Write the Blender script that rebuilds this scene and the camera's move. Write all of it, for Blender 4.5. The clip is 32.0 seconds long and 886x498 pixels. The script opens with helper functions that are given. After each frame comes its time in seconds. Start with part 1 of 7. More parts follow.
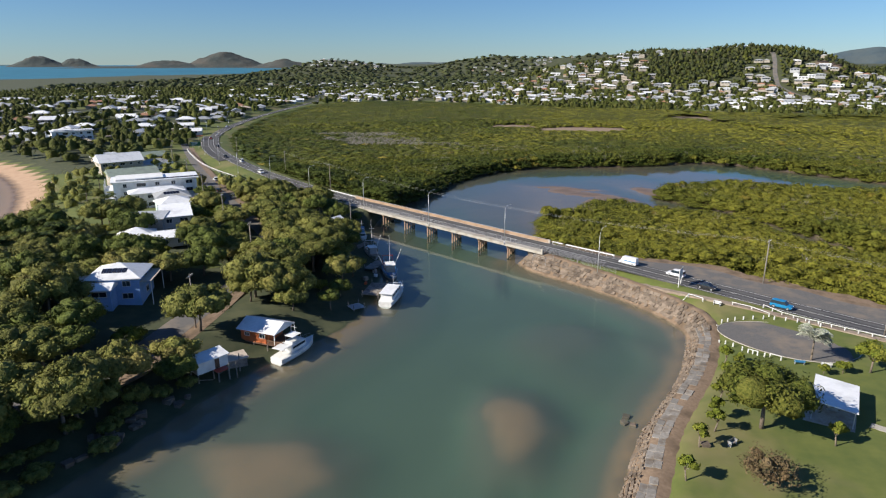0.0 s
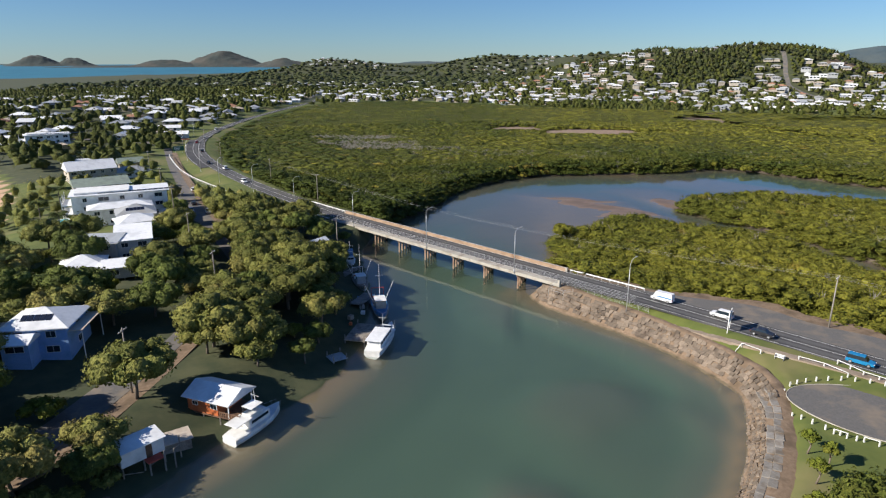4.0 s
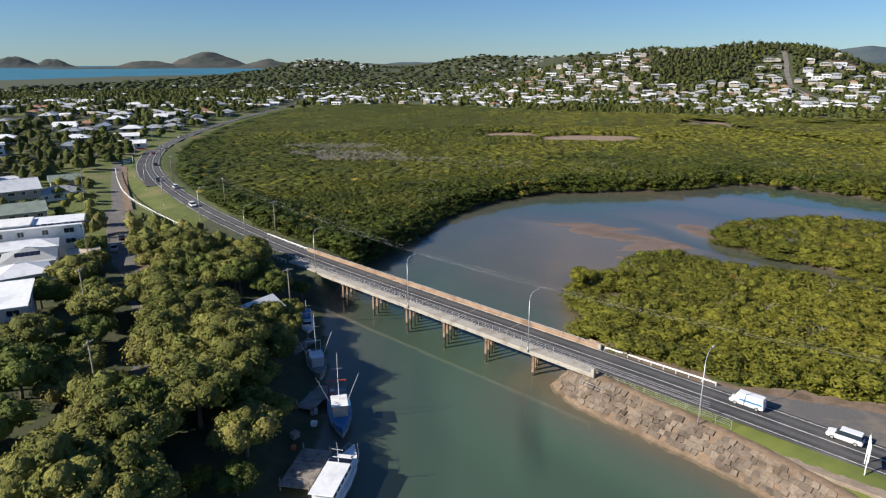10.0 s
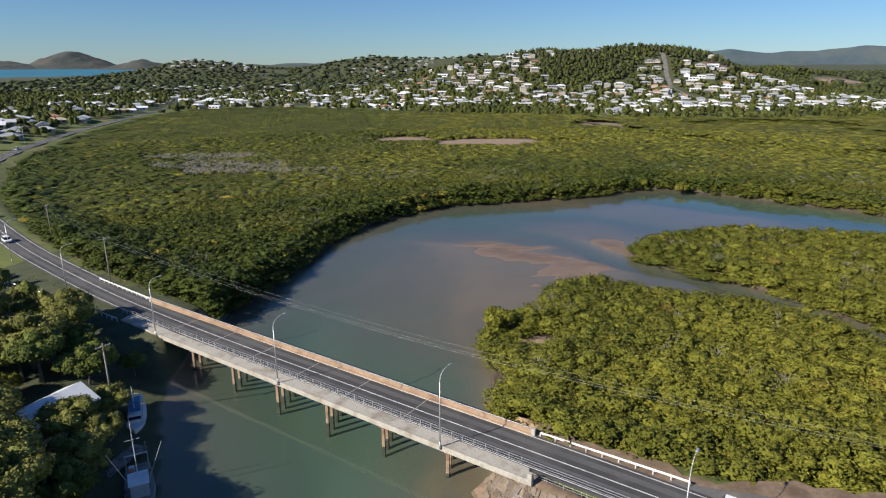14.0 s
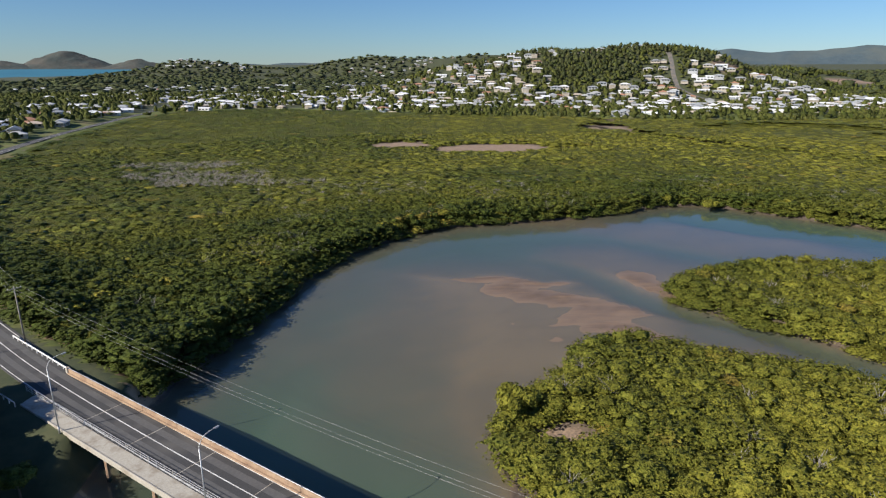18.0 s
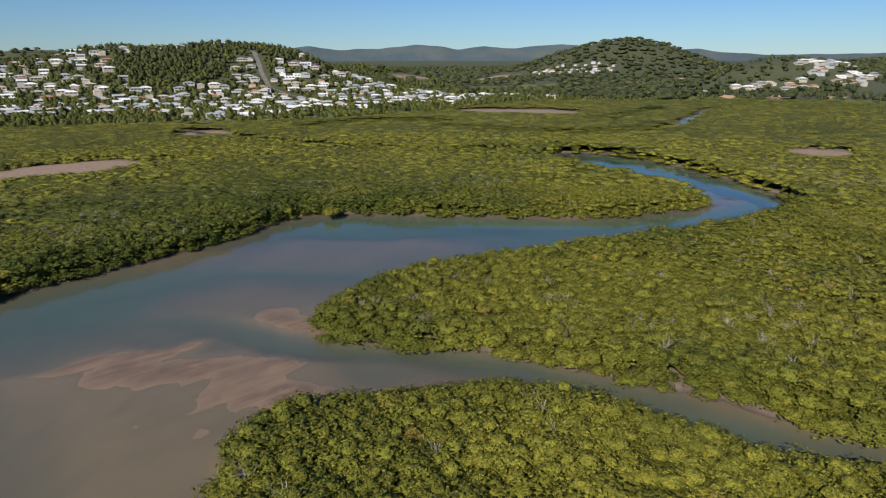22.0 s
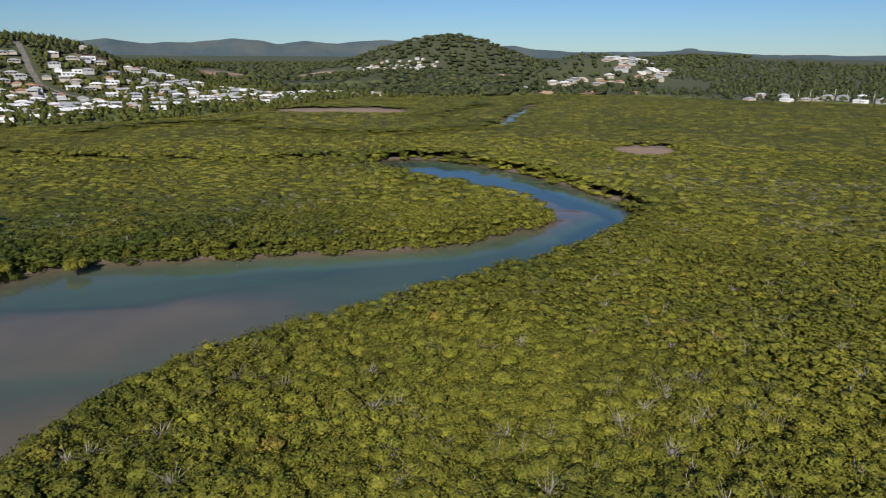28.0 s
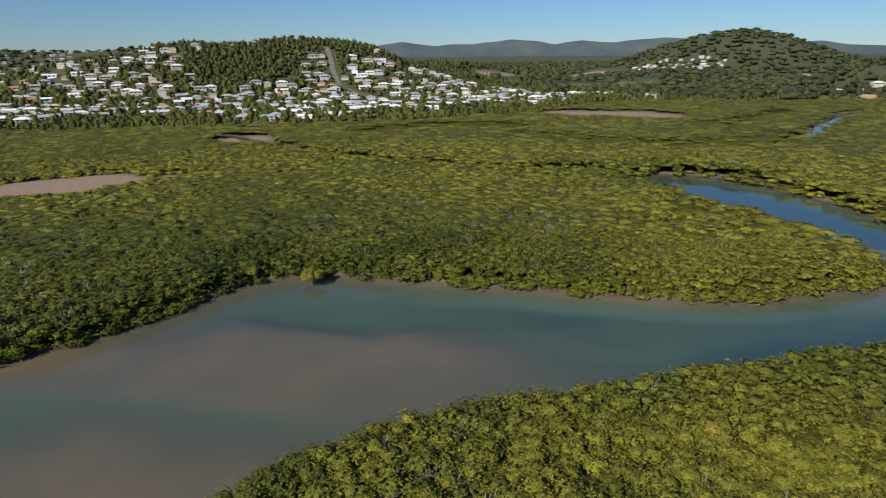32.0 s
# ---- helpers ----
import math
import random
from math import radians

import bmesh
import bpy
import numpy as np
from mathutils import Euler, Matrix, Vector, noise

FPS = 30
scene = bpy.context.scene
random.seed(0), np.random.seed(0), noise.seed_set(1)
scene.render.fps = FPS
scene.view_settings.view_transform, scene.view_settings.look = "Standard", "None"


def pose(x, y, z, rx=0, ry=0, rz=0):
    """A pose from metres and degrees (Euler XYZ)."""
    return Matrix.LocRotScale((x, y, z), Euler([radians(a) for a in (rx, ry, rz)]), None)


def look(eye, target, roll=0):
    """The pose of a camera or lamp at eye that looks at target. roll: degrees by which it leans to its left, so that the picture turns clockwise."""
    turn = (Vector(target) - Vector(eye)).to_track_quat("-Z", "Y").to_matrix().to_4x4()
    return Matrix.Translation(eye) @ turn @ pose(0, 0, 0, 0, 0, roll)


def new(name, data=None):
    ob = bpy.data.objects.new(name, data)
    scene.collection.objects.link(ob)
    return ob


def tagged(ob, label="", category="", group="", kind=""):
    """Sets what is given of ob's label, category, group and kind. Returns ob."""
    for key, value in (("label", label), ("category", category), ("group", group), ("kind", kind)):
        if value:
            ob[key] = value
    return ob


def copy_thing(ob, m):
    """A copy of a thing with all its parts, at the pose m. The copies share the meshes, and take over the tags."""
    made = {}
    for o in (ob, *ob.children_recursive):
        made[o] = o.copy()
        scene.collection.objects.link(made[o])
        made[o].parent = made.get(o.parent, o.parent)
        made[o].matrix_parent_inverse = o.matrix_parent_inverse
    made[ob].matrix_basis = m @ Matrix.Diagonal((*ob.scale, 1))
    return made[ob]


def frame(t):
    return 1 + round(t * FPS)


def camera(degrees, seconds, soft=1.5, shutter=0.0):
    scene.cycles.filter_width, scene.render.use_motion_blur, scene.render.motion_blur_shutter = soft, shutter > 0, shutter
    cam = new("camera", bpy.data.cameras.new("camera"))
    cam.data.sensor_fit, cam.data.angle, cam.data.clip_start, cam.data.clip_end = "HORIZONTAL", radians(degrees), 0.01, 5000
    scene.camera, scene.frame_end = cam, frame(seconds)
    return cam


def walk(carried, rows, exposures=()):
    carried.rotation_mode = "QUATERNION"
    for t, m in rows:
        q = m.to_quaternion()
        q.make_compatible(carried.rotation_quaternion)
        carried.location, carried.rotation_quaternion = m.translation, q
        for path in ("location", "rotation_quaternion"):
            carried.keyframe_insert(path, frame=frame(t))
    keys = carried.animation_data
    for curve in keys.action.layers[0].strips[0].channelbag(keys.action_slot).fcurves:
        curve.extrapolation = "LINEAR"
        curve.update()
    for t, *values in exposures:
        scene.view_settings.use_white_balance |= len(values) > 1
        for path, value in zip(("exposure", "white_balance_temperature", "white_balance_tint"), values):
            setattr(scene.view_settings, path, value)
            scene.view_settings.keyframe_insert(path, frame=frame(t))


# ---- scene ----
cam = camera(70.7, 32.0, soft=1.2)
PATH = [
    (0, (3.456, 0.988, 57.516), (3.28, 2.898, 56.947), -0.1),
    (0.5, (3.223, 4.35, 57.519), (3.046, 6.259, 56.95), -0.1),
    (1, (2.914, 7.965, 57.499), (2.737, 9.874, 56.931), -0.1),
    (1.5, (2.629, 11.273, 57.405), (2.451, 13.182, 56.837), -0.1),
    (2, (2.34, 14.842, 57.51), (2.162, 16.751, 56.94), -0.1),
    (2.5, (2.064, 18.175, 57.496), (1.886, 20.084, 56.925), -0.1),
    (3, (1.729, 21.68, 57.434), (1.551, 23.588, 56.863), -0.1),
    (3.5, (1.446, 25.27, 57.42), (1.268, 27.179, 56.849), -0.1),
    (5.5, (0.274, 39.69, 57.455), (0.096, 41.598, 56.883), -0.1),
    (6, (-0.023, 43.308, 57.547), (-0.202, 45.216, 56.975), -0.2),
    (6.5, (-0.297, 47.285, 57.521), (-0.477, 49.193, 56.949), -0.3),
    (7, (-0.805, 51.329, 57.565), (-0.983, 53.237, 56.992), -0.2),
    (7.5, (-1.163, 55.462, 57.558), (-1.342, 57.37, 56.985), -0.2),
    (8, (-1.488, 59.534, 57.325), (-1.665, 61.443, 56.754), -0.2),
    (8.5, (-1.742, 63.663, 57.316), (-1.913, 65.573, 56.746), -0.2),
    (9, (-2.061, 67.577, 57.296), (-2.22, 69.488, 56.726), -0.2),
    (9.5, (-2.297, 71.682, 57.259), (-2.446, 73.594, 56.69), -0.2),
    (10, (-2.627, 75.84, 57.231), (-2.77, 77.752, 56.662), -0.2),
    (10.5, (-2.77, 79.919, 57.132), (-2.899, 81.833, 56.564), -0.3),
    (11, (-2.919, 84.114, 56.961), (-2.968, 86.031, 56.393), -0.1),
    (11.5, (-2.922, 88.09, 56.939), (-2.874, 90.008, 56.372), -0.1),
    (12, (-2.845, 92.231, 56.906), (-2.721, 94.145, 56.338), 0.0),
    (12.5, (-2.475, 96.592, 56.614), (-2.309, 98.504, 56.048), 0.1),
    (13, (-2.068, 100.882, 56.374), (-1.89, 102.792, 55.809), 0.0),
    (13.5, (-1.714, 105.089, 56.228), (-1.536, 106.999, 55.662), -0.0),
    (14, (-1.35, 108.932, 56.366), (-1.171, 110.842, 55.8), -0.1),
    (14.5, (-0.89, 112.74, 56.761), (-0.712, 114.65, 56.193), -0.1),
    (16.5, (0.517, 129.263, 56.786), (0.698, 131.172, 56.218), -0.0),
    (17, (0.806, 133.619, 56.804), (0.988, 135.528, 56.236), 0.0),
    (17.5, (1.202, 137.681, 56.828), (1.384, 139.59, 56.261), -0.0),
    (18, (1.553, 141.536, 57.117), (1.735, 143.445, 56.55), -0.1),
    (18.5, (2.076, 145.342, 56.979), (2.259, 147.251, 56.412), -0.0),
    (19, (2.344, 149.118, 57.143), (2.527, 151.027, 56.575), -0.1),
    (19.5, (2.654, 152.551, 57.287), (2.842, 154.459, 56.719), -0.1),
    (20, (3.211, 156.409, 57.45), (3.47, 158.309, 56.881), -0.0),
    (20.5, (4.238, 159.887, 57.29), (4.654, 161.76, 56.723), 0.1),
    (21, (4.842, 161.768, 58.419), (5.575, 163.54, 57.851), 0.1),
    (21.5, (6.291, 163.803, 59.761), (7.301, 165.43, 59.185), -0.2),
    (22, (8.587, 166.719, 60.121), (9.84, 168.166, 59.542), -0.0),
    (22.5, (11.331, 169.471, 59.943), (12.743, 170.763, 59.363), 0.1),
    (23, (14.51, 172.082, 59.96), (16.045, 173.224, 59.379), 0.4),
    (23.5, (17.6, 174.367, 59.942), (19.172, 175.458, 59.361), 0.4),
    (24, (21.197, 176.749, 59.924), (22.782, 177.819, 59.341), 0.4),
    (24.5, (24.57, 178.914, 59.883), (26.158, 179.981, 59.298), 0.3),
    (25, (28.452, 181.459, 59.954), (30.04, 182.525, 59.368), 0.3),
    (25.5, (31.968, 183.85, 60.018), (33.557, 184.914, 59.43), 0.3),
    (27.5, (47.131, 194.451, 60.082), (48.721, 195.512, 59.492), 0.4),
    (28, (51.061, 196.92, 60.059), (52.65, 197.982, 59.469), 0.4),
    (28.5, (54.5, 199.269, 60.105), (56.078, 200.347, 59.514), 0.4),
    (29, (58.322, 202.076, 60.329), (59.855, 203.215, 59.736), 0.3),
    (29.5, (61.746, 204.8, 60.242), (63.223, 206.011, 59.649), 0.3),
    (30, (65.394, 208.022, 60.125), (66.803, 209.312, 59.532), 0.1),
    (30.5, (68.539, 210.972, 60.017), (69.881, 212.331, 59.424), 0.0),
    (31, (71.594, 214.113, 59.99), (72.849, 215.553, 59.397), -0.1),
    (31.5, (74.209, 217.386, 59.934), (75.371, 218.902, 59.341), -0.2),
    (32, (76.554, 220.443, 60.246), (77.574, 222.058, 59.655), -0.4),
]
EXPOSURES = [(0, 0.6), (9, 0.58), (20.0, 0.55), (22.0, 0.36), (32, 0.28)]
walk(cam, [(t, look(eye, target, roll)) for t, eye, target, roll in PATH], EXPOSURES)

# ---- sun, sky and exposure ----
SUN_AZ, SUN_EL = -114.0, 31.0      # degrees from +y, clockwise; above the horizon
sun_to = Vector((math.sin(radians(SUN_AZ)) * math.cos(radians(SUN_EL)), math.cos(radians(SUN_AZ)) * math.cos(radians(SUN_EL)), math.sin(radians(SUN_EL))))
world = bpy.data.worlds.new("sky")
scene.world = world
world.use_nodes = True
sky = world.node_tree.nodes.new("ShaderNodeTexSky")
sky.sky_type, sky.sun_disc = "NISHITA", False
sky.sun_elevation, sky.sun_rotation = radians(SUN_EL), radians(SUN_AZ)
sky.altitude, sky.air_density, sky.dust_density, sky.ozone_density = 0.0, 1.0, 0.0, 4.0
back = world.node_tree.nodes["Background"]
back.inputs["Strength"].default_value = 0.0525
tint = world.node_tree.nodes.new("ShaderNodeMix")
tint.data_type, tint.blend_type = "RGBA", "MULTIPLY"
tint.inputs[0].default_value, tint.inputs[7].default_value = 1.0, (0.68, 0.93, 1.28, 1)
world.node_tree.links.new(sky.outputs[0], tint.inputs[6])
world.node_tree.links.new(tint.outputs[2], back.inputs["Color"])
sun = new("sun", bpy.data.lights.new("sun", "SUN"))
sun.data.energy, sun.data.angle, sun.data.color = 5.0, radians(0.5), (1.0, 0.93, 0.82)
sun.matrix_world = look((-200, -100, 300), Vector((-200, -100, 300)) - sun_to)


# ---- numbers for the land ----
rng = np.random.default_rng(7)


def lattice(ix, iy, seed):
    h = (ix.astype(np.int64) * 374761393 + iy.astype(np.int64) * 668265263 + seed * 1274126177) & 0x7FFFFFFF
    h = ((h ^ (h >> 13)) * 1274126177) & 0x7FFFFFFF
    return ((h ^ (h >> 16)) & 0xFFFF) / 65535.0


def vnoise(x, y, size, seed=0):
    """Smooth value noise, 0 to 1, with bumps of that size in metres."""
    x, y = x / size, y / size
    ix, iy = np.floor(x), np.floor(y)
    fx, fy = x - ix, y - iy
    fx, fy = fx * fx * (3 - 2 * fx), fy * fy * (3 - 2 * fy)
    a, b = lattice(ix, iy, seed), lattice(ix + 1, iy, seed)
    c, d = lattice(ix, iy + 1, seed), lattice(ix + 1, iy + 1, seed)
    return (a * (1 - fx) + b * fx) * (1 - fy) + (c * (1 - fx) + d * fx) * fy


def fbm(x, y, size, seed=0, octaves=4):
    total, weight = 0, 0
    for n in range(octaves):
        total = total + vnoise(x, y, size / 2**n, seed + n) / 2**n
        weight += 1 / 2**n
    return total / weight


def step(a, b, v):
    s = np.clip((v - a) / (b - a), 0, 1)
    return s * s * (3 - 2 * s)


def rounded(points, closed=True, times=2):
    """Corner cutting: a smooth outline from a few corners."""
    p = np.array(points, float)
    for _ in range(times):
        q = np.roll(p, -1, 0) if closed else p[1:]
        a = p if closed else p[:-1]
        new_p = np.empty((2 * len(a), 2))
        new_p[0::2], new_p[1::2] = a * 0.75 + q * 0.25, a * 0.25 + q * 0.75
        p = new_p if closed else np.vstack([p[:1], new_p, p[-1:]])
    return p


def to_line(x, y, line, closed=False):
    """Distance from points to a polyline, and how far along it the nearest place is."""
    shape = np.shape(x)
    x, y = np.ravel(x), np.ravel(y)
    best, along, gone = np.full(x.shape, 1e9), np.zeros(x.shape), 0.0
    ends = np.roll(line, -1, 0) if closed else line[1:]
    for a, b in zip(line if closed else line[:-1], ends):
        d = b - a
        size = math.hypot(*d) + 1e-9
        t = np.clip(((x - a[0]) * d[0] + (y - a[1]) * d[1]) / size**2, 0, 1)
        far = np.hypot(x - a[0] - t * d[0], y - a[1] - t * d[1])
        near = far < best
        best, along = np.where(near, far, best), np.where(near, gone + t * size, along)
        gone += size
    return best.reshape(shape), along.reshape(shape)


def within(x, y, outline):
    """Which points lie inside a closed outline."""
    inside = np.zeros(np.shape(x), bool)
    for a, b in zip(outline, np.roll(outline, -1, 0)):
        cross = (a[1] > y) != (b[1] > y)
        inside ^= cross & (x < (b[0] - a[0]) * (y - a[1]) / (b[1] - a[1] + 1e-12) + a[0])
    return inside


def signed(x, y, outline):
    """Distance to an outline, negative inside it."""
    far = to_line(x, y, outline, True)[0]
    return np.where(within(x, y, outline), -far, far)


def along_line(line, s):
    """The place and the heading (unit vector) s metres along a polyline."""
    seg = np.diff(line, axis=0)
    size = np.hypot(seg[:, 0], seg[:, 1])
    ends = np.r_[0, np.cumsum(size)]
    n = int(np.clip(np.searchsorted(ends, s, "right") - 1, 0, len(seg) - 1))
    way = seg[n] / size[n]
    return line[n] + way * (s - ends[n]), way


def length(line):
    seg = np.diff(line, axis=0)
    return float(np.hypot(seg[:, 0], seg[:, 1]).sum())


# ---- materials ----
def nodes_of(name):
    m = bpy.data.materials.new(name)
    m.use_nodes = True
    nt = m.node_tree
    return m, nt, nt.nodes["Principled BSDF"]


def add(nt, kind, **values):
    n = nt.nodes.new(kind)
    for key, value in values.items():
        if key in n.inputs:
            n.inputs[key].default_value = value
    return n


def noise_at(nt, vector, size, detail=4.0, rough=0.6):
    n = add(nt, "ShaderNodeTexNoise")
    n.inputs["Scale"].default_value, n.inputs["Detail"].default_value, n.inputs["Roughness"].default_value = 1.0 / size, detail, rough
    nt.links.new(vector, n.inputs["Vector"])
    return n.outputs["Fac"]


def ramp(nt, value, a, b):
    n = nt.nodes.new("ShaderNodeMapRange")
    n.inputs["From Min"].default_value, n.inputs["From Max"].default_value = a, b
    nt.links.new(value, n.inputs["Value"])
    return n.outputs["Result"]


def mixed(nt, factor, a, b, blend="MIX"):
    n = nt.nodes.new("ShaderNodeMix")
    n.data_type, n.blend_type = "RGBA", blend
    for socket, v in ((n.inputs[0], factor), (n.inputs[6], a), (n.inputs[7], b)):
        if isinstance(v, (int, float)):
            socket.default_value = v
        elif isinstance(v, tuple):
            socket.default_value = (*v, 1)
        else:
            nt.links.new(v, socket)
    return n.outputs[2]


def math_node(nt, op, a, b=0.0):
    n = nt.nodes.new("ShaderNodeMath")
    n.operation = op
    for socket, v in ((n.inputs[0], a), (n.inputs[1], b)):
        if isinstance(v, (int, float)):
            socket.default_value = v
        else:
            nt.links.new(v, socket)
    return n.outputs[0]


def bumped(nt, bsdf, height, strength, distance):
    n = nt.nodes.new("ShaderNodeBump")
    n.inputs["Strength"].default_value, n.inputs["Distance"].default_value = strength, distance
    nt.links.new(height, n.inputs["Height"])
    nt.links.new(n.outputs["Normal"], bsdf.inputs["Normal"])


def surface(name, a, b, size=0.4, rough=0.8, metal=0.0, bump=0.3, depth=0.02, stain=None, stain_size=3.0, vary=0.12):
    """A two-tone worn surface: grain at one size, stains at a larger one, a shade of its own for each object."""
    m, nt, bsdf = nodes_of(name)
    place = nt.nodes.new("ShaderNodeNewGeometry").outputs["Position"]
    grain, large = noise_at(nt, place, size), noise_at(nt, place, stain_size, 3.0)
    colour = mixed(nt, ramp(nt, grain, 0.3, 0.7), a, b)
    if stain:
        colour = mixed(nt, ramp(nt, large, 0.48, 0.68), colour, stain)
    if vary:
        own = nt.nodes.new("ShaderNodeObjectInfo").outputs["Random"]
        piece = nt.nodes.new("ShaderNodeNewGeometry").outputs["Random Per Island"]
        own = math_node(nt, "FRACT", math_node(nt, "ADD", own, piece))
        hue = nt.nodes.new("ShaderNodeHueSaturation")
        nt.links.new(math_node(nt, "ADD", math_node(nt, "MULTIPLY", own, 2 * vary), 1 - vary), hue.inputs["Value"])
        nt.links.new(colour, hue.inputs["Color"])
        colour = hue.outputs["Color"]
    nt.links.new(colour, bsdf.inputs["Base Color"])
    bsdf.inputs["Roughness"].default_value, bsdf.inputs["Metallic"].default_value = rough, metal
    if bump:
        bumped(nt, bsdf, grain, bump, depth)
    return m


def leaves(name, a, b, dry, through_light=0.04, dry_from=0.72, grain=0.55, own_shift=0.37):
    """Foliage: a tone for each plant (its own attribute), a shade for each leaf clump, some light coming through."""
    m, nt, bsdf = nodes_of(name)
    tone = nt.nodes.new("ShaderNodeAttribute")
    tone.attribute_name = "tone"
    geo = nt.nodes.new("ShaderNodeNewGeometry")
    own = nt.nodes.new("ShaderNodeObjectInfo").outputs["Random"]
    t = math_node(nt, "FRACT", math_node(nt, "ADD", tone.outputs["Fac"], math_node(nt, "MULTIPLY", own, own_shift)))
    colour = mixed(nt, t, a, b)
    colour = mixed(nt, math_node(nt, "MULTIPLY", ramp(nt, t, dry_from, 1.0), 0.7), colour, dry)
    hue = nt.nodes.new("ShaderNodeHueSaturation")
    nt.links.new(math_node(nt, "ADD", math_node(nt, "MULTIPLY", geo.outputs["Random Per Island"], 0.6), 0.72), hue.inputs["Value"])
    nt.links.new(colour, hue.inputs["Color"])
    nt.links.new(hue.outputs["Color"], bsdf.inputs["Base Color"])
    place = geo.outputs["Position"]
    clumps, fine = noise_at(nt, place, grain, 3.0, 0.65), noise_at(nt, place, grain * 0.3, 2.0)
    speckle = mixed(nt, ramp(nt, clumps, 0.36, 0.62), (0.55, 0.62, 0.5), (1.16, 1.12, 1.0))
    nt.links.new(mixed(nt, 1.0, hue.outputs["Color"], speckle, "MULTIPLY"), bsdf.inputs["Base Color"])
    bumped(nt, bsdf, math_node(nt, "ADD", clumps, math_node(nt, "MULTIPLY", fine, 0.4)), 1.0, grain * 1.1)
    bsdf.inputs["Roughness"].default_value = 0.6
    bsdf.inputs["Specular IOR Level"].default_value = 0.12
    trans = nt.nodes.new("ShaderNodeBsdfTranslucent")
    nt.links.new(hue.outputs["Color"], trans.inputs["Color"])
    both = nt.nodes.new("ShaderNodeMixShader")
    both.inputs[0].default_value = through_light
    nt.links.new(bsdf.outputs[0], both.inputs[1])
    nt.links.new(trans.outputs[0], both.inputs[2])
    nt.links.new(both.outputs[0], nt.nodes["Material Output"].inputs["Surface"])
    return m


def glass(name, colour=(0.02, 0.03, 0.04)):
    m, nt, bsdf = nodes_of(name)
    bsdf.inputs["Base Color"].default_value = (*colour, 1)
    bsdf.inputs["Roughness"].default_value = 0.06
    return m


def ground_material():
    """Sand, mud, grass, bare earth and leaf litter by the cover of the land, and the bed of the creek by its depth."""
    m, nt, bsdf = nodes_of("land")
    place = nt.nodes.new("ShaderNodeNewGeometry").outputs["Position"]
    cover = nt.nodes.new("ShaderNodeAttribute")
    cover.attribute_name = "cover"
    parts = nt.nodes.new("ShaderNodeSeparateColor")
    nt.links.new(cover.outputs["Color"], parts.inputs["Color"])
    sand, grass, wood = parts.outputs
    xyz = nt.nodes.new("ShaderNodeSeparateXYZ")
    nt.links.new(place, xyz.inputs["Vector"])
    z = xyz.outputs["Z"]
    fine, mid, large = noise_at(nt, place, 0.5), noise_at(nt, place, 4.0), noise_at(nt, place, 26.0)
    mud = mixed(nt, ramp(nt, mid, 0.35, 0.65), (0.14, 0.105, 0.08), (0.20, 0.15, 0.11))
    sandy = mixed(nt, ramp(nt, mid, 0.3, 0.7), (0.42, 0.27, 0.17), (0.50, 0.34, 0.22))
    green = mixed(nt, ramp(nt, mid, 0.3, 0.7), (0.075, 0.102, 0.02), (0.125, 0.142, 0.03))
    green = mixed(nt, ramp(nt, large, 0.53, 0.74), green, (0.2, 0.165, 0.075))
    litter = mixed(nt, ramp(nt, mid, 0.35, 0.65), (0.04, 0.052, 0.022), (0.072, 0.077, 0.034))
    streak_place = nt.nodes.new("ShaderNodeMapping")
    streak_place.inputs["Rotation"].default_value, streak_place.inputs["Scale"].default_value = (0, 0, radians(12)), (0.16, 1.0, 1.0)
    nt.links.new(place, streak_place.inputs["Vector"])
    streak = noise_at(nt, streak_place.outputs[0], 2.6, 3.0)
    wet = mixed(nt, ramp(nt, mid, 0.3, 0.7), (0.125, 0.086, 0.058), (0.18, 0.122, 0.08))
    wet = mixed(nt, ramp(nt, streak, 0.45, 0.8), wet, (0.27, 0.178, 0.108))
    dry = ramp(nt, math_node(nt, "ADD", z, math_node(nt, "MULTIPLY", mid, 0.2)), 0.22, 0.62)
    sandy = mixed(nt, dry, wet, sandy)
    mud = mixed(nt, dry, mixed(nt, ramp(nt, fine, 0.3, 0.7), (0.062, 0.049, 0.04), (0.11, 0.083, 0.064)), mud)
    wobble = math_node(nt, "MULTIPLY", math_node(nt, "SUBTRACT", fine, 0.5), 0.5)
    colour = mixed(nt, ramp(nt, math_node(nt, "ADD", sand, wobble), 0.35, 0.65), mud, sandy)
    colour = mixed(nt, ramp(nt, math_node(nt, "ADD", grass, wobble), 0.35, 0.65), colour, green)
    colour = mixed(nt, ramp(nt, math_node(nt, "ADD", wood, wobble), 0.35, 0.65), colour, litter)
    ripple = math_node(nt, "ADD", z, math_node(nt, "MULTIPLY", math_node(nt, "SUBTRACT", mid, 0.5), 0.25))
    shoal = mixed(nt, ramp(nt, large, 0.35, 0.65), (0.14, 0.11, 0.082), (0.195, 0.14, 0.096))
    shoal = mixed(nt, sand, shoal, (0.27, 0.186, 0.115))
    deep = mixed(nt, ramp(nt, ripple, -0.9, -0.12), (0.108, 0.115, 0.086), shoal)
    deep = mixed(nt, ramp(nt, ripple, -2.0, -0.7), (0.078, 0.12, 0.083), deep)
    deep = mixed(nt, ramp(nt, ripple, -3.4, -2.3), (0.03, 0.07, 0.075), deep)
    sea = mixed(nt, ramp(nt, z, -8.0, -3.5), (0.03, 0.13, 0.18), deep)
    colour = mixed(nt, ramp(nt, z, -0.05, 0.08), sea, colour)
    nt.links.new(colour, bsdf.inputs["Base Color"])
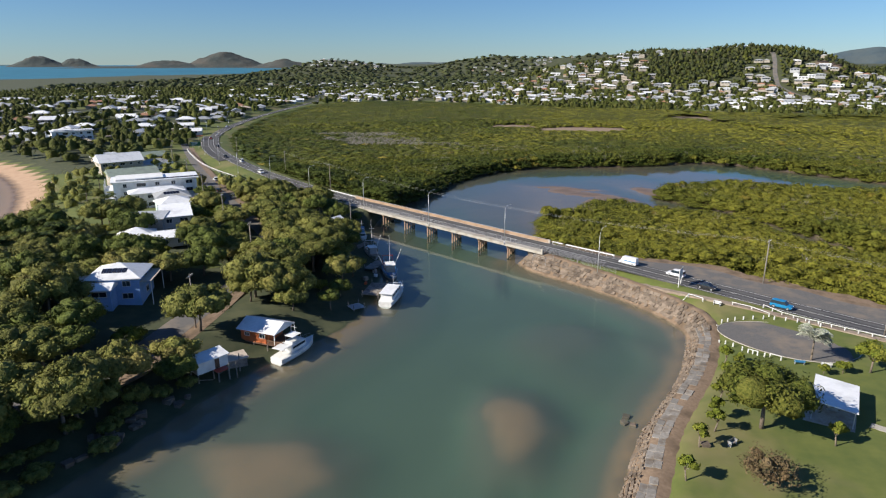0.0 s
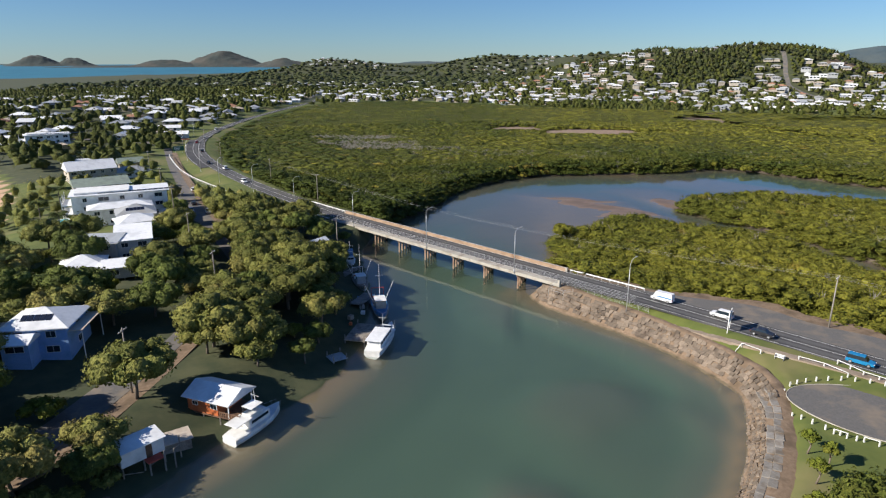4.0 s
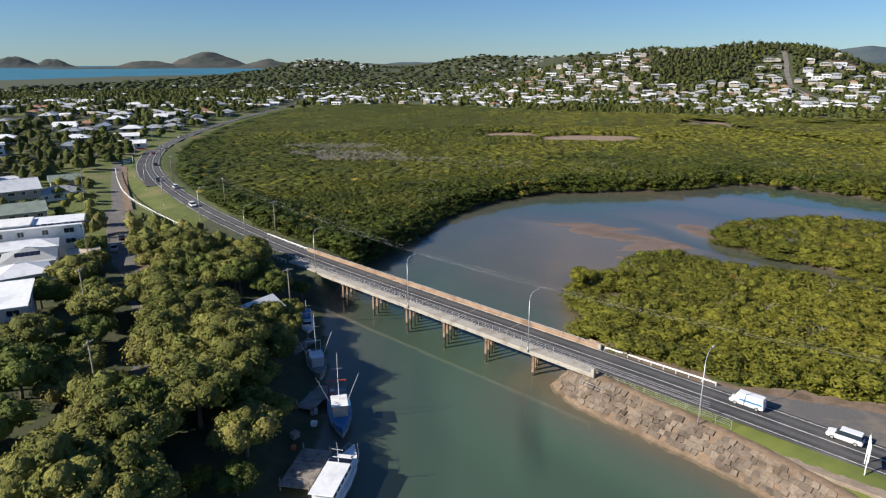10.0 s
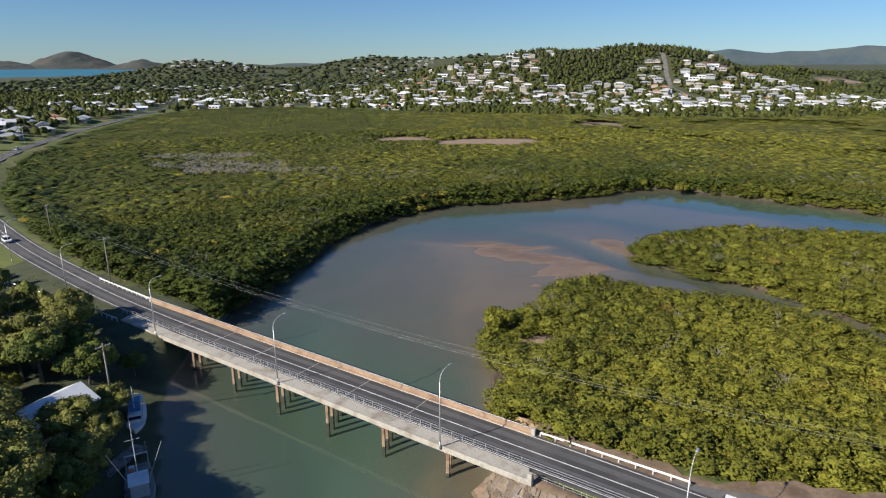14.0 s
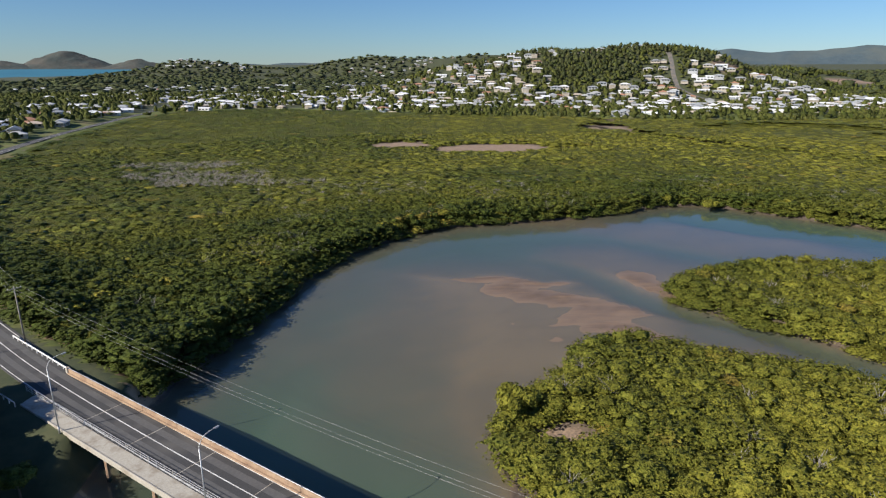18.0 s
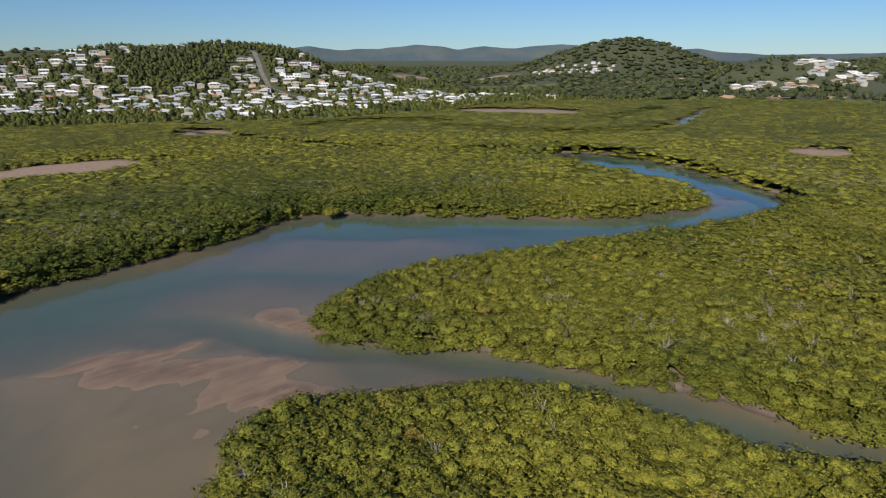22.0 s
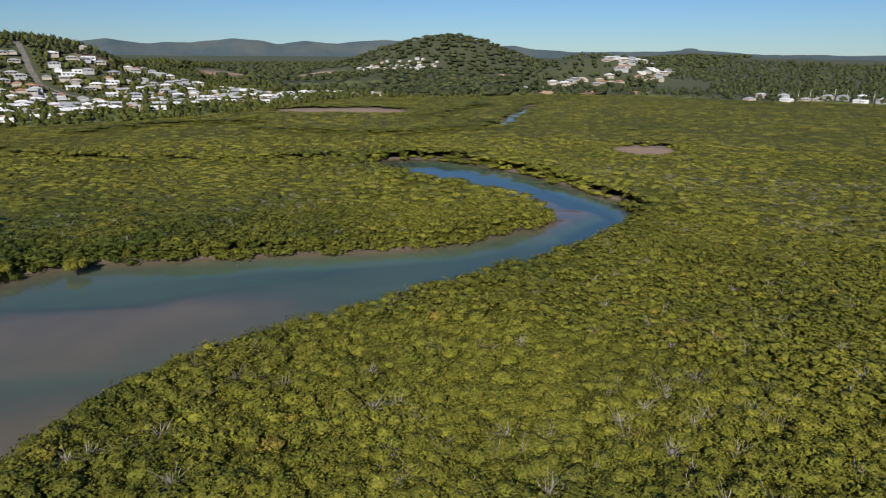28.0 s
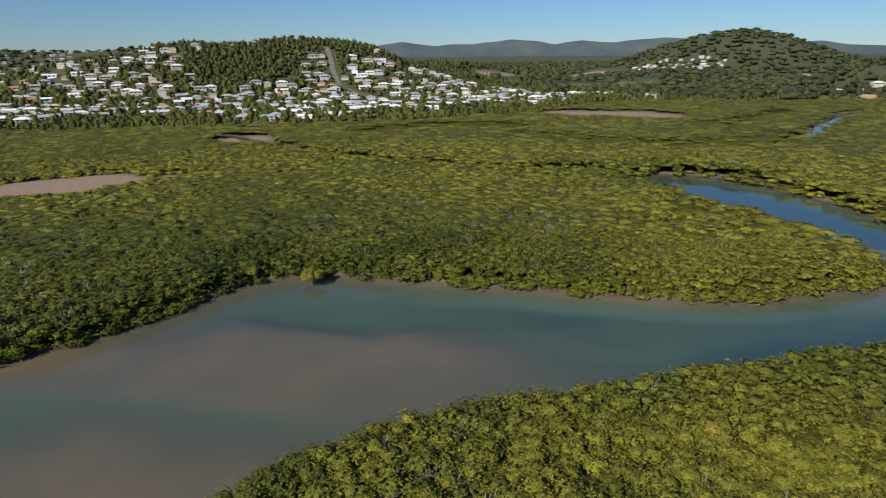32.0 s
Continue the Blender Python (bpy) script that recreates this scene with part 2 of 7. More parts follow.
    damp = nt.nodes.new("ShaderNodeMapRange")
    damp.inputs["From Min"].default_value, damp.inputs["From Max"].default_value = 0.05, 0.3
    damp.inputs["To Min"].default_value, damp.inputs["To Max"].default_value = 0.42, 0.95
    nt.links.new(z, damp.inputs["Value"])
    nt.links.new(damp.outputs["Result"], bsdf.inputs["Roughness"])
    bumped(nt, bsdf, fine, 0.25, 0.05)
    return m


def water_material():
    """Murky with silt, half clear from above, a mirror of the sky at a flat angle, with fine wind ripples."""
    m, nt, bsdf = nodes_of("creek_water")
    nt.nodes.remove(bsdf)
    place = nt.nodes.new("ShaderNodeNewGeometry").outputs["Position"]
    clear = nt.nodes.new("ShaderNodeBsdfTransparent")
    clear.inputs["Color"].default_value = (0.93, 0.97, 0.95, 1)
    gloss = nt.nodes.new("ShaderNodeBsdfGlossy")
    gloss.inputs["Roughness"].default_value = 0.05
    facing = nt.nodes.new("ShaderNodeLayerWeight")
    facing.inputs["Blend"].default_value = 0.5
    fres = math_node(nt, "ADD", math_node(nt, "MULTIPLY", math_node(nt, "POWER", facing.outputs["Facing"], 5.0), 0.95), 0.025)
    murk = nt.nodes.new("ShaderNodeBsdfDiffuse")
    murk.inputs["Color"].default_value = (0.085, 0.113, 0.08, 1)
    body = nt.nodes.new("ShaderNodeMixShader")
    body.inputs[0].default_value = 0.13
    nt.links.new(clear.outputs[0], body.inputs[1])
    nt.links.new(murk.outputs[0], body.inputs[2])
    both = nt.nodes.new("ShaderNodeMixShader")
    nt.links.new(fres, both.inputs[0])
    nt.links.new(body.outputs[0], both.inputs[1])
    nt.links.new(gloss.outputs[0], both.inputs[2])
    nt.links.new(both.outputs[0], nt.nodes["Material Output"].inputs["Surface"])
    waves = nt.nodes.new("ShaderNodeBump")
    waves.inputs["Strength"].default_value, waves.inputs["Distance"].default_value = 0.12, 0.05
    nt.links.new(noise_at(nt, place, 0.9, 3.0), waves.inputs["Height"])
    nt.links.new(waves.outputs[0], gloss.inputs["Normal"])
    nt.links.new(waves.outputs[0], facing.inputs["Normal"])
    return m


LAND, WATER = ground_material(), water_material()
MANGROVE = leaves("mangrove_leaf", (0.074, 0.094, 0.019), (0.268, 0.248, 0.04), (0.25, 0.17, 0.045), dry_from=0.86, own_shift=0.0)
MANGROVE_FAR = leaves("far_mangrove_leaf", (0.074, 0.094, 0.019), (0.268, 0.248, 0.04), (0.25, 0.17, 0.045), dry_from=0.86, grain=0.9, own_shift=0.0)
UNDER = leaves("understorey", (0.132, 0.132, 0.023), (0.168, 0.162, 0.034), (0.15, 0.12, 0.03), 0.05, grain=1.1, own_shift=0.0)
TREE = leaves("tree_leaf", (0.142, 0.158, 0.042), (0.262, 0.245, 0.073), (0.27, 0.21, 0.08))
DARK_TREE = leaves("dark_tree_leaf", (0.085, 0.11, 0.026), (0.15, 0.175, 0.044), (0.08, 0.09, 0.03))
LAWN_TREE = leaves("park_tree_leaf", (0.115, 0.15, 0.022), (0.21, 0.22, 0.036), (0.19, 0.17, 0.04))
FIG = leaves("fig_leaf", (0.075, 0.098, 0.02), (0.15, 0.155, 0.034), (0.13, 0.12, 0.03))
PALM = leaves("palm_leaf", (0.05, 0.075, 0.02), (0.09, 0.11, 0.03), (0.14, 0.12, 0.05))
SILVER = leaves("silver_palm_leaf", (0.36, 0.38, 0.34), (0.46, 0.47, 0.42), (0.42, 0.36, 0.26))
TOWN_TREE = leaves("town_tree_leaf", (0.075, 0.095, 0.025), (0.15, 0.155, 0.045), (0.10, 0.10, 0.04), 0.2, grain=1.2)
DEAD = surface("dead_wood", (0.22, 0.2, 0.175), (0.33, 0.305, 0.27), 0.3, 0.9, vary=0.1)
BARK = surface("bark", (0.12, 0.09, 0.065), (0.22, 0.18, 0.14), 0.15, 0.95, 0, 0.6, 0.03)
ASPHALT = surface("asphalt", (0.038, 0.038, 0.04), (0.062, 0.06, 0.06), 0.25, 0.85, 0, 0.2, 0.01, (0.095, 0.09, 0.085), 9.0, 0)
OLD_ASPHALT = surface("weathered_asphalt", (0.1, 0.096, 0.092), (0.145, 0.137, 0.13), 0.3, 0.9, 0, 0.2, 0.01, (0.2, 0.165, 0.13), 5.0, 0)
PAINT = surface("road_paint", (0.62, 0.62, 0.60), (0.78, 0.77, 0.74), 0.3, 0.7, 0, 0.1, 0.004, (0.42, 0.41, 0.40), 1.5, 0)
CONCRETE = surface("concrete", (0.36, 0.33, 0.28), (0.47, 0.44, 0.38), 0.3, 0.9, 0, 0.2, 0.01, (0.28, 0.24, 0.19), 2.2, 0.06)
RUST_CONCRETE = surface("stained_concrete", (0.30, 0.19, 0.12), (0.42, 0.30, 0.21), 0.25, 0.9, 0, 0.3, 0.02, (0.20, 0.12, 0.075), 1.6, 0.08)
# Dark for tidal growth, and painted dim as murky water would hide it.
ALGAE_MURK = surface("tide_and_murk_pile", (0.045, 0.05, 0.036), (0.08, 0.078, 0.055), 0.25, 0.8, 0, 0.4, 0.03, (0.03, 0.036, 0.028), 1.2, 0.1)
PARAPET = surface("ochre_parapet", (0.3, 0.205, 0.135), (0.39, 0.28, 0.19), 0.4, 0.9, 0, 0.2, 0.01, (0.22, 0.14, 0.09), 4.0, 0.05)
STONE = surface("wall_stone", (0.135, 0.105, 0.08), (0.21, 0.165, 0.122), 0.35, 0.95, 0, 0.7, 0.06, (0.1, 0.075, 0.055), 2.0, 0.34)
GREY_SLAB = surface("cracked_slab", (0.2, 0.185, 0.165), (0.29, 0.265, 0.235), 0.35, 0.95, 0, 0.4, 0.03, (0.16, 0.13, 0.1), 2.0, 0.18)
DIRT = surface("bare_earth", (0.165, 0.112, 0.072), (0.25, 0.178, 0.118), 0.6, 0.95, 0, 0.4, 0.04, (0.115, 0.08, 0.05), 4.0, 0)
PATH_MAT = surface("path_gravel", (0.25, 0.195, 0.145), (0.34, 0.275, 0.21), 0.4, 0.95, 0, 0.3, 0.02, (0.20, 0.15, 0.11), 4.0, 0)
WHITE = surface("white_paint", (0.72, 0.72, 0.71), (0.82, 0.82, 0.80), 0.5, 0.55, 0, 0.05, 0.005, (0.62, 0.61, 0.58), 2.0, 0.04)
ROOF_WHITE = surface("white_roof_sheet", (0.74, 0.75, 0.76), (0.84, 0.85, 0.86), 0.8, 0.45, 0, 0.05, 0.01, (0.64, 0.65, 0.66), 3.0, 0.08)
ROOF_LIGHT = surface("light_grey_roof_sheet", (0.36, 0.37, 0.38), (0.47, 0.48, 0.48), 0.8, 0.5, 0, 0.05, 0.01, (0.40, 0.39, 0.37), 3.0, 0.25)
ROOF_GREY = surface("grey_roof_sheet", (0.30, 0.32, 0.34), (0.38, 0.40, 0.42), 0.8, 0.5, 0, 0.05, 0.01, (0.26, 0.26, 0.27), 3.0, 0.2)
ROOF_GREEN = surface("green_roof_sheet", (0.22, 0.27, 0.22), (0.29, 0.34, 0.28), 0.8, 0.6, 0, 0.05, 0.01, (0.20, 0.23, 0.20), 3.0, 0.1)
ROOF_TILE = surface("terracotta_tile", (0.34, 0.17, 0.10), (0.44, 0.24, 0.15), 0.4, 0.85, 0, 0.3, 0.03, (0.28, 0.15, 0.10), 2.0, 0.2)
ROOF_TAN = surface("tan_roof_sheet", (0.48, 0.40, 0.32), (0.58, 0.50, 0.41), 0.6, 0.6, 0, 0.05, 0.01, (0.42, 0.35, 0.28), 3.0, 0.15)
CREAM = surface("cream_render", (0.33, 0.29, 0.235), (0.43, 0.38, 0.31), 0.5, 0.85, 0, 0.1, 0.01, (0.50, 0.45, 0.38), 3.0, 0.18)
BLUE_WALL = surface("pale_blue_boards", (0.22, 0.38, 0.66), (0.28, 0.44, 0.72), 0.4, 0.7, 0, 0.1, 0.01, (0.20, 0.35, 0.58), 2.0, 0.03)
AQUA_WALL = surface("pale_aqua_boards", (0.46, 0.58, 0.58), (0.54, 0.65, 0.65), 0.4, 0.7, 0, 0.1, 0.01, (0.42, 0.52, 0.52), 2.0, 0.03)
ORANGE_WALL = surface("orange_boards", (0.50, 0.12, 0.035), (0.60, 0.17, 0.05), 0.3, 0.7, 0, 0.2, 0.01, (0.40, 0.09, 0.03), 1.5, 0.03)
GREY_WALL = surface("grey_boards", (0.36, 0.37, 0.38), (0.45, 0.46, 0.46), 0.4, 0.8, 0, 0.1, 0.01, (0.32, 0.32, 0.32), 2.0, 0.1)
TIMBER = surface("grey_timber", (0.20, 0.175, 0.15), (0.32, 0.29, 0.25), 0.2, 0.9, 0, 0.4, 0.02, (0.15, 0.12, 0.10), 1.2, 0.15)
DARK_TIMBER = surface("brown_timber", (0.13, 0.07, 0.04), (0.20, 0.115, 0.07), 0.2, 0.85, 0, 0.4, 0.02, (0.10, 0.055, 0.035), 1.2, 0.15)
STEEL = surface("galvanised_steel", (0.50, 0.51, 0.52), (0.60, 0.61, 0.62), 0.3, 0.45, 0.6, 0.05, 0.005, (0.44, 0.44, 0.44), 1.5, 0.05)
BLACK = surface("black_rubber", (0.015, 0.015, 0.016), (0.03, 0.03, 0.03), 0.1, 0.8, 0, 0.1, 0.005, vary=0.1)
GLASS = glass("dark_glass")
SOLAR = surface("solar_cell", (0.012, 0.014, 0.025), (0.02, 0.024, 0.04), 0.5, 0.15, 0, 0, 0, vary=0.05)
CABLE = surface("cable", (0.34, 0.34, 0.33), (0.42, 0.42, 0.41), 0.5, 0.5, 0.3, 0, 0, vary=0)
RED = surface("red_paint", (0.40, 0.05, 0.03), (0.50, 0.08, 0.05), 0.3, 0.5, vary=0.05)
BLUE = surface("blue_paint", (0.03, 0.16, 0.34), (0.05, 0.22, 0.42), 0.3, 0.4, vary=0.05)
ORANGE_PLASTIC = surface("orange_plastic", (0.62, 0.13, 0.04), (0.7, 0.18, 0.06), 0.4, 0.5, vary=0.1)
POOL = surface("pool_water", (0.10, 0.42, 0.48), (0.14, 0.50, 0.55), 0.6, 0.1, 0, 0.1, 0.02, vary=0)
CAR_WHITE = surface("white_car_paint", (0.74, 0.74, 0.75), (0.78, 0.78, 0.79), 1.0, 0.25, 0, 0, 0, vary=0.04)
CAR_BLUE = surface("blue_car_paint", (0.02, 0.22, 0.46), (0.025, 0.26, 0.5), 1.0, 0.25, 0.2, 0, 0, vary=0)
CAR_GREY = surface("grey_car_paint", (0.30, 0.31, 0.33), (0.34, 0.35, 0.37), 1.0, 0.3, 0.4, 0, 0, vary=0.2)
CAR_DARK = surface("dark_car_paint", (0.03, 0.03, 0.035), (0.045, 0.045, 0.05), 1.0, 0.25, 0.2, 0, 0, vary=0.2)
CAR_RED = surface("red_car_paint", (0.32, 0.03, 0.025), (0.36, 0.04, 0.03), 1.0, 0.25, 0.1, 0, 0, vary=0.1)
LAMP_GLASS = surface("lamp_glass", (0.5, 0.5, 0.5), (0.6, 0.6, 0.6), 0.3, 0.2, vary=0)
HILL_WOOD = leaves("hill_wood_leaf", (0.058, 0.074, 0.034), (0.092, 0.1, 0.045), (0.095, 0.092, 0.045), 0.06, grain=1.8)
# Scrub green leaned towards blue, which puts sea haze into the colour.
ISLAND = surface("hazed_island_scrub", (0.034, 0.047, 0.044), (0.058, 0.07, 0.064), 18.0, 1.0, 0, 0.7, 4.0, (0.085, 0.078, 0.065), 160.0, 0)

# ---- plan ----
DIR, NRM = np.array([0.7732, -0.6341]), np.array([0.6341, 0.7732])   # along the bridge (eastwards) and across it (northwards)


def bridge_at(u, n):
    """The place u metres along the bridge's line and n across it."""
    return DIR * u + NRM * n


ROAD = rounded([bridge_at(70, 152.4), bridge_at(-30, 152.4), bridge_at(-100, 152.4), bridge_at(-193, 152.4), (-85, 272), (-110, 298), (-143, 338), (-172, 378), (-194, 417),
                (-218, 473), (-233, 533), (-250, 642), (-258, 744), (-265, 909), (-290, 1060)], False, 3)
SIDE_ROAD = rounded([(-110, 76), (-77, 85), (-66, 94), (-64, 115), (-64, 150), (-65, 178), (-81, 200), (-101, 230), (-125, 267), (-161, 324), (-186, 365), (-206, 400)], False, 2)
CREEK = rounded([(-110, -80), (-88, 0), (-66, 48), (-55, 76), (-50, 91), (-45, 103), (-40, 115), (-31, 128), (-27, 142), (-29, 160), (-32, 183), (-40, 205), (-43, 224),
                 (-39, 245), (-35, 259), (-30, 271), (-22, 307), (-14, 323), (-10, 332), (15, 357), (35, 363), (68, 367), (92, 375), (116, 387), (135, 387), (151, 370), (161, 359),
                 (185, 336), (199, 319), (222, 303), (248, 294), (269, 290), (284, 305), (293, 333), (299, 368), (308, 402), (318, 432), (340, 440), (364, 415), (361, 378),
                 (345, 331), (319, 287)], False, 0).tolist()
CREEK_SOUTH = [(306, 271), (283, 262), (213, 269), (183, 281), (138, 296), (115, 301), (87, 299), (76, 291), (73, 283), (76, 276), (82, 270), (91, 258), (99, 248), (104, 232),
               (111, 219), (115, 209), (116, 198), (120, 186), (124, 168), (134, 140), (126, 135), (113, 163), (106, 183), (100, 196), (97, 208), (97, 220), (87, 237), (77, 244),
               (62, 252), (52, 259), (40, 256), (35, 245), (23, 233), (18, 229), (21, 215), (18, 203), (10, 189), (8, 177), (21, 165), (33, 154), (42, 141), (45, 132), (39, 114),
               (33, 103), (26, 91), (22, 80), (15, 60), (12, 30), (24, -80)]
CREEK = rounded(CREEK + CREEK_SOUTH, True, 2)
FAR_CREEK = rounded([(322, 425), (300, 470), (262, 520), (225, 585), (212, 650), (208, 705), (204, 720)], False, 2)
UP_CREEK = rounded([(545, 466), (602, 488), (663, 512), (725, 535), (800, 558)], False, 2)
MARSH = rounded([bridge_at(60, 172), bridge_at(-20, 172), bridge_at(-57, 173), bridge_at(-79, 164.5), bridge_at(-92, 160.2), bridge_at(-100, 159), bridge_at(-195, 163), (-72, 268), (-96, 293), (-130, 340), (-158, 380), (-182, 425),
                 (-206, 478), (-221, 535), (-238, 642), (-244, 744), (-246, 905), (-170, 985), (-59, 945), (78, 850), (208, 810), (318, 762), (420, 742), (529, 770), (640, 800), (740, 830), (897, 672), (1005, 650),
                 (1050, 499), (1032, 342), (1021, 235), (1000, 60), (800, -150), (400, -150), (180, 40)], True, 2)
GULLY = rounded([(30, 335), (50, 318), (59, 301), (65, 282), (84, 263), (95, 244), (102, 226), (108, 203), (119, 170), (128, 142)], False, 1)
CLEARINGS = [((27, 225), 7, 4.5), ((16, 596), 27, 24), ((76, 574), 48, 28), ((122, 568), 20, 10), ((205, 700), 22, 26), ((228, 772), 14, 14), ((472, 318), 30, 22), ((600, 670), 40, 56), ((555, 720), 40, 36)]
FIELDS = [((1240, 1368), 100, 46, 0.55), ((800, 1160), 60, 30, 0.5), ((960, 1040), 130, 50, 0.0), ((545, 905), 60, 16, 0.0), ((500, 1050), 45, 16, 0.42), ((1455, 962), 60, 26, 0.9), ((735, 905), 40, 26, 0.0)]   # open ground: centre, size, how bare
RED_BANK = np.array([(1026, 655.0), (1071, 583), (1118, 515)])
BAY = rounded([(-420, 60), (-190, 100), (-150, 150), (-160, 190), (-190, 240), (-225, 285), (-275, 330), (-330, 350), (-420, 360), (-900, 700), (-1500, 1300), (-2400, 1700), (-4900, 1500), (-4900, -800), (-420, -300)], True, 2)
SHOALS = [((28, 280), 58, 60, -35, 0.82), ((105, 338), 80, 22, -38, 0.905), ((72, 312), 40, 20, -42, 0.88), ((210, 300), 40, 12, -25, 0.3), ((36, 284), 36, 20, -40, 0.95), ((43, 287), 25, 6.5, -27, 1.0), ((60, 279), 10, 4, -20, 1.0), ((26, 302), 17, 2.6, -18, 1.0), ((45, 298), 13, 2.0, -4, 1.0), ((32, 266), 22, 20, 0, 0.93), ((22, 244), 9, 20, 10, 0.94), ((17, 216), 4.2, 22, 6, 1.0), ((62, 272), 12, 6, -50, 0.4), ((70, 291), 10, 19, -10, 1.0), ((10, 300), 16, 30, -20, 0.35),
          ((2, 256), 18, 34, -10, 0.5), ((120, 338), 44, 12, -35, 0.8), ((165, 318), 26, 7, -40, 0.38), ((262, 289), 20, 6, 5, 1.0), ((283, 294), 13, 9, -40, 1.0), ((294, 312), 9, 18, -15, 1.0), ((301, 345), 6, 24, 0, 1.0), ((305, 275), 40, 3, 30, 0.3), ((340, 425), 18, 12, 0, 0.8), ((116, 196), 3, 30, 8, 1.0),
          ((85, 250), 9, 22, 40, 0.5), ((3.5, 94), 8.5, 16, -8, 0.89), ((-30, 81), 13, 13, 0, 0.88), ((16, 131), 9, 8, 0, 0.5), ((58, 264), 15, 7, -50, 1.0), ((78, 249), 10, 5, -50, 1.0), ((92, 232), 5, 14, 25, 0.85), ((18, 118), 18, 9, -45, 0.3), ((30, 128), 14, 8, -40, 0.25), ((38, 128), 4, 12, 0, 0.3), ((28, 96), 4, 14, -30, 0.7), ((-36, 118), 6, 16, -25, 0.5), ((-50, 88), 5, 14, -15, 0.5)]
PEAKS = [((250, 1140), 110, 110, 0, 54), ((425, 1110), 120, 95, -15, 58), ((545, 1060), 110, 80, -25, 26), ((110, 1200), 120, 110, 0, 36), ((330, 1150), 110, 90, 0, 8), ((480, 1100), 70, 60, -20, 10),
         ((720, 1240), 180, 110, -20, 40), ((1800, 1310), 330, 220, 20, 90), ((1560, 1420), 240, 160, 20, 40), ((1700, 1180), 200, 160, 30, 24), ((1240, 690), 130, 80, -20, 46), ((1420, 640), 150, 110, 10, 42),
         ((1230, 1140), 160, 110, 20, 16), ((2350, 700), 700, 400, 40, 50), ((2700, -100), 800, 500, 0, 48), ((-720, 2620), 170, 130, 0, 50), ((-520, 2700), 170, 130, 0, 28), ((-150, 2700), 200, 180, 0, 42),
         ((60, 2650), 220, 180, 0, 39), ((330, 2560), 260, 180, -6, 53), ((560, 2450), 260, 180, -10, 40), ((-450, 700), 200, 300, 0, 8)]


OPEN_SEA = rounded([(-4900, 4900), (-4900, 1700), (-1900, 1800), (-1560, 1980), (-1400, 2430), (-1080, 2660), (-960, 2860), (-1100, 3500), (-700, 4900)], True, 2)


def creek_distance(x, y):
    built = (x > 5) & (y > 60) & (y < 186)
    return signed(x, y, CREEK) + (fbm(x, y, 9.0, 3) - 0.5) * np.where(built, 0.3, 2.4)


def curve_of_earth(x, y):
    return 50 * step(1800, 4900, np.hypot(x, y))


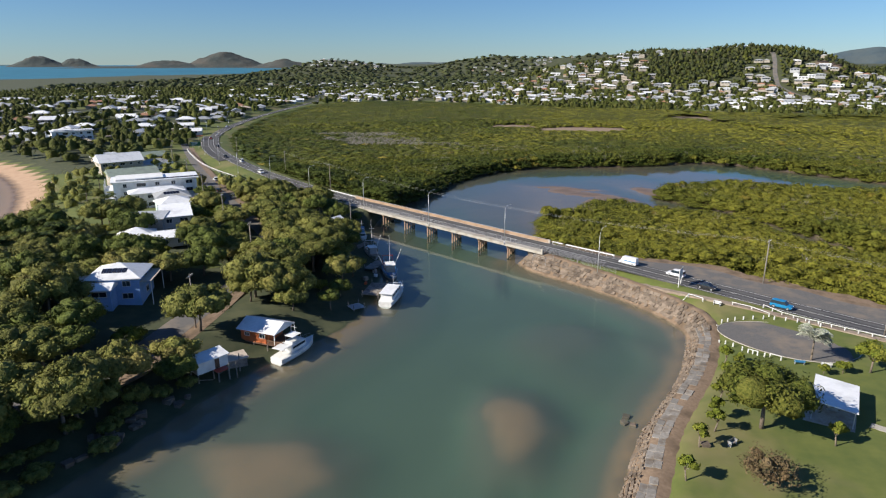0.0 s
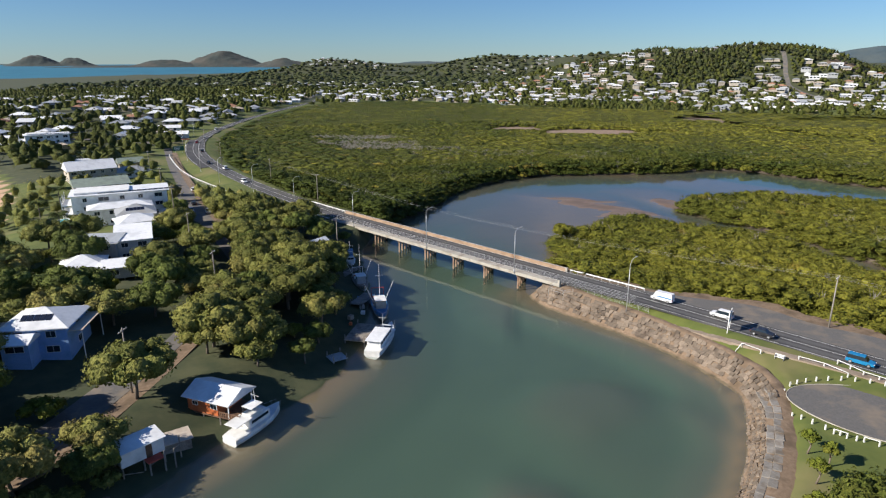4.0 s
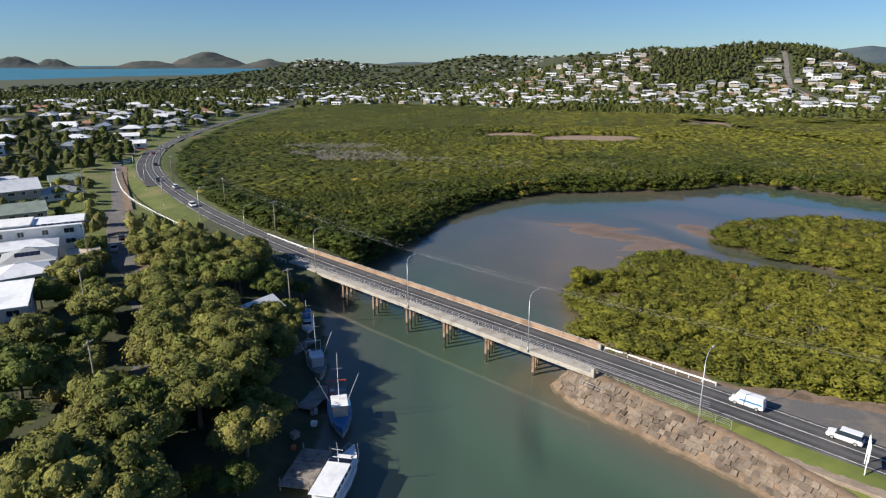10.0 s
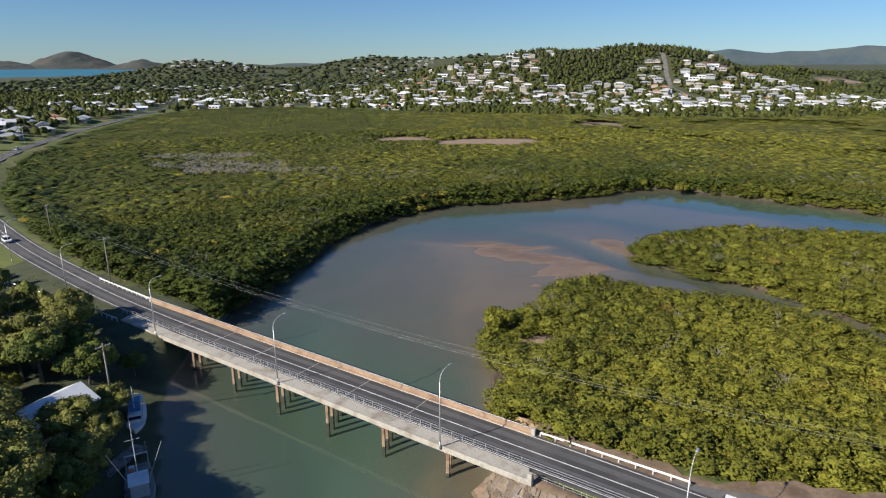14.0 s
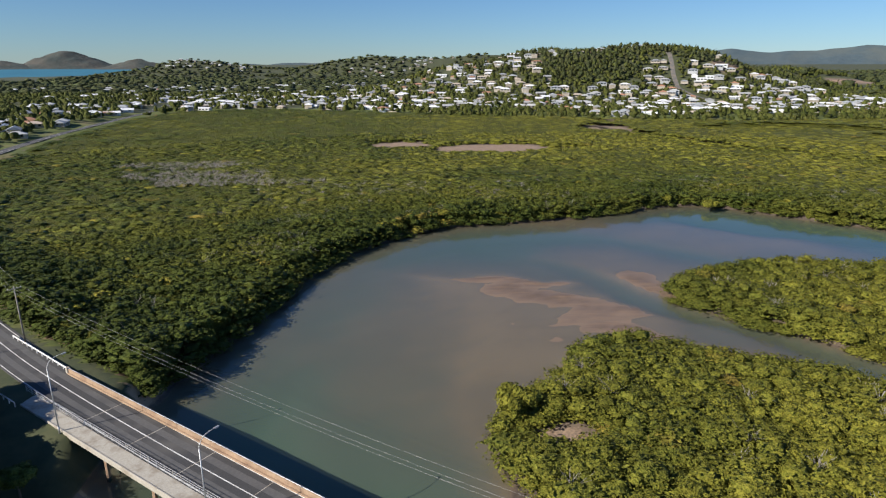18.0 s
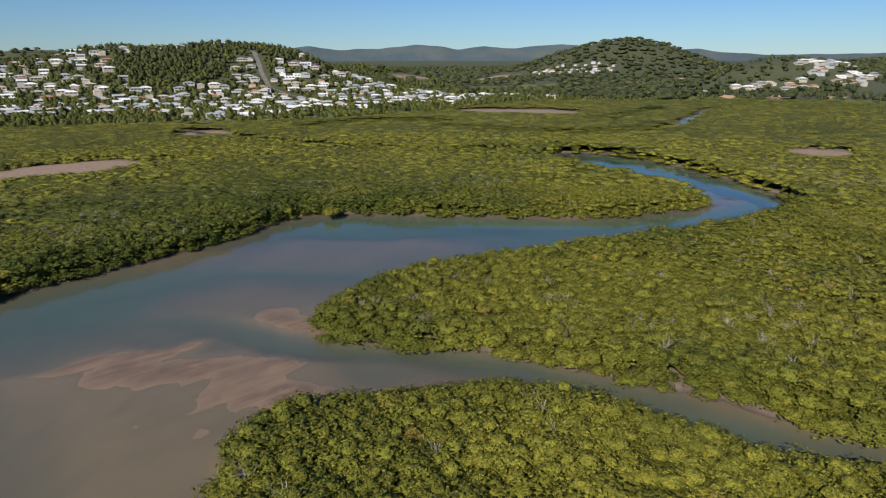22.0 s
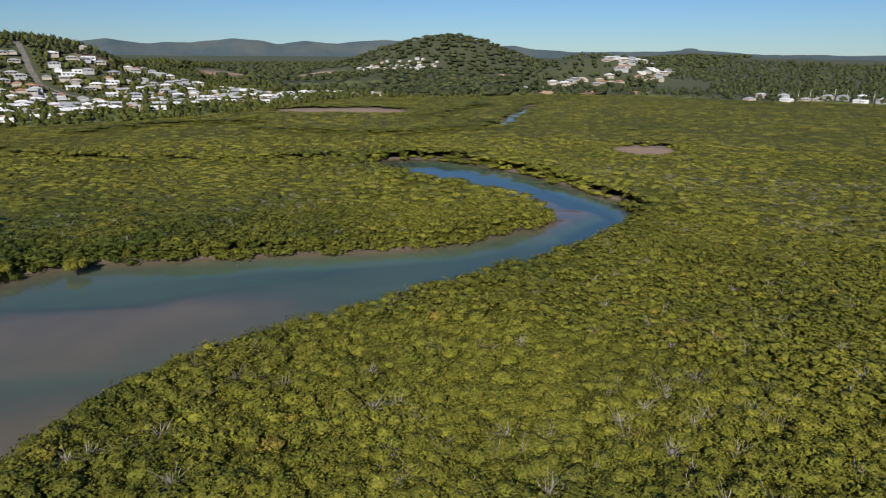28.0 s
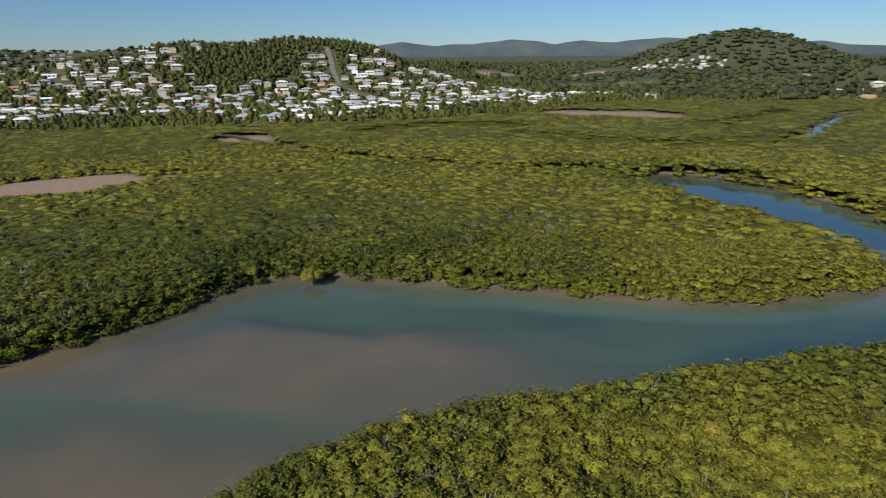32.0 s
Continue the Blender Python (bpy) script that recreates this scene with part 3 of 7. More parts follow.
def land(x, y, detail=True):
    """Height of the ground, and how much of it is sand, grass and leaf litter."""
    d = creek_distance(x, y)
    far, s = to_line(x, y, ROAD)
    marsh = signed(x, y, MARSH)
    bay = signed(x, y, BAY)
    east = (x > 5) & (marsh > 0) & (y < 230)
    mound = fbm(x, y, 60.0, 11)
    up = 0.45 + 0.25 * fbm(x, y, 12.0, 5) + 3.4 * step(0, 45, marsh) * (y > 300) + mound * 3.0 * step(60, 240, marsh) * (y > 300)
    west = 3.6 * step(0.5, 17, d) + 2.7 * step(25, 60, d) * step(-60, 10, bay) * step(280, 180, y)
    up = np.where((marsh > 0) & (y <= 300) & ~east, 0.35 + west, up)
    up = np.where(east, -0.3 + 3.9 * step(3.2, 8.0, d) + 0.5 * step(20, 45, d), up)
    for (px, py), rx, ry, turn, high in PEAKS:
        c, sn = math.cos(radians(turn)), math.sin(radians(turn))
        a, b = ((x - px) * c + (y - py) * sn) / rx, (-(x - px) * sn + (y - py) * c) / ry
        up = up + high * np.exp(-(a * a + b * b)) * (0.86 + 0.28 * fbm(x, y, 90.0, 21))
    up = up * step(-8, 30, bay) + (1 - step(-8, 30, bay)) * (0.5 + bay * 0.06)
    deck = 5.0 - 0.7 * step(-95, -20, x * DIR[0] + y * DIR[1]) * (x > -60)
    over = (d > 1.0) | (far > 30)
    bank = step(15.0, 6.0, far) * over * np.where(east, step(7.0, 12.0, d), step(-1.0, 4.0, d))
    up = up * (1 - bank) + (deck - 0.12) * bank
    bed = -np.clip(0.1 - d * np.where((x > 5) & (y > 60) & (y < 182), 0.24, 0.11 + 0.3 * step(120, 200, x)), 0.1, 2.3 + 1.4 * step(140, 220, x))
    qx, qy = x + 16 * (fbm(x, y, 22.0, 35) - 0.5), y + 16 * (fbm(x, y, 22.0, 37) - 0.5)
    for (px, py), rx, ry, turn, high in SHOALS:
        c, sn = math.cos(radians(turn)), math.sin(radians(turn))
        a, b = ((qx - px) * c + (qy - py) * sn) / rx, (-(qx - px) * sn + (qy - py) * c) / ry
        lift = np.exp(-((a * a + b * b) ** (1.35 if high >= 1 else 1.8))) * high
        bed = bed + ((0.11 if high >= 1 else -0.02 if high > 0.92 else -0.035 if high > 0.87 else -0.13) - bed) * lift
    gully = to_line(x, y, GULLY)[0]
    bed = np.minimum(bed, -0.75 + 0.24 * np.maximum(gully - 2.0 - 2.0 * fbm(x, y, 9.0, 34), 0))
    bed = bed + 0.22 * (fbm(x, y, 14.0, 31) - 0.5) * step(-0.2, -1.0, bed) + 0.16 * (fbm(x * 0.35 + y * 0.5, y * 1.2 - x * 0.8, 4.0, 33) - 0.5)
    z = np.where(d < 0, bed, np.where(d < 0.8, bed + (up - bed) * step(-0.2, 0.8, d), up))
    for line, wide in ((FAR_CREEK, 3.4), (UP_CREEK, 4.2)):
        off = to_line(x, y, line)[0] - wide - 2.0 * (fbm(x, y, 15.0, 8) - 0.5)
        z = np.where(off < 0, np.minimum(z, -0.4), np.where(off < 2.5, np.minimum(z, 0.05), z))
    clear = np.zeros(np.shape(x))
    for (px, py), rx, ry in CLEARINGS:
        clear = np.maximum(clear, step(1.15, 0.85, np.hypot((x - px) / rx, (y - py) / ry) + 0.5 * (fbm(x, y, 16.0, 9) - 0.5)))
    sand = np.maximum(clear * 0.44, (d < 0.3) * step(-0.4, 0.02, bed) * np.maximum(0.28, 0.8 * np.maximum(step(50, 30, np.hypot(x - 30, y - 282)), step(16, 9, np.hypot(x - 72, y - 294))) + 0.3 * (fbm(x, y, 7.0, 39) - 0.5)))
    sand = np.maximum(sand, (d < 0) * (y < 150) * step(-1.1, -0.45, bed))
    sand = np.maximum(sand, (1 - step(6, 16, bay)) * 1.0)
    sand = np.maximum(sand, 0.56 * step(0.2, 0.6, d) * step(11.5, 8.0, d + 3 * fbm(x, y, 8.0, 43)) * east)
    sand = np.maximum(sand, step(13.0, 9.0, far) * step(4.5, 6.0, far) * (marsh < 26) * (~east) * 0.8)
    grass = ((marsh > 0) & (d > 6) & (bay > 6)) * 1.0
    grass = np.where((far < 12) & (far > 5) & (fbm(x, y, 20.0, 41) > 0.46), 1.0, grass) * (d > 4)
    wood = ((marsh > 60) & (y > 300)) * step(0.26, 0.44, fbm(x, y, 50.0, 51)) * (bay > 10)
    wood = np.maximum(wood, step(1500, 2100, np.hypot(x, y)) * (bay > 0) * step(0.30, 0.45, fbm(x, y, 260.0, 53)))
    wood = np.maximum(wood, ((marsh > 2) & (x < -25) & (y < 300) & (d < 70)) * step(0.05, 0.25, fbm(x, y, 16.0, 57)) * 0.95 * (np.hypot((x + 84) / 14, (y - 155) / 5) > 1))
    wood = np.maximum(wood, 0.95 * (marsh > 30) * ((y > 860) | (x > 850)) * (bay > 60))
    for (px, py), rx, ry, bare in FIELDS:
        open_to = step(1.15, 0.85, np.hypot((x - px) / rx, (y - py) / ry) + 0.4 * (fbm(x, y, 40.0, 58) - 0.5))
        wood, grass, sand = wood * (1 - open_to), np.maximum(grass * (1 - open_to), open_to * (bare < 0.3)), np.maximum(sand, open_to * bare)
    bank_cut = step(13, 8, to_line(x, y, RED_BANK)[0])
    wood, grass, sand = wood * (1 - bank_cut), grass * (1 - bank_cut), np.maximum(sand, bank_cut)
    z = np.where(signed(x, y, OPEN_SEA) < 0, -25.0, z)
    return z + curve_of_earth(x, y), sand, grass * (1 - clear), wood * (1 - clear)


def axis(fine_from, fine_to, cell, low, high, grow=1.06):
    out, v, c = [], fine_to, cell
    while v < high:
        c *= grow
        v += c
        out.append(v)
    left, v, c = [], fine_from, cell
    while v > low:
        c *= grow
        v -= c
        left.append(v)
    return np.r_[left[::-1], np.arange(fine_from, fine_to + 0.01, cell), out]


def mesh_of(name, verts, faces, material, smooth=False, corners=None):
    """A mesh from arrays: verts (n, 3) and faces (m, k), all with k corners."""
    verts, faces = np.asarray(verts, np.float32), np.asarray(faces, np.int32)
    me = bpy.data.meshes.new(name)
    k = faces.shape[1]
    me.vertices.add(len(verts))
    me.vertices.foreach_set("co", verts.ravel())
    me.loops.add(faces.size)
    me.loops.foreach_set("vertex_index", faces.ravel())
    me.polygons.add(len(faces))
    me.polygons.foreach_set("loop_start", np.arange(0, faces.size, k, dtype=np.int32))
    me.polygons.foreach_set("use_smooth", np.full(len(faces), smooth))
    me.update(calc_edges=True)
    me.materials.append(material)
    return me


def grid_faces(nx, ny):
    i, j = np.meshgrid(np.arange(nx - 1), np.arange(ny - 1))
    a = (j * nx + i).ravel()
    return np.stack([a, a + 1, a + nx + 1, a + nx], 1)


XS, YS = axis(-110, 330, 2.0, -4900, 4900), axis(30, 460, 2.0, -1500, 4900)
GX, GY = np.meshgrid(XS, YS)
GZ, SAND, GRASS, WOOD = land(GX, GY)
ground_mesh = mesh_of("ground", np.stack([GX, GY, GZ], -1).reshape(-1, 3), grid_faces(len(XS), len(YS)), LAND, True)
cover = ground_mesh.attributes.new("cover", "FLOAT_COLOR", "POINT")
cover.data.foreach_set("color", np.stack([SAND, GRASS, WOOD, np.ones_like(SAND)], -1).astype(np.float32).ravel())
ground = tagged(new("ground", ground_mesh), "tidal flats, lawns, town ground and hills in one sheet", "ground", kind="structure")


def ground_z(x, y):
    """Height of the land sheet at a place (between its grid points)."""
    x, y = np.asarray(x, float), np.asarray(y, float)
    i = np.clip(np.searchsorted(XS, x) - 1, 0, len(XS) - 2)
    j = np.clip(np.searchsorted(YS, y) - 1, 0, len(YS) - 2)
    u, v = (x - XS[i]) / (XS[i + 1] - XS[i]), (y - YS[j]) / (YS[j + 1] - YS[j])
    return (GZ[j, i] * (1 - u) + GZ[j, i + 1] * u) * (1 - v) + (GZ[j + 1, i] * (1 - u) + GZ[j + 1, i + 1] * u) * v


wx, wy = np.meshgrid(np.linspace(-140, 800, 48), np.linspace(-120, 760, 45))
water = tagged(new("water", mesh_of("water", np.stack([wx, wy, 0 * wx], -1).reshape(-1, 3), grid_faces(48, 45), WATER, True)), "murky green tidal creek with brown shoals", "water", kind="structure")
sx, sy = np.meshgrid(np.linspace(-4950, 1200, 60), np.linspace(-1500, 4950, 60))
sea_z = curve_of_earth(sx, sy) - 0.02 - 60 * (step(-1500, 900, sx) * step(3000, 1500, sy))
SEA = surface("sea_water", (0.02, 0.13, 0.20), (0.03, 0.17, 0.25), 60.0, 0.7, 0, 0.05, 0.2, (0.02, 0.12, 0.19), 700.0, 0)
sea = tagged(new("sea", mesh_of("sea", np.stack([sx, sy, sea_z], -1).reshape(-1, 3), grid_faces(60, 60), SEA, True)), "blue green sea behind the town", "sea", kind="structure")

# ---- helpers for things ----
def part(name, bm, material, parent=None, label="", smooth=False):
    """Links a bmesh as one mesh object, under a thing or a part of it."""
    me = bpy.data.meshes.new(name)
    if smooth:
        for f in bm.faces:
            f.smooth = True
    bm.to_mesh(me)
    bm.free()
    me.materials.append(material)
    ob = new(name, me)
    ob.parent = parent
    return tagged(ob, label)


def again(name, me, parent, m=None, label=""):
    """One more object on a mesh that is already there."""
    ob = new(name, me)
    ob.parent = parent
    if m is not None:
        ob.matrix_basis = m
    return tagged(ob, label)


def thing(name, m, label, category, group="", kind=""):
    ob = new(name)
    ob.empty_display_size = 0.3
    ob.matrix_basis = m
    return tagged(ob, label, category, group, kind)


def box(bm, x0, x1, y0, y1, z0, z1, turn=None):
    m = Matrix.Translation(((x0 + x1) / 2, (y0 + y1) / 2, (z0 + z1) / 2)) @ Matrix.Diagonal((x1 - x0, y1 - y0, z1 - z0, 1))
    bmesh.ops.create_cube(bm, size=1, matrix=(turn @ m) if turn else m)
    return bm


def tube(bm, a, b, r0, r1=None, sides=8, caps=True):
    """A tapered round bar from a to b."""
    a, b = Vector(a), Vector(b)
    way = b - a
    m = Matrix.Translation((a + b) / 2) @ way.to_track_quat("Z", "Y").to_matrix().to_4x4()
    bmesh.ops.create_cone(bm, cap_ends=caps, segments=sides, radius1=r0, radius2=r0 if r1 is None else r1, depth=way.length, matrix=m)
    return bm


def rim(bm, width=0.03, segments=1):
    bmesh.ops.bevel(bm, geom=bm.edges[:], offset=width, segments=segments, affect="EDGES", clamp_overlap=True)
    return bm


def solid(bm, verts, faces):
    vs = [bm.verts.new(v) for v in verts]
    for f in faces:
        bm.faces.new([vs[i] for i in f])
    return bm


def heading(way):
    """Degrees by which something built along +x turns to lie along that way."""
    return math.degrees(math.atan2(way[1], way[0]))


# ---- plants ----
def tuft(count, rx, ry, rz, leaf, seed, low=-0.35, lump=0.3):
    """Kite-shaped leaf clumps on an uneven shell: verts (count * 4, 3)."""
    r = np.random.default_rng(seed)
    d = r.normal(size=(count * 3, 3))
    d /= np.linalg.norm(d, axis=1)[:, None]
    d = d[d[:, 2] > low][:count]
    count = len(d)
    bumps = r.normal(size=(13, 3)) + (0, 0, 0.4)
    bumps /= np.linalg.norm(bumps, axis=1)[:, None]
    near = np.max(np.clip(d @ bumps.T, 0, 1), axis=1)
    out = 1 - lump + lump * 1.45 * near ** 14 + r.uniform(-0.16, 0.1, count)
    c = d * out[:, None] * (rx, ry, rz)
    n = d + r.normal(size=(count, 3)) * 0.4 + (0, 0, 0.2)
    n /= np.linalg.norm(n, axis=1)[:, None]
    a = np.cross(n, r.normal(size=(count, 3)))
    a /= np.linalg.norm(a, axis=1)[:, None]
    b = np.cross(n, a)
    s = leaf * r.uniform(0.65, 1.35, count)[:, None]
    v = np.stack([c - a * s * 0.62, c - b * s * 0.36 + n * s * 0.1, c + a * s * 0.62, c + b * s * 0.36 + n * s * 0.1], 1)
    return v.reshape(-1, 3)


def dome(around, up, rx, ry, rz, seed, low=-0.3, lump=0.3, core=0.86):
    """The uneven body of a crown inside its leaves: verts and faces of a smooth lumpy cap."""
    r = np.random.default_rng(seed)
    lat = np.linspace(math.asin(low), math.pi / 2 * 0.97, up + 1)
    lon = np.arange(around) * 2 * math.pi / around
    la, lo = np.meshgrid(lat, lon, indexing="ij")
    d = np.stack([np.cos(la) * np.cos(lo), np.cos(la) * np.sin(lo), np.sin(la)], -1).reshape(-1, 3)
    bumps = r.normal(size=(8, 3)) + (0, 0, 0.5)
    bumps /= np.linalg.norm(bumps, axis=1)[:, None]
    out = core - lump + lump * 1.1 * np.max(np.clip(d @ bumps.T, 0, 1) ** 6, axis=1) + r.uniform(-0.13, 0.07, len(d)) - 0.04
    i, j = np.meshgrid(np.arange(around), np.arange(up))
    a, b = (j * around + i).ravel(), (j * around + (i + 1) % around).ravel()
    return d * out[:, None] * (rx, ry, rz), np.stack([a, b, b + around, a + around], 1)


def quads(count):
    return np.arange(count * 4).reshape(-1, 4)


def crown(around, up, count, rx, ry, rz, leaf, seed, low=-0.3, lump=0.3, core=0.86):
    """A crown's body and the leaf clumps on it, as one set of verts and faces."""
    v, f = dome(around, up, rx, ry, rz, seed, low, lump, core)
    t = tuft(count, rx, ry, rz, leaf, seed, low, lump)
    return np.vstack([v, t]), np.vstack([f, quads(len(t) // 4) + len(v)])


def planted(name, places, sizes, turns, tones, templates, material, smooth=True):
    """All plants of one kind in one mesh: templates turned, sized and set at their places."""
    verts, tone, faces, base = [], [], [], 0
    pick = rng.integers(0, len(templates), len(places))
    for k, (t, f) in enumerate(templates):
        use = pick == k
        n = int(use.sum())
        if not n:
            continue
        c, s = np.cos(turns[use])[:, None], np.sin(turns[use])[:, None]
        x, y, z = t[:, 0][None], t[:, 1][None], t[:, 2][None]
        v = np.stack([(x * c - y * s) * sizes[use, 0:1], (x * s + y * c) * sizes[use, 0:1], z * sizes[use, 1:2] + 0 * c], -1) + places[use][:, None]
        verts.append(v.reshape(-1, 3))
        tone.append(np.repeat(tones[use], len(t)))
        faces.append((f[None] + (base + np.arange(n) * len(t))[:, None, None]).reshape(-1, 4))
        base += n * len(t)
    me = mesh_of(name, np.concatenate(verts), np.concatenate(faces), material, smooth)
    me.attributes.new("tone", "FLOAT", "POINT").data.foreach_set("value", np.concatenate(tone).astype(np.float32))
    return me


def scatter(x0, x1, y0, y1, cell, seed):
    r = np.random.default_rng(seed)
    x, y = np.meshgrid(np.arange(x0, x1, cell), np.arange(y0, y1, cell))
    x, y = x.ravel(), y.ravel()
    return x + r.uniform(-0.5, 0.5, x.shape) * cell, y + r.uniform(-0.5, 0.5, x.shape) * cell


FLIGHT = np.array([(0.0, 145.0), (10.0, 172.0), (80.0, 224.0)])      # the stretch that is seen from nearest


def marsh_cover(x, y):
    """Where mangroves grow, and how far inside their edge a place lies."""
    d = creek_distance(x, y)
    inside = np.minimum(d, -signed(x, y, MARSH) + 1.5 * (fbm(x, y, 8.0, 61) - 0.5))
    for line, wide in ((FAR_CREEK, 5.0), (UP_CREEK, 6.0)):
        inside = np.minimum(inside, to_line(x, y, line)[0] - wide - 3.0 * (fbm(x, y, 15.0, 8) - 0.5))
    for (px, py), rx, ry in CLEARINGS:
        inside = np.minimum(inside, (np.hypot((x - px) / rx, (y - py) / ry) - 1.0 + 0.5 * (fbm(x, y, 16.0, 9) - 0.5)) * min(rx, ry))
    return inside


STANDS = [np.array([(392, 600.0), (424, 530), (455, 497), (498, 476), (545, 482)]), np.array([(560, 560.0), (640, 590), (730, 600)]), np.array([(300, 700.0), (370, 690), (430, 660)])]


def tall_stand(x, y):
    """Belts of taller, darker trees on the flats."""
    return np.max([step(17, 8, to_line(x, y, line)[0] + 8 * (fbm(x, y, 20.0, 73) - 0.5)) for line in STANDS], axis=0)


def canopy(x, y):
    roadside = step(34, 12, to_line(x, y, ROAD)[0]) * step(232, 262, y) * step(430, 380, y)
    flat = step(18, 60, signed(x, y, CREEK)) * step(300, 380, np.hypot(x, y))
    fringe = step(20, 8, to_line(x, y, FAR_CREEK)[0])
    return (3.0 + 3.0 * fbm(x, y, 34.0, 71, 3) + 1.6 * fbm(x, y, 9.0, 75, 2)) * (1 - 0.42 * flat) + 2.2 * roadside + 0.8 * step(260, 160, y) + 1.6 * fringe + 3.2 * tall_stand(x, y)


DEAD_PATCHES = [((-92, 468), 40, 14), ((-70, 445), 38, 8), ((-108, 500), 32, 14)]


def dead_patch(x, y):
    v = np.zeros(np.shape(x))
    for (px, py), rx, ry in DEAD_PATCHES:
        v = np.maximum(v, step(1.2, 0.7, np.hypot((x - px) / rx, (y - py) / ry) + 0.9 * (fbm(x, y, 9.0, 78) - 0.5)))
    return v


MANGROVES = tagged(new("mangrove_canopy"), "dense olive green mangrove canopy on tidal mud", "mangroves", kind="stuff")
TIERS = [("near", -20, 92, 2.7, 120, 0.34, MANGROVE, 7, 4), ("middle", 92, 205, 2.4, 34, 0.5, MANGROVE, 5, 2), ("back", 205, 430, 4.2, 18, 0.9, MANGROVE_FAR, 5, 2), ("far", 430, 1400, 8.2, 9, 2.0, MANGROVE_FAR, 5, 1)]
for tier, (name, near, far_off, cell, count, leaf, material, around, up) in enumerate(TIERS):
    reach = far_off + 20
    x, y = scatter(max(-260, -reach + 20), min(1060, 80 + reach), max(-140, 150 - reach), min(1000, 225 + reach), cell, 100 + tier)
    gap = to_line(x, y, FLIGHT)[0] + 14 * (vnoise(x, y, 12.0, 81) - 0.5)
    keep = (gap >= near) & (gap < far_off)
    x, y = x[keep], y[keep]
    inside = marsh_cover(x, y)
    keep = inside > -0.8
    x, y, inside = x[keep], y[keep], inside[keep]
    barren = dead_patch(x, y)
    keep = (rng.random(len(x)) > barren * 0.55)
    x, y, inside = x[keep], y[keep], inside[keep]
    tall = canopy(x, y) * step(-3.5, 4.0, inside) * rng.uniform(0.86, 1.14, len(x))
    wide = cell * (1.18, 1.3, 1.32, 1.3)[tier] * rng.uniform(0.56, 1.3, len(x)) * (0.8 + 0.4 * vnoise(x, y, 11.0, 91))
    deep = np.minimum(np.maximum(1.1, wide * (0.56, 0.4)[tier]), tall * 0.6) if tier < 2 else np.full(len(x), 1.15 if tier == 2 else 0.9)
    z = np.maximum(ground_z(x, y) + tall - deep, 0.5 * deep + 0.12)
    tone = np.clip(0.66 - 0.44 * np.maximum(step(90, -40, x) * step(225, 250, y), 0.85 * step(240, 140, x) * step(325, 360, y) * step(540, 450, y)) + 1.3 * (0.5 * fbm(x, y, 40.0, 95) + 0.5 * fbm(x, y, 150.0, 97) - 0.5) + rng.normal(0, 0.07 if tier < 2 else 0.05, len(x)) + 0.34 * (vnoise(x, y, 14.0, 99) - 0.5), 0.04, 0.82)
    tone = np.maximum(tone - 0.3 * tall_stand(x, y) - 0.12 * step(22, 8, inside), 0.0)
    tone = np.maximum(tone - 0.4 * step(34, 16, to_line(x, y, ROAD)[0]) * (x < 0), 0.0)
    odd = rng.random(len(x)) < 0.01 + 0.16 * step(0.64, 0.8, fbm(x, y, 22.0, 93))
    tone = np.where(odd, rng.uniform(0.8, 1.0, len(x)), tone)
    places, sizes = np.stack([x, y, z], -1), np.stack([wide, deep], -1)
    if tier < 3:
        edge = inside < 3.2
        low = np.stack([x[edge], y[edge], np.maximum(ground_z(x[edge], y[edge]), 0.1) + deep[edge] * 0.75], -1)
        places, sizes, tone = np.vstack([places, low]), np.vstack([sizes, sizes[edge] * (1.0, 0.85)]), np.r_[tone, tone[edge]]
    shapes = [crown(around, up, count, 1, 1, 1, leaf / (cell * 0.7), 500 + 20 * tier + k, -0.35, 0.3, (0.78, 0.74, 0.84, 0.86)[tier]) for k in range(9)]
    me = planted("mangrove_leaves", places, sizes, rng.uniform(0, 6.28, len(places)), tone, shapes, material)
    ob = new("mangrove_leaves", me)
    ob.parent = MANGROVES
    tagged(ob, kind="stuff")

ux, uy = axis(-60, 190, 3.0, -260, 1060, 1.03), axis(140, 400, 3.0, -140, 1000, 1.03)
UX, UY = np.meshgrid(ux, uy)
under_in = marsh_cover(UX, UY)
under_z = ground_z(UX, UY) - 0.3 + step(0.5, 5.0, under_in) * canopy(UX, UY) * (0.68 + 0.2 * step(120, 260, to_line(UX, UY, FLIGHT)[0])) * (1 - 0.3 * dead_patch(UX, UY))
under_f = grid_faces(len(ux), len(uy))
under_f = under_f[(under_in.ravel()[under_f] > 0.2).all(1)]
ob = new("understorey", mesh_of("understorey", np.stack([UX, UY, under_z], -1).reshape(-1, 3), under_f, UNDER, True))
ob.parent = MANGROVES
tagged(ob, kind="stuff")


def sticks(count, wide, tall, seed):
    """Bare grey branches that fan out from a foot: thin blades, verts (count * 4, 3)."""
    r = np.random.default_rng(seed)
    a = np.c_[r.normal(size=(count, 2)) * 0.12 * wide, r.uniform(0.4, 0.75, count) * tall]
    b = np.c_[r.normal(size=(count, 2)) * 0.85 * wide, r.uniform(0.72, 1.0, count) * tall]
    side = np.cross(b - a, (0, 0, 1.0)) + r.normal(size=(count, 3)) * (0.1, 0.1, 0)
    side *= 0.045 / np.linalg.norm(side, axis=1)[:, None]
    return np.stack([a - side, a + side, b + side * 0.5, b - side * 0.5], 1).reshape(-1, 3), quads(count)


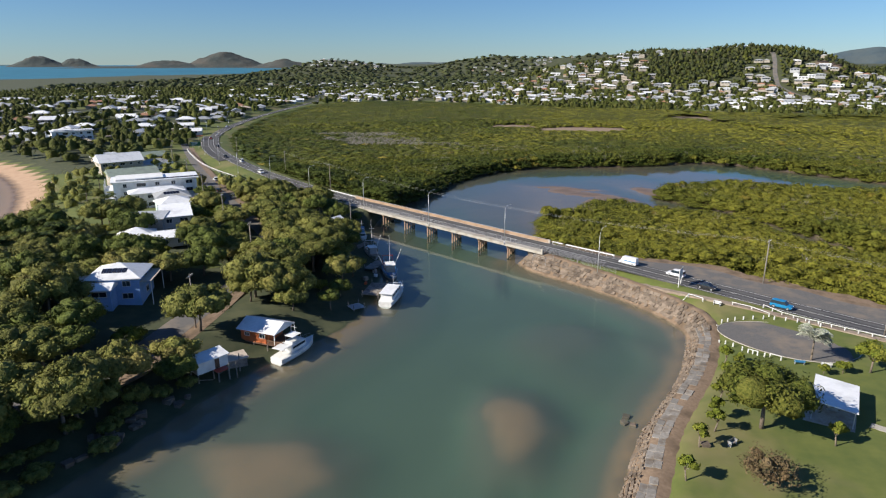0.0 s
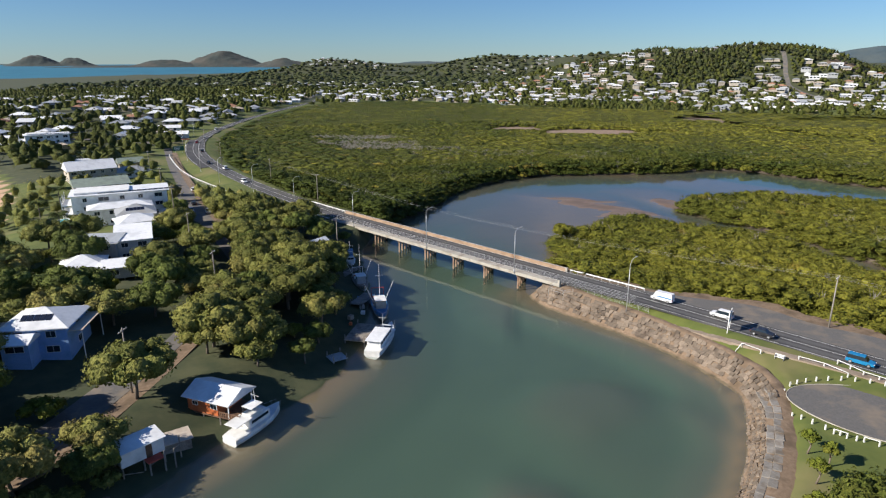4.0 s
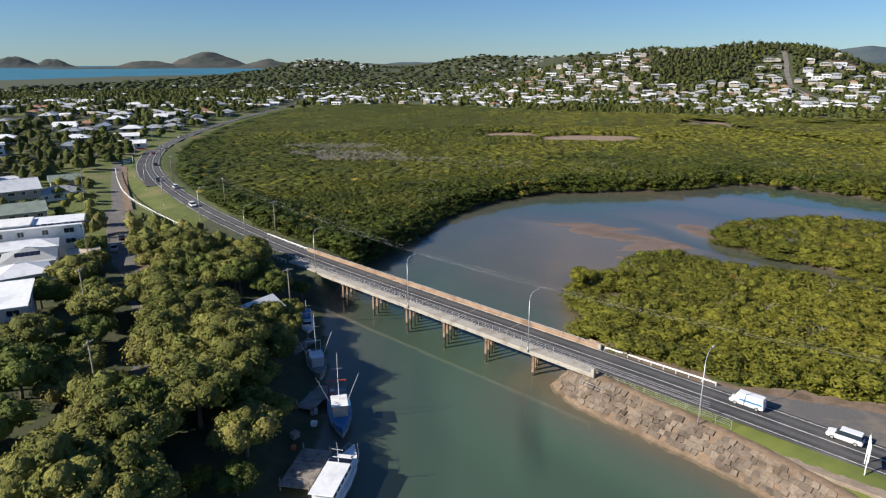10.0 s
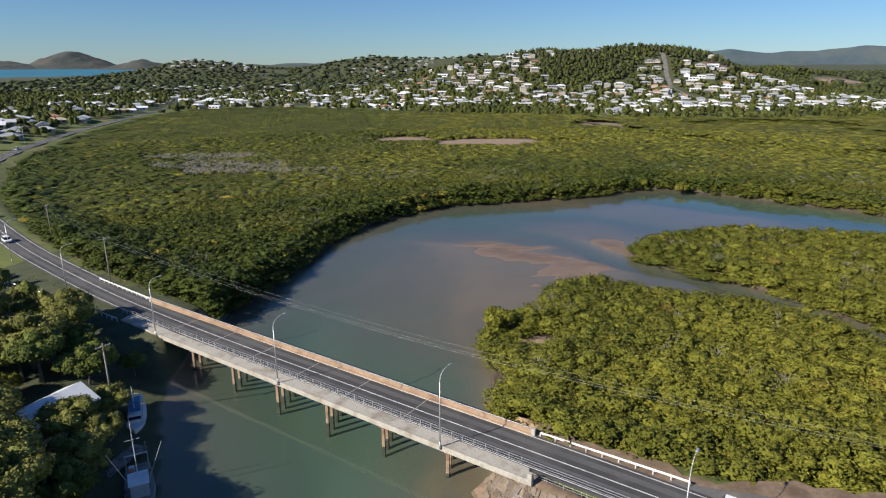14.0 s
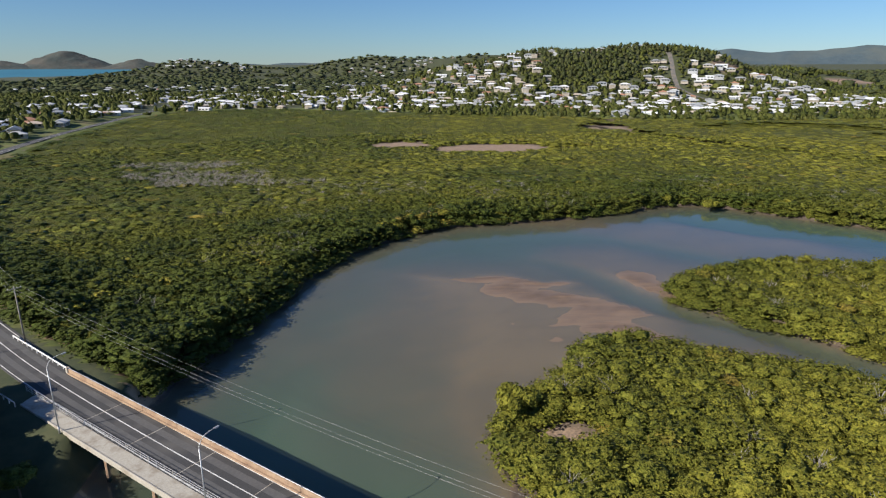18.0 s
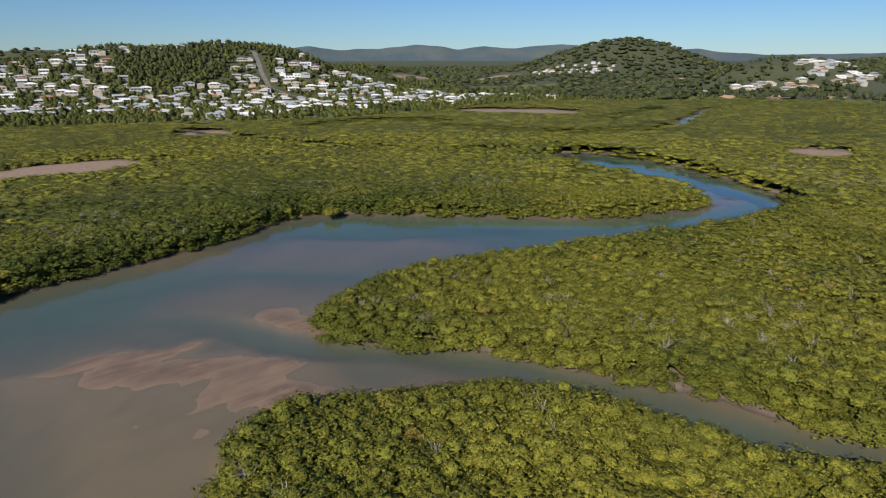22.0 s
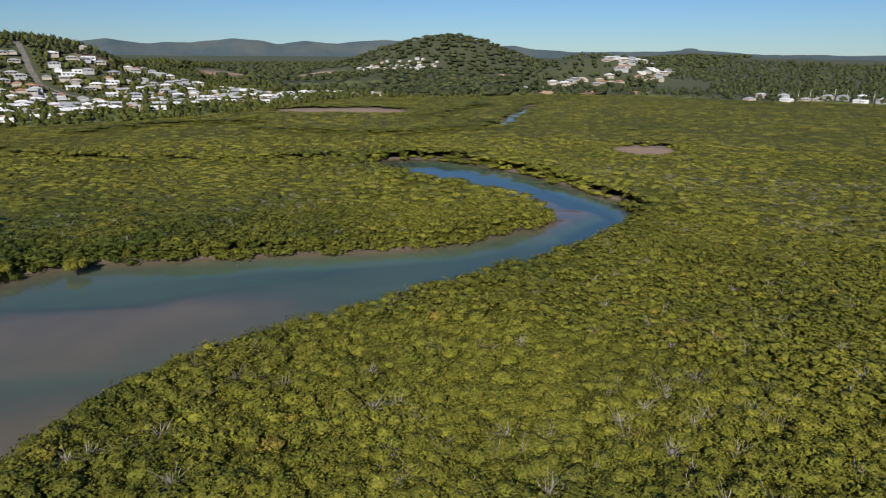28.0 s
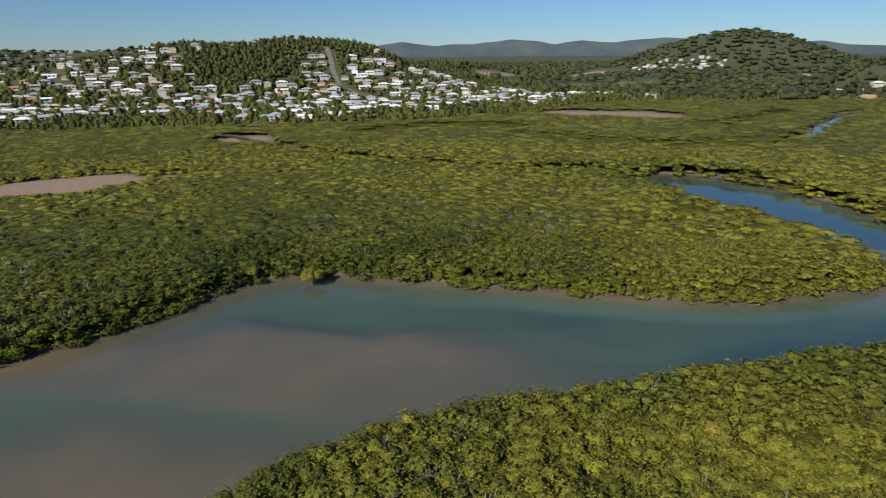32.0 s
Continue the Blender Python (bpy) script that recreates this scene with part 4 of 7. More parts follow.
x, y = scatter(-60, 420, 130, 440, 5.0, 140)
keep = (marsh_cover(x, y) > 4.0) & (rng.random(len(x)) < 0.05 + 0.55 * step(0.5, 0.7, fbm(x, y, 30.0, 145)))
x, y = x[keep], y[keep]
dx, dy = scatter(-150, -20, 425, 530, 3.1, 141)
keep = dead_patch(dx, dy) > 0.35
x, y = np.r_[x, dx[keep]], np.r_[y, dy[keep]]
tall = np.where(y > 422, 3.6, canopy(x, y) + 0.45)
places = np.stack([x, y, ground_z(x, y)], -1)
me = planted("dead_branches", places, np.stack([np.full(len(x), 1.0), tall], -1), rng.uniform(0, 6.28, len(x)), np.zeros(len(x)), [sticks(30, 1.6, 1.0, 600 + k) for k in range(5)], DEAD)
tagged(new("dead_branches", me), "bleached grey dead mangrove branches among the canopy", "dead branches", kind="stuff")


def tree(name, height, spread, lumps, leaf, material, label, category, seed, flat=0.58, count=250, core=0.98, tones=(0.05, 0.6)):
    """One tree: a tapered trunk with limbs, and a crown of several uneven leafy lumps."""
    r = np.random.default_rng(seed)
    top = thing(name, Matrix.Identity(4), label, category)
    bm = bmesh.new()
    fork = Vector((r.uniform(-0.3, 0.3), r.uniform(-0.3, 0.3), height * 0.38))
    tube(bm, (0, 0, -0.3), fork, 0.035 * height, 0.024 * height, 8)
    verts, faces = [], []
    for k in range(lumps):
        a = 2 * math.pi * (k + r.uniform(-0.3, 0.3)) / max(lumps - 1, 1)
        out = 0 if k == lumps - 1 else spread * r.uniform(0.45, 0.7)
        c = Vector((math.cos(a) * out, math.sin(a) * out, height * (r.uniform(0.6, 0.74) if out else 0.82)))
        size = spread * r.uniform(0.36, 0.54)
        tube(bm, fork, c, 0.016 * height, 0.006 * height, 6)
        cv, cf = crown(8, 5, count, size, size, size * flat / 0.75, leaf, seed * 31 + k, -0.6, 0.26, core)
        faces.append(cf + sum(len(q) for q in verts))
        verts.append(cv + np.array(c))
    part("trunk", bm, BARK, top, smooth=True)
    me = mesh_of("crown", np.concatenate(verts), np.concatenate(faces), material, True)
    me.attributes.new("tone", "FLOAT", "POINT").data.foreach_set("value", np.repeat(r.uniform(*tones, lumps), [len(q) for q in verts]).astype(np.float32))
    again("crown", me, top)
    return top


def palm(name, height, fronds, size, material, label, category, seed, droop=0.9, broad=0.16):
    """A palm: a slim ringed trunk and arching fronds made of many leaflets."""
    r = np.random.default_rng(seed)
    top = thing(name, Matrix.Identity(4), label, category)
    bm = bmesh.new()
    lean = Vector((r.uniform(-0.6, 0.6), r.uniform(-0.6, 0.6), 0))
    last = Vector((0, 0, -0.3))
    for k in range(1, 6):
        nxt = Vector((0, 0, height * k / 5)) + lean * (k / 5) ** 2
        tube(bm, last, nxt, 0.2 - 0.012 * k, 0.185 - 0.012 * k, 8)
        last = nxt
    part("trunk", bm, BARK, top, smooth=True)
    verts = []
    for k in range(fronds):
        a, rise = 2.4 * k + r.uniform(-0.2, 0.2), r.uniform(0.05, 1.0)
        ahead = np.array([math.cos(a), math.sin(a), 0])
        across = np.array([-math.sin(a), math.cos(a), 0])
        for s in np.linspace(0.12, 1, 11):
            c = np.array(last) + ahead * size * s * (1 - 0.25 * rise * s) + np.array([0, 0, size * (rise * s - droop * s * s)])
            long = size * broad * 2.2 * math.sin(math.pi * min(0.96, 0.25 + s * 0.72))
            for sign in (-1, 1):
                tip = c + across * sign * long + ahead * long * 0.5 - np.array([0, 0, long * 0.45])
                w = ahead * size * 0.045
                verts += [c - w, c + w, tip + w * 0.4, tip - w * 0.4]
    v = np.array(verts)
    me = mesh_of("fronds", v, quads(len(v) // 4), material)
    me.attributes.new("tone", "FLOAT", "POINT").data.foreach_set("value", r.uniform(0, 0.5, len(v)).astype(np.float32))
    again("fronds", me, top)
    return top

# ---- roads ----
def deck_z(u):
    return 5.0 - 0.7 * float(step(-95, -20, np.float64(u)))


def road_height(p):
    return deck_z(p[0] * DIR[0] + p[1] * DIR[1]) if p[0] > -60 else 5.0


def offset(line, n):
    """A line n metres to the left of another."""
    t = np.gradient(line, axis=0)
    t /= np.hypot(t[:, 0], t[:, 1])[:, None]
    return line + np.stack([-t[:, 1], t[:, 0]], -1) * n


def dense(line, gap=4.0):
    n = max(2, int(length(line) / gap))
    return np.array([along_line(line, s)[0] for s in np.linspace(0, length(line) - 1e-6, n)])


def ribbon(name, line, left, right, lift, thick, material, parent=None, label="", height=road_height, category="", kind=""):
    """A strip along a line from one offset to another, with its own thickness."""
    a, b = offset(line, left), offset(line, right)
    z = np.array([height(p) for p in line]) + lift
    n = len(line)
    rows = [np.c_[a, z], np.c_[b, z], np.c_[b, z - thick], np.c_[a, z - thick]]
    v = np.stack(rows, 1).reshape(-1, 3)
    faces = [(4 * i + k, 4 * i + (k + 1) % 4, 4 * i + 4 + (k + 1) % 4, 4 * i + 4 + k) for i in range(n - 1) for k in range(4)]
    faces += [(3, 2, 1, 0), (4 * n - 4, 4 * n - 3, 4 * n - 2, 4 * n - 1)]
    ob = new(name, mesh_of(name, v, faces, material))
    ob.parent = parent
    return tagged(ob, label, category, kind=kind)


ROAD_D, SIDE_D = dense(ROAD, 3.0), dense(SIDE_ROAD, 3.0)
road = ribbon("road", ROAD_D, -3.9, 3.7, 0.0, 0.35, ASPHALT, None, "two lane dark asphalt road with white lines", category="road", kind="structure")
for n in (-3.3, 3.3):
    ribbon("edge_line", ROAD_D, n - 0.07, n + 0.07, 0.006, 0.004, PAINT, road)
ribbon("centre_line", ROAD_D, -0.08, 0.08, 0.006, 0.004, PAINT, road)
for n in (-1.75, 1.7):
    ribbon("wheel_track", ROAD_D, n - 0.55, n + 0.55, 0.003, 0.002, surface("worn_asphalt", (0.085, 0.083, 0.082), (0.115, 0.11, 0.108), 0.5, 0.8, 0, 0.1, 0.005, (0.07, 0.07, 0.07), 7.0, 0) if n < 0 else bpy.data.materials["worn_asphalt"], road)
west = ROAD_D[ROAD_D[:, 1] > 345]
widened = ribbon("turning_lane", west[:46], 3.6, 8.2, -0.012, 0.3, ASPHALT, None, "extra asphalt lane on the outside of the bend", category="road", kind="structure")
ribbon("edge_line", west[4:40], 7.7, 7.85, -0.004, 0.004, PAINT, widened)


def near_ground(p):
    return float(ground_z(p[0], p[1]))


side = ribbon("side_road", SIDE_D, -3.3, 3.3, 0.06, 0.5, OLD_ASPHALT, None, "narrow weathered side street under trees", category="road", kind="structure", height=near_ground)
ribbon("verge", SIDE_D, -6.4, -3.3, 0.03, 0.4, DIRT, None, "dry dirt verge beside the side street", category="verge", kind="structure", height=near_ground)
lay = [(bridge_at(u, 156.2), bridge_at(u, 157 + 8.5 * float(step(-82, -62, np.float64(u))) + 0.8 * math.sin(u * 0.3))) for u in np.linspace(-84, 60, 50)]
v = [(x, y, float(deck_z(x * DIR[0] + y * DIR[1])) - 0.015) for edges in lay for x, y in edges]
tagged(new("lay_by", mesh_of("lay_by", v, [(2 * i, 2 * i + 2, 2 * i + 3, 2 * i + 1) for i in range(49)], OLD_ASPHALT)), "grey weathered lay-by beside the road", "lay-by", kind="structure")
shoulder = [(bridge_at(u, 156.0), bridge_at(u, 159.6 + 10.5 * float(step(-84, -58, np.float64(u))) + 0.9 * math.sin(u * 0.41) + 0.5 * math.sin(u * 1.3))) for u in np.linspace(-104, 60, 80)]
v = [(*p, float(deck_z(p @ DIR)) - 0.05) for a, b in shoulder for p in (a, b)]
tagged(new("dirt_shoulder", mesh_of("dirt_shoulder", v, [(2 * i, 2 * i + 2, 2 * i + 3, 2 * i + 1) for i in range(79)], DIRT)), "bare brown earth beside the lay-by", "earth", kind="structure")
PARK_PATH = dense(rounded([(13, 180), (30, 165.3), (38, 158.3), (46, 150), (53, 143.5), (62, 137.5), (80, 124.5), (112, 98)], False, 2), 1.5)
ribbon("pavement", PARK_PATH, -0.95, 0.95, 0.2, 0.6, PATH_MAT, None, "brown gravel footpath through the grass", category="footpath", kind="structure", height=near_ground)
TURN_C = np.array([62.5, 122.5])
ring = [(TURN_C[0] + 12.6 * math.cos(a) + 1.0 * math.sin(2 * a), TURN_C[1] + 9.2 * math.sin(a) - 0.18 * 12 * math.cos(a)) for a in np.linspace(0, 2 * math.pi, 48, endpoint=False)]
bm = bmesh.new()
vs = [bm.verts.new((x, y, near_ground((x, y)) * 0 + 3.78)) for x, y in ring]
bm.faces.new(vs)
solid(bm, [(70, 114, 3.775), (73, 124, 3.775), (98, 108, 3.9), (94, 99, 3.9)], [(0, 3, 2, 1)])
part("turning_circle", bm, OLD_ASPHALT, None, "grey asphalt turning circle in the park")
tagged(bpy.data.objects["turning_circle"], "grey asphalt turning circle in the park", "car park", kind="structure")
kerb = bmesh.new()
for (x0, y0), (x1, y1) in zip(ring, ring[1:] + ring[:1]):
    tube(kerb, (x0, y0, 3.79), (x1, y1, 3.79), 0.09, sides=6)
part("kerb", kerb, CONCRETE)
tagged(bpy.data.objects["kerb"], "low concrete kerb round the turning circle", "kerb", kind="structure")

# ---- bridge ----
U0, U1 = -196.0, -101.0
bridge = thing("road_bridge", pose(0, 0, 0), "concrete road bridge on stained piles over the creek", "bridge")
TURN = pose(0, 0, 0, 0, 0, heading(DIR))
SKEW = -0.45      # metres along for each metre across


def slab(name, n0, n1, z0, z1, material, u0=U0, u1=U1, label="", bevel=0.04):
    bm = bmesh.new()
    mid = 150.0
    pts = [(u0 + SKEW * (n0 - mid), n0), (u1 + SKEW * (n0 - mid), n0), (u1 + SKEW * (n1 - mid), n1), (u0 + SKEW * (n1 - mid), n1)]
    solid(bm, [(*p, z0) for p in pts] + [(*p, z1) for p in pts], [(3, 2, 1, 0), (4, 5, 6, 7), (0, 1, 5, 4), (1, 2, 6, 5), (2, 3, 7, 6), (3, 0, 4, 7)])
    rim(bm, bevel)
    bmesh.ops.transform(bm, matrix=TURN, verts=bm.verts)
    return part(name, bm, material, bridge, label)


slab("deck", 148.4, 156.1, 4.35, 4.93, CONCRETE)
slab("walkway", 146.5, 148.85, 4.55, 5.06, CONCRETE, label="pale concrete footway slab")
slab("edge_beam", 146.28, 146.5, 4.3, 5.16, CONCRETE, label="pale edge beam of the footway")
slab("kerb", 155.75, 156.06, 4.9, 5.2, PARAPET)
for k in range(12):
    a, b = U0 + k * (U1 - U0) / 12, U0 + (k + 1) * (U1 - U0) / 12
    slab("parapet_panel", 156.08, 156.34, 4.9, 5.86, PARAPET, a + 0.02, b - 0.02, "ochre stained concrete parapet", 0.03)
slab("parapet_rail", 156.14, 156.28, 5.94, 6.02, STEEL, label="steel rail on the parapet", bevel=0.02)
for u, n in ((U1 + 0.3, 156.2), (U0 - 0.3, 156.2), (U1 + 0.2, 146.6)):
    bm = box(bmesh.new(), -0.3, 0.3, -0.3, 0.3, 4.3, 6.05)
    rim(bm, 0.04)
    bmesh.ops.transform(bm, matrix=Matrix.Translation((*bridge_at(u + SKEW * (n - 150), n), 0)) @ TURN, verts=bm.verts)
    part("end_post", bm, CONCRETE, bridge)
for k in range(7):
    u = -114.2 - k * 11.75
    cap = bmesh.new()
    box(cap, -0.45, 0.45, -4.6, 4.6, 3.75, 4.36)
    rim(cap, 0.05)
    lean = pose(*bridge_at(u, 151.1), 0, 0, 0, heading(DIR) + math.degrees(math.atan(-SKEW)) * 1)
    bmesh.ops.transform(cap, matrix=lean, verts=cap.verts)
    part("pier_cap", cap, RUST_CONCRETE, bridge)
    for n in (-4.1, -2.0, 0.2, 2.3, 4.2):
        pile = bmesh.new()
        box(pile, -0.24, 0.24, n - 0.24, n + 0.24, 0.3, 3.8)
        rim(pile, 0.05)
        bmesh.ops.transform(pile, matrix=lean, verts=pile.verts)
        post = part("pier_post", pile, RUST_CONCRETE, bridge)
        foot = rim(box(bmesh.new(), -0.26, 0.26, n - 0.26, n + 0.26, -3.2, 0.3), 0.05)
        bmesh.ops.transform(foot, matrix=lean, verts=foot.verts)
        part("pile_foot", foot, ALGAE_MURK, post, "dark foot stained by the tide and dimmed as in murky water")
for u in (-157.5, -145.6, -133.8, -122.0, -169.2, -181.0):
    bm = box(bmesh.new(), -0.06, 0.06, 149.2, 155.7, 5.0, 5.009)
    bmesh.ops.transform(bm, matrix=Matrix.Rotation(radians(heading(DIR)), 4, "Z") @ Matrix.Translation((u, 0, 0)), verts=bm.verts)
    part("expansion_joint", bm, CONCRETE, bridge)
rail_post = bmesh.new()
box(rail_post, -0.03, 0.03, -0.03, 0.03, 0, 1.12)
post_ob = None
for k in range(64):
    u = U0 - 2 + k * 1.85
    p = bridge_at(u, 148.98)
    z = max(deck_z(u), 5.0) if u < -100 else near_ground(p)
    m = Matrix.Translation((*p, z)) @ TURN
    if post_ob is None:
        post_ob = part("rail_post", rail_post, STEEL, bridge)
        post_ob.matrix_basis = m
    else:
        again("rail_post", post_ob.data, bridge, m)
for z in (0.35, 0.72, 1.1):
    bm = bmesh.new()
    tube(bm, (*bridge_at(U0 - 2, 148.98), 5.0 + z), (*bridge_at(-101, 148.98), 5.0 + z), 0.03, sides=6)
    tube(bm, (*bridge_at(-101, 148.98), 5.0 + z), (*bridge_at(-80, 148.98), 4.95 + z), 0.03, sides=6)
    part("handrail", bm, STEEL, bridge)


def guardrail(line, height, label):
    """Steel guardrail: a folded beam on posts."""
    top = thing("guardrail", pose(0, 0, 0), label, "guardrail", "guardrails")
    line = dense(np.array(line, float), 2.0)
    z = np.array([height(p) for p in line])
    n = len(line)
    a, b = offset(line, 0.06), offset(line, -0.02)
    prof = [(a, 0.42), (b, 0.50), (a, 0.58), (b, 0.66), (a, 0.74)]
    v = np.stack([np.c_[p, z + h] for p, h in prof], 1).reshape(-1, 3)
    f = [(5 * i + k, 5 * i + 5 + k, 5 * i + 6 + k, 5 * i + 1 + k) for i in range(n - 1) for k in range(4)]
    again("beam", mesh_of("beam", v, f, WHITE), top)
    me = None
    for p, h in zip(line[::1], z[::1]):
        if me is None:
            bm = box(bmesh.new(), -0.06, 0.06, -0.06, 0.06, -0.4, 0.72)
            first = part("post", bm, WHITE, top)
            me = first.data
            first.matrix_basis = pose(*p, h)
        else:
            again("post", me, top, pose(*p, h))
    return top


guardrail(rounded([(-196, 385), (-182, 362), (-152, 318), (-116, 282), (-94, 262), (-72, 247.5), (-58, 236)], False, 2), road_height, "white painted steel guardrail along the bend")
guardrail([bridge_at(U1 - 1.5, 156.3), bridge_at(-82, 156.9)], road_height, "white steel guardrail after the bridge parapet")
guardrail([bridge_at(-223, 157.4), bridge_at(U0 - 3.0, 156.3)], road_height, "white steel guardrail before the bridge parapet")


def street_lamp():
    top = thing("street_lamp", pose(0, 0, 0), "tall grey steel street lamp with a curved arm", "street lamp", "street lamps")
    bm = bmesh.new()
    tube(bm, (0, 0, -0.3), (0, 0, 0.9), 0.13, 0.13, 10)
    tube(bm, (0, 0, 0.9), (0, 0, 10.2), 0.1, 0.065, 10)
    part("pole", bm, STEEL, top, smooth=True)
    bm = bmesh.new()
    last = (0, 0, 10.2)
    for k in range(1, 7):
        a = k / 6 * math.pi / 2 * 0.92
        nxt = (0, 1.7 * (1 - math.cos(a)), 10.2 + 1.5 * math.sin(a))
        tube(bm, last, nxt, 0.05, 0.045, 8)
        last = nxt
    tube(bm, last, (0, last[1] + 0.8, last[2] + 0.06), 0.045, 0.04, 8)
    part("arm", bm, STEEL, top, smooth=True)
    bm = box(bmesh.new(), -0.16, 0.16, last[1] + 0.7, last[1] + 1.4, last[2] - 0.02, last[2] + 0.12)
    rim(bm, 0.05, 2)
    head = part("lantern", bm, STEEL, top)
    bm = box(bmesh.new(), -0.12, 0.12, last[1] + 0.78, last[1] + 1.28, last[2] - 0.05, last[2] - 0.015)
    part("glass", bm, LAMP_GLASS, head)
    return top


lamp = street_lamp()
spots = [(*bridge_at(-80.2, 145.4), heading(NRM) - 90), (*bridge_at(-113, 146.1), heading(NRM) - 90), (*bridge_at(-146, 146.1), heading(NRM) - 90), (*bridge_at(-181, 146.0), heading(NRM) - 90)]
for s in (330, 368, 404, 440, 480, 540, 610, 690):
    p, way = along_line(ROAD_D, s - 40)
    side_n = np.array([-way[1], way[0]])
    q = p + side_n * (6.4 if s < 400 else 9.5)
    spots.append((*q, heading(-side_n) - 90))
for k, (x, y, turn) in enumerate(spots):
    z = 5.02 if -188 < x * DIR[0] + y * DIR[1] < -102 and k < 4 else near_ground((x, y))
    m = pose(x, y, z, 0, 0, turn)
    made = lamp if k == 0 else copy_thing(lamp, m)
    made.matrix_basis = m
    made.scale = (1, 1, 1.28 if k == 0 else 1)


def power_pole(high=11.0, arms=1):
    top = thing("power_pole", pose(0, 0, 0), "weathered timber power pole with crossarm", "power pole", "power poles")
    bm = bmesh.new()
    tube(bm, (0, 0, -0.5), (0, 0, high), 0.17, 0.12, 9)
    part("pole", bm, TIMBER, top, smooth=True)
    for k in range(arms):
        bm = box(bmesh.new(), -0.07, 0.07, -1.25, 1.25, high - 0.6 - k * 1.1, high - 0.46 - k * 1.1)
        arm = part("crossarm", bm, TIMBER, top)
        for y in (-1.1, -0.35, 0.5, 1.1):
            bm = bmesh.new()
            tube(bm, (0, y, high - 0.46 - k * 1.1), (0, y, high - 0.26 - k * 1.1), 0.05, 0.035, 6)
            part("insulator", bm, WHITE, arm)
    return top


pole_a = power_pole(12.0)
pole_west = (-69.0, 260.5)
pole_east = (70.0, 155.8)
pole_a.matrix_basis = pose(*pole_west, near_ground(pole_west), 0, 0, heading(DIR))
copy_thing(pole_a, pose(*pole_east, near_ground(pole_east), 0, 0, heading(DIR)))
more_poles = [(81.5, 124.5), (-104, 305), (-150, 355), (-190, 420), (-112, 232), (-140, 275), (-85, 190), (-64, 160), (-172, 322), (-47, 205), (-60, 118)]
for p in more_poles:
    copy_thing(pole_a, pose(*p, near_ground(p), 0, 0, heading(DIR) + (0 if p[0] > -60 else 40)))


def wire(a, b, sag, r=0.0095):
    cu = bpy.data.curves.new("power_line", "CURVE")
    cu.dimensions, cu.bevel_depth, cu.bevel_resolution = "3D", r, 1
    sp = cu.splines.new("POLY")
    sp.points.add(32)
    for k in range(33):
        t = k / 32
        p = Vector(a).lerp(Vector(b), t)
        sp.points[k].co = (p.x, p.y, p.z - 4 * sag * t * (1 - t), 1)
    cu.materials.append(CABLE)
    return tagged(new("power_line", cu), "thin grey overhead power line", "power line", "power lines")


zw, ze = near_ground(pole_west) + 11.75, near_ground(pole_east) + 11.75
for n in (-1.1, -0.35, 1.1):
    w, e = np.array(pole_west) + NRM * n, np.array(pole_east) + NRM * n
    wire((*w, zw), (*e, ze), 4.2)
    wire((*e, ze), (*(np.array((150, 95)) + NRM * n), ze), 2.0)
    wire((*(np.array((-104, 305)) + NRM * n), near_ground((-104, 305)) + 11.75), (*w, zw), 0.8)

# ---- sea wall of stones ----
WALL = dense(CREEK[[i for i in range(len(CREEK)) if CREEK[i][0] > 5 and 70 < CREEK[i][1] < 182 and CREEK[i][0] < 60]][::-1], 1.0)
stones = []
for k in range(6):
    bm = box(bmesh.new(), -0.5, 0.5, -0.5, 0.5, -0.5, 0.5)
    r = random.Random(70 + k)
    for vert in bm.verts:
        vert.co += Vector([r.uniform(-0.13, 0.13) for _ in range(3)])
    rim(bm, 0.06)
    me = bpy.data.meshes.new("stone")
    bm.to_mesh(me)
    bm.free()
    me.materials.append(STONE)
    stones.append(me)
def bank_at(i):
    p, way = WALL[i], WALL[min(i + 1, len(WALL) - 1)] - WALL[max(i - 1, 0)]
    way = way / np.hypot(*way)
    inland = np.array([way[1], -way[0]])
    if creek_distance(np.array([p[0] + inland[0] * 3]), np.array([p[1] + inland[1] * 3]))[0] < 0:
        inland = -inland
    return p, way, inland


WALL_Z = [(0.2, -0.5), (1.7, 0.35), (3.6, 1.9), (5.4, 3.4), (6.6, 3.7), (8.0, 2.8)]
LOW_Z = [(0.2, -0.5), (1.0, 0.5), (2.0, 1.9), (2.8, 2.85), (5.2, 3.15), (7.4, 2.8)]      # the lower bank beside the lawn


def bank_row(p, k):
    """How far inland a row of the bank lies at a place of the waterline, and how high."""
    low = float(step(134, 122, p[1]))
    tall = 1.0 + 0.3 * float(step(150, 178, p[1]))
    a, b = WALL_Z[k], LOW_Z[k]
    return a[0] * (1 - low) + b[0] * low, (a[1] * tall) * (1 - low) + b[1] * low


bank_v = []
for i in range(len(WALL)):
    p, way, inland = bank_at(i)
    for k in range(6):
        far, z = bank_row(p, k)
        q = p + inland * (far + 0.5 * (float(vnoise(p[0], p[1], 2.3, 5 + k)) - 0.5))
        bank_v.append((*q, z + (0.15 * (float(vnoise(q[0], q[1], 1.4, 9)) - 0.5) if z > 0 else 0)))
me = mesh_of("bank", bank_v, grid_faces(len(WALL_Z), len(WALL)), DIRT, True)
tagged(new("bank", me), "bare sandy earth of the creek bank", "bank", kind="structure")
sea_wall = tagged(new("sea_wall"), "sloping wall of rough brown stones along the bank", "sea wall", kind="structure")
loose_v, loose_f, placed = [], [], 0
rr = random.Random(5)
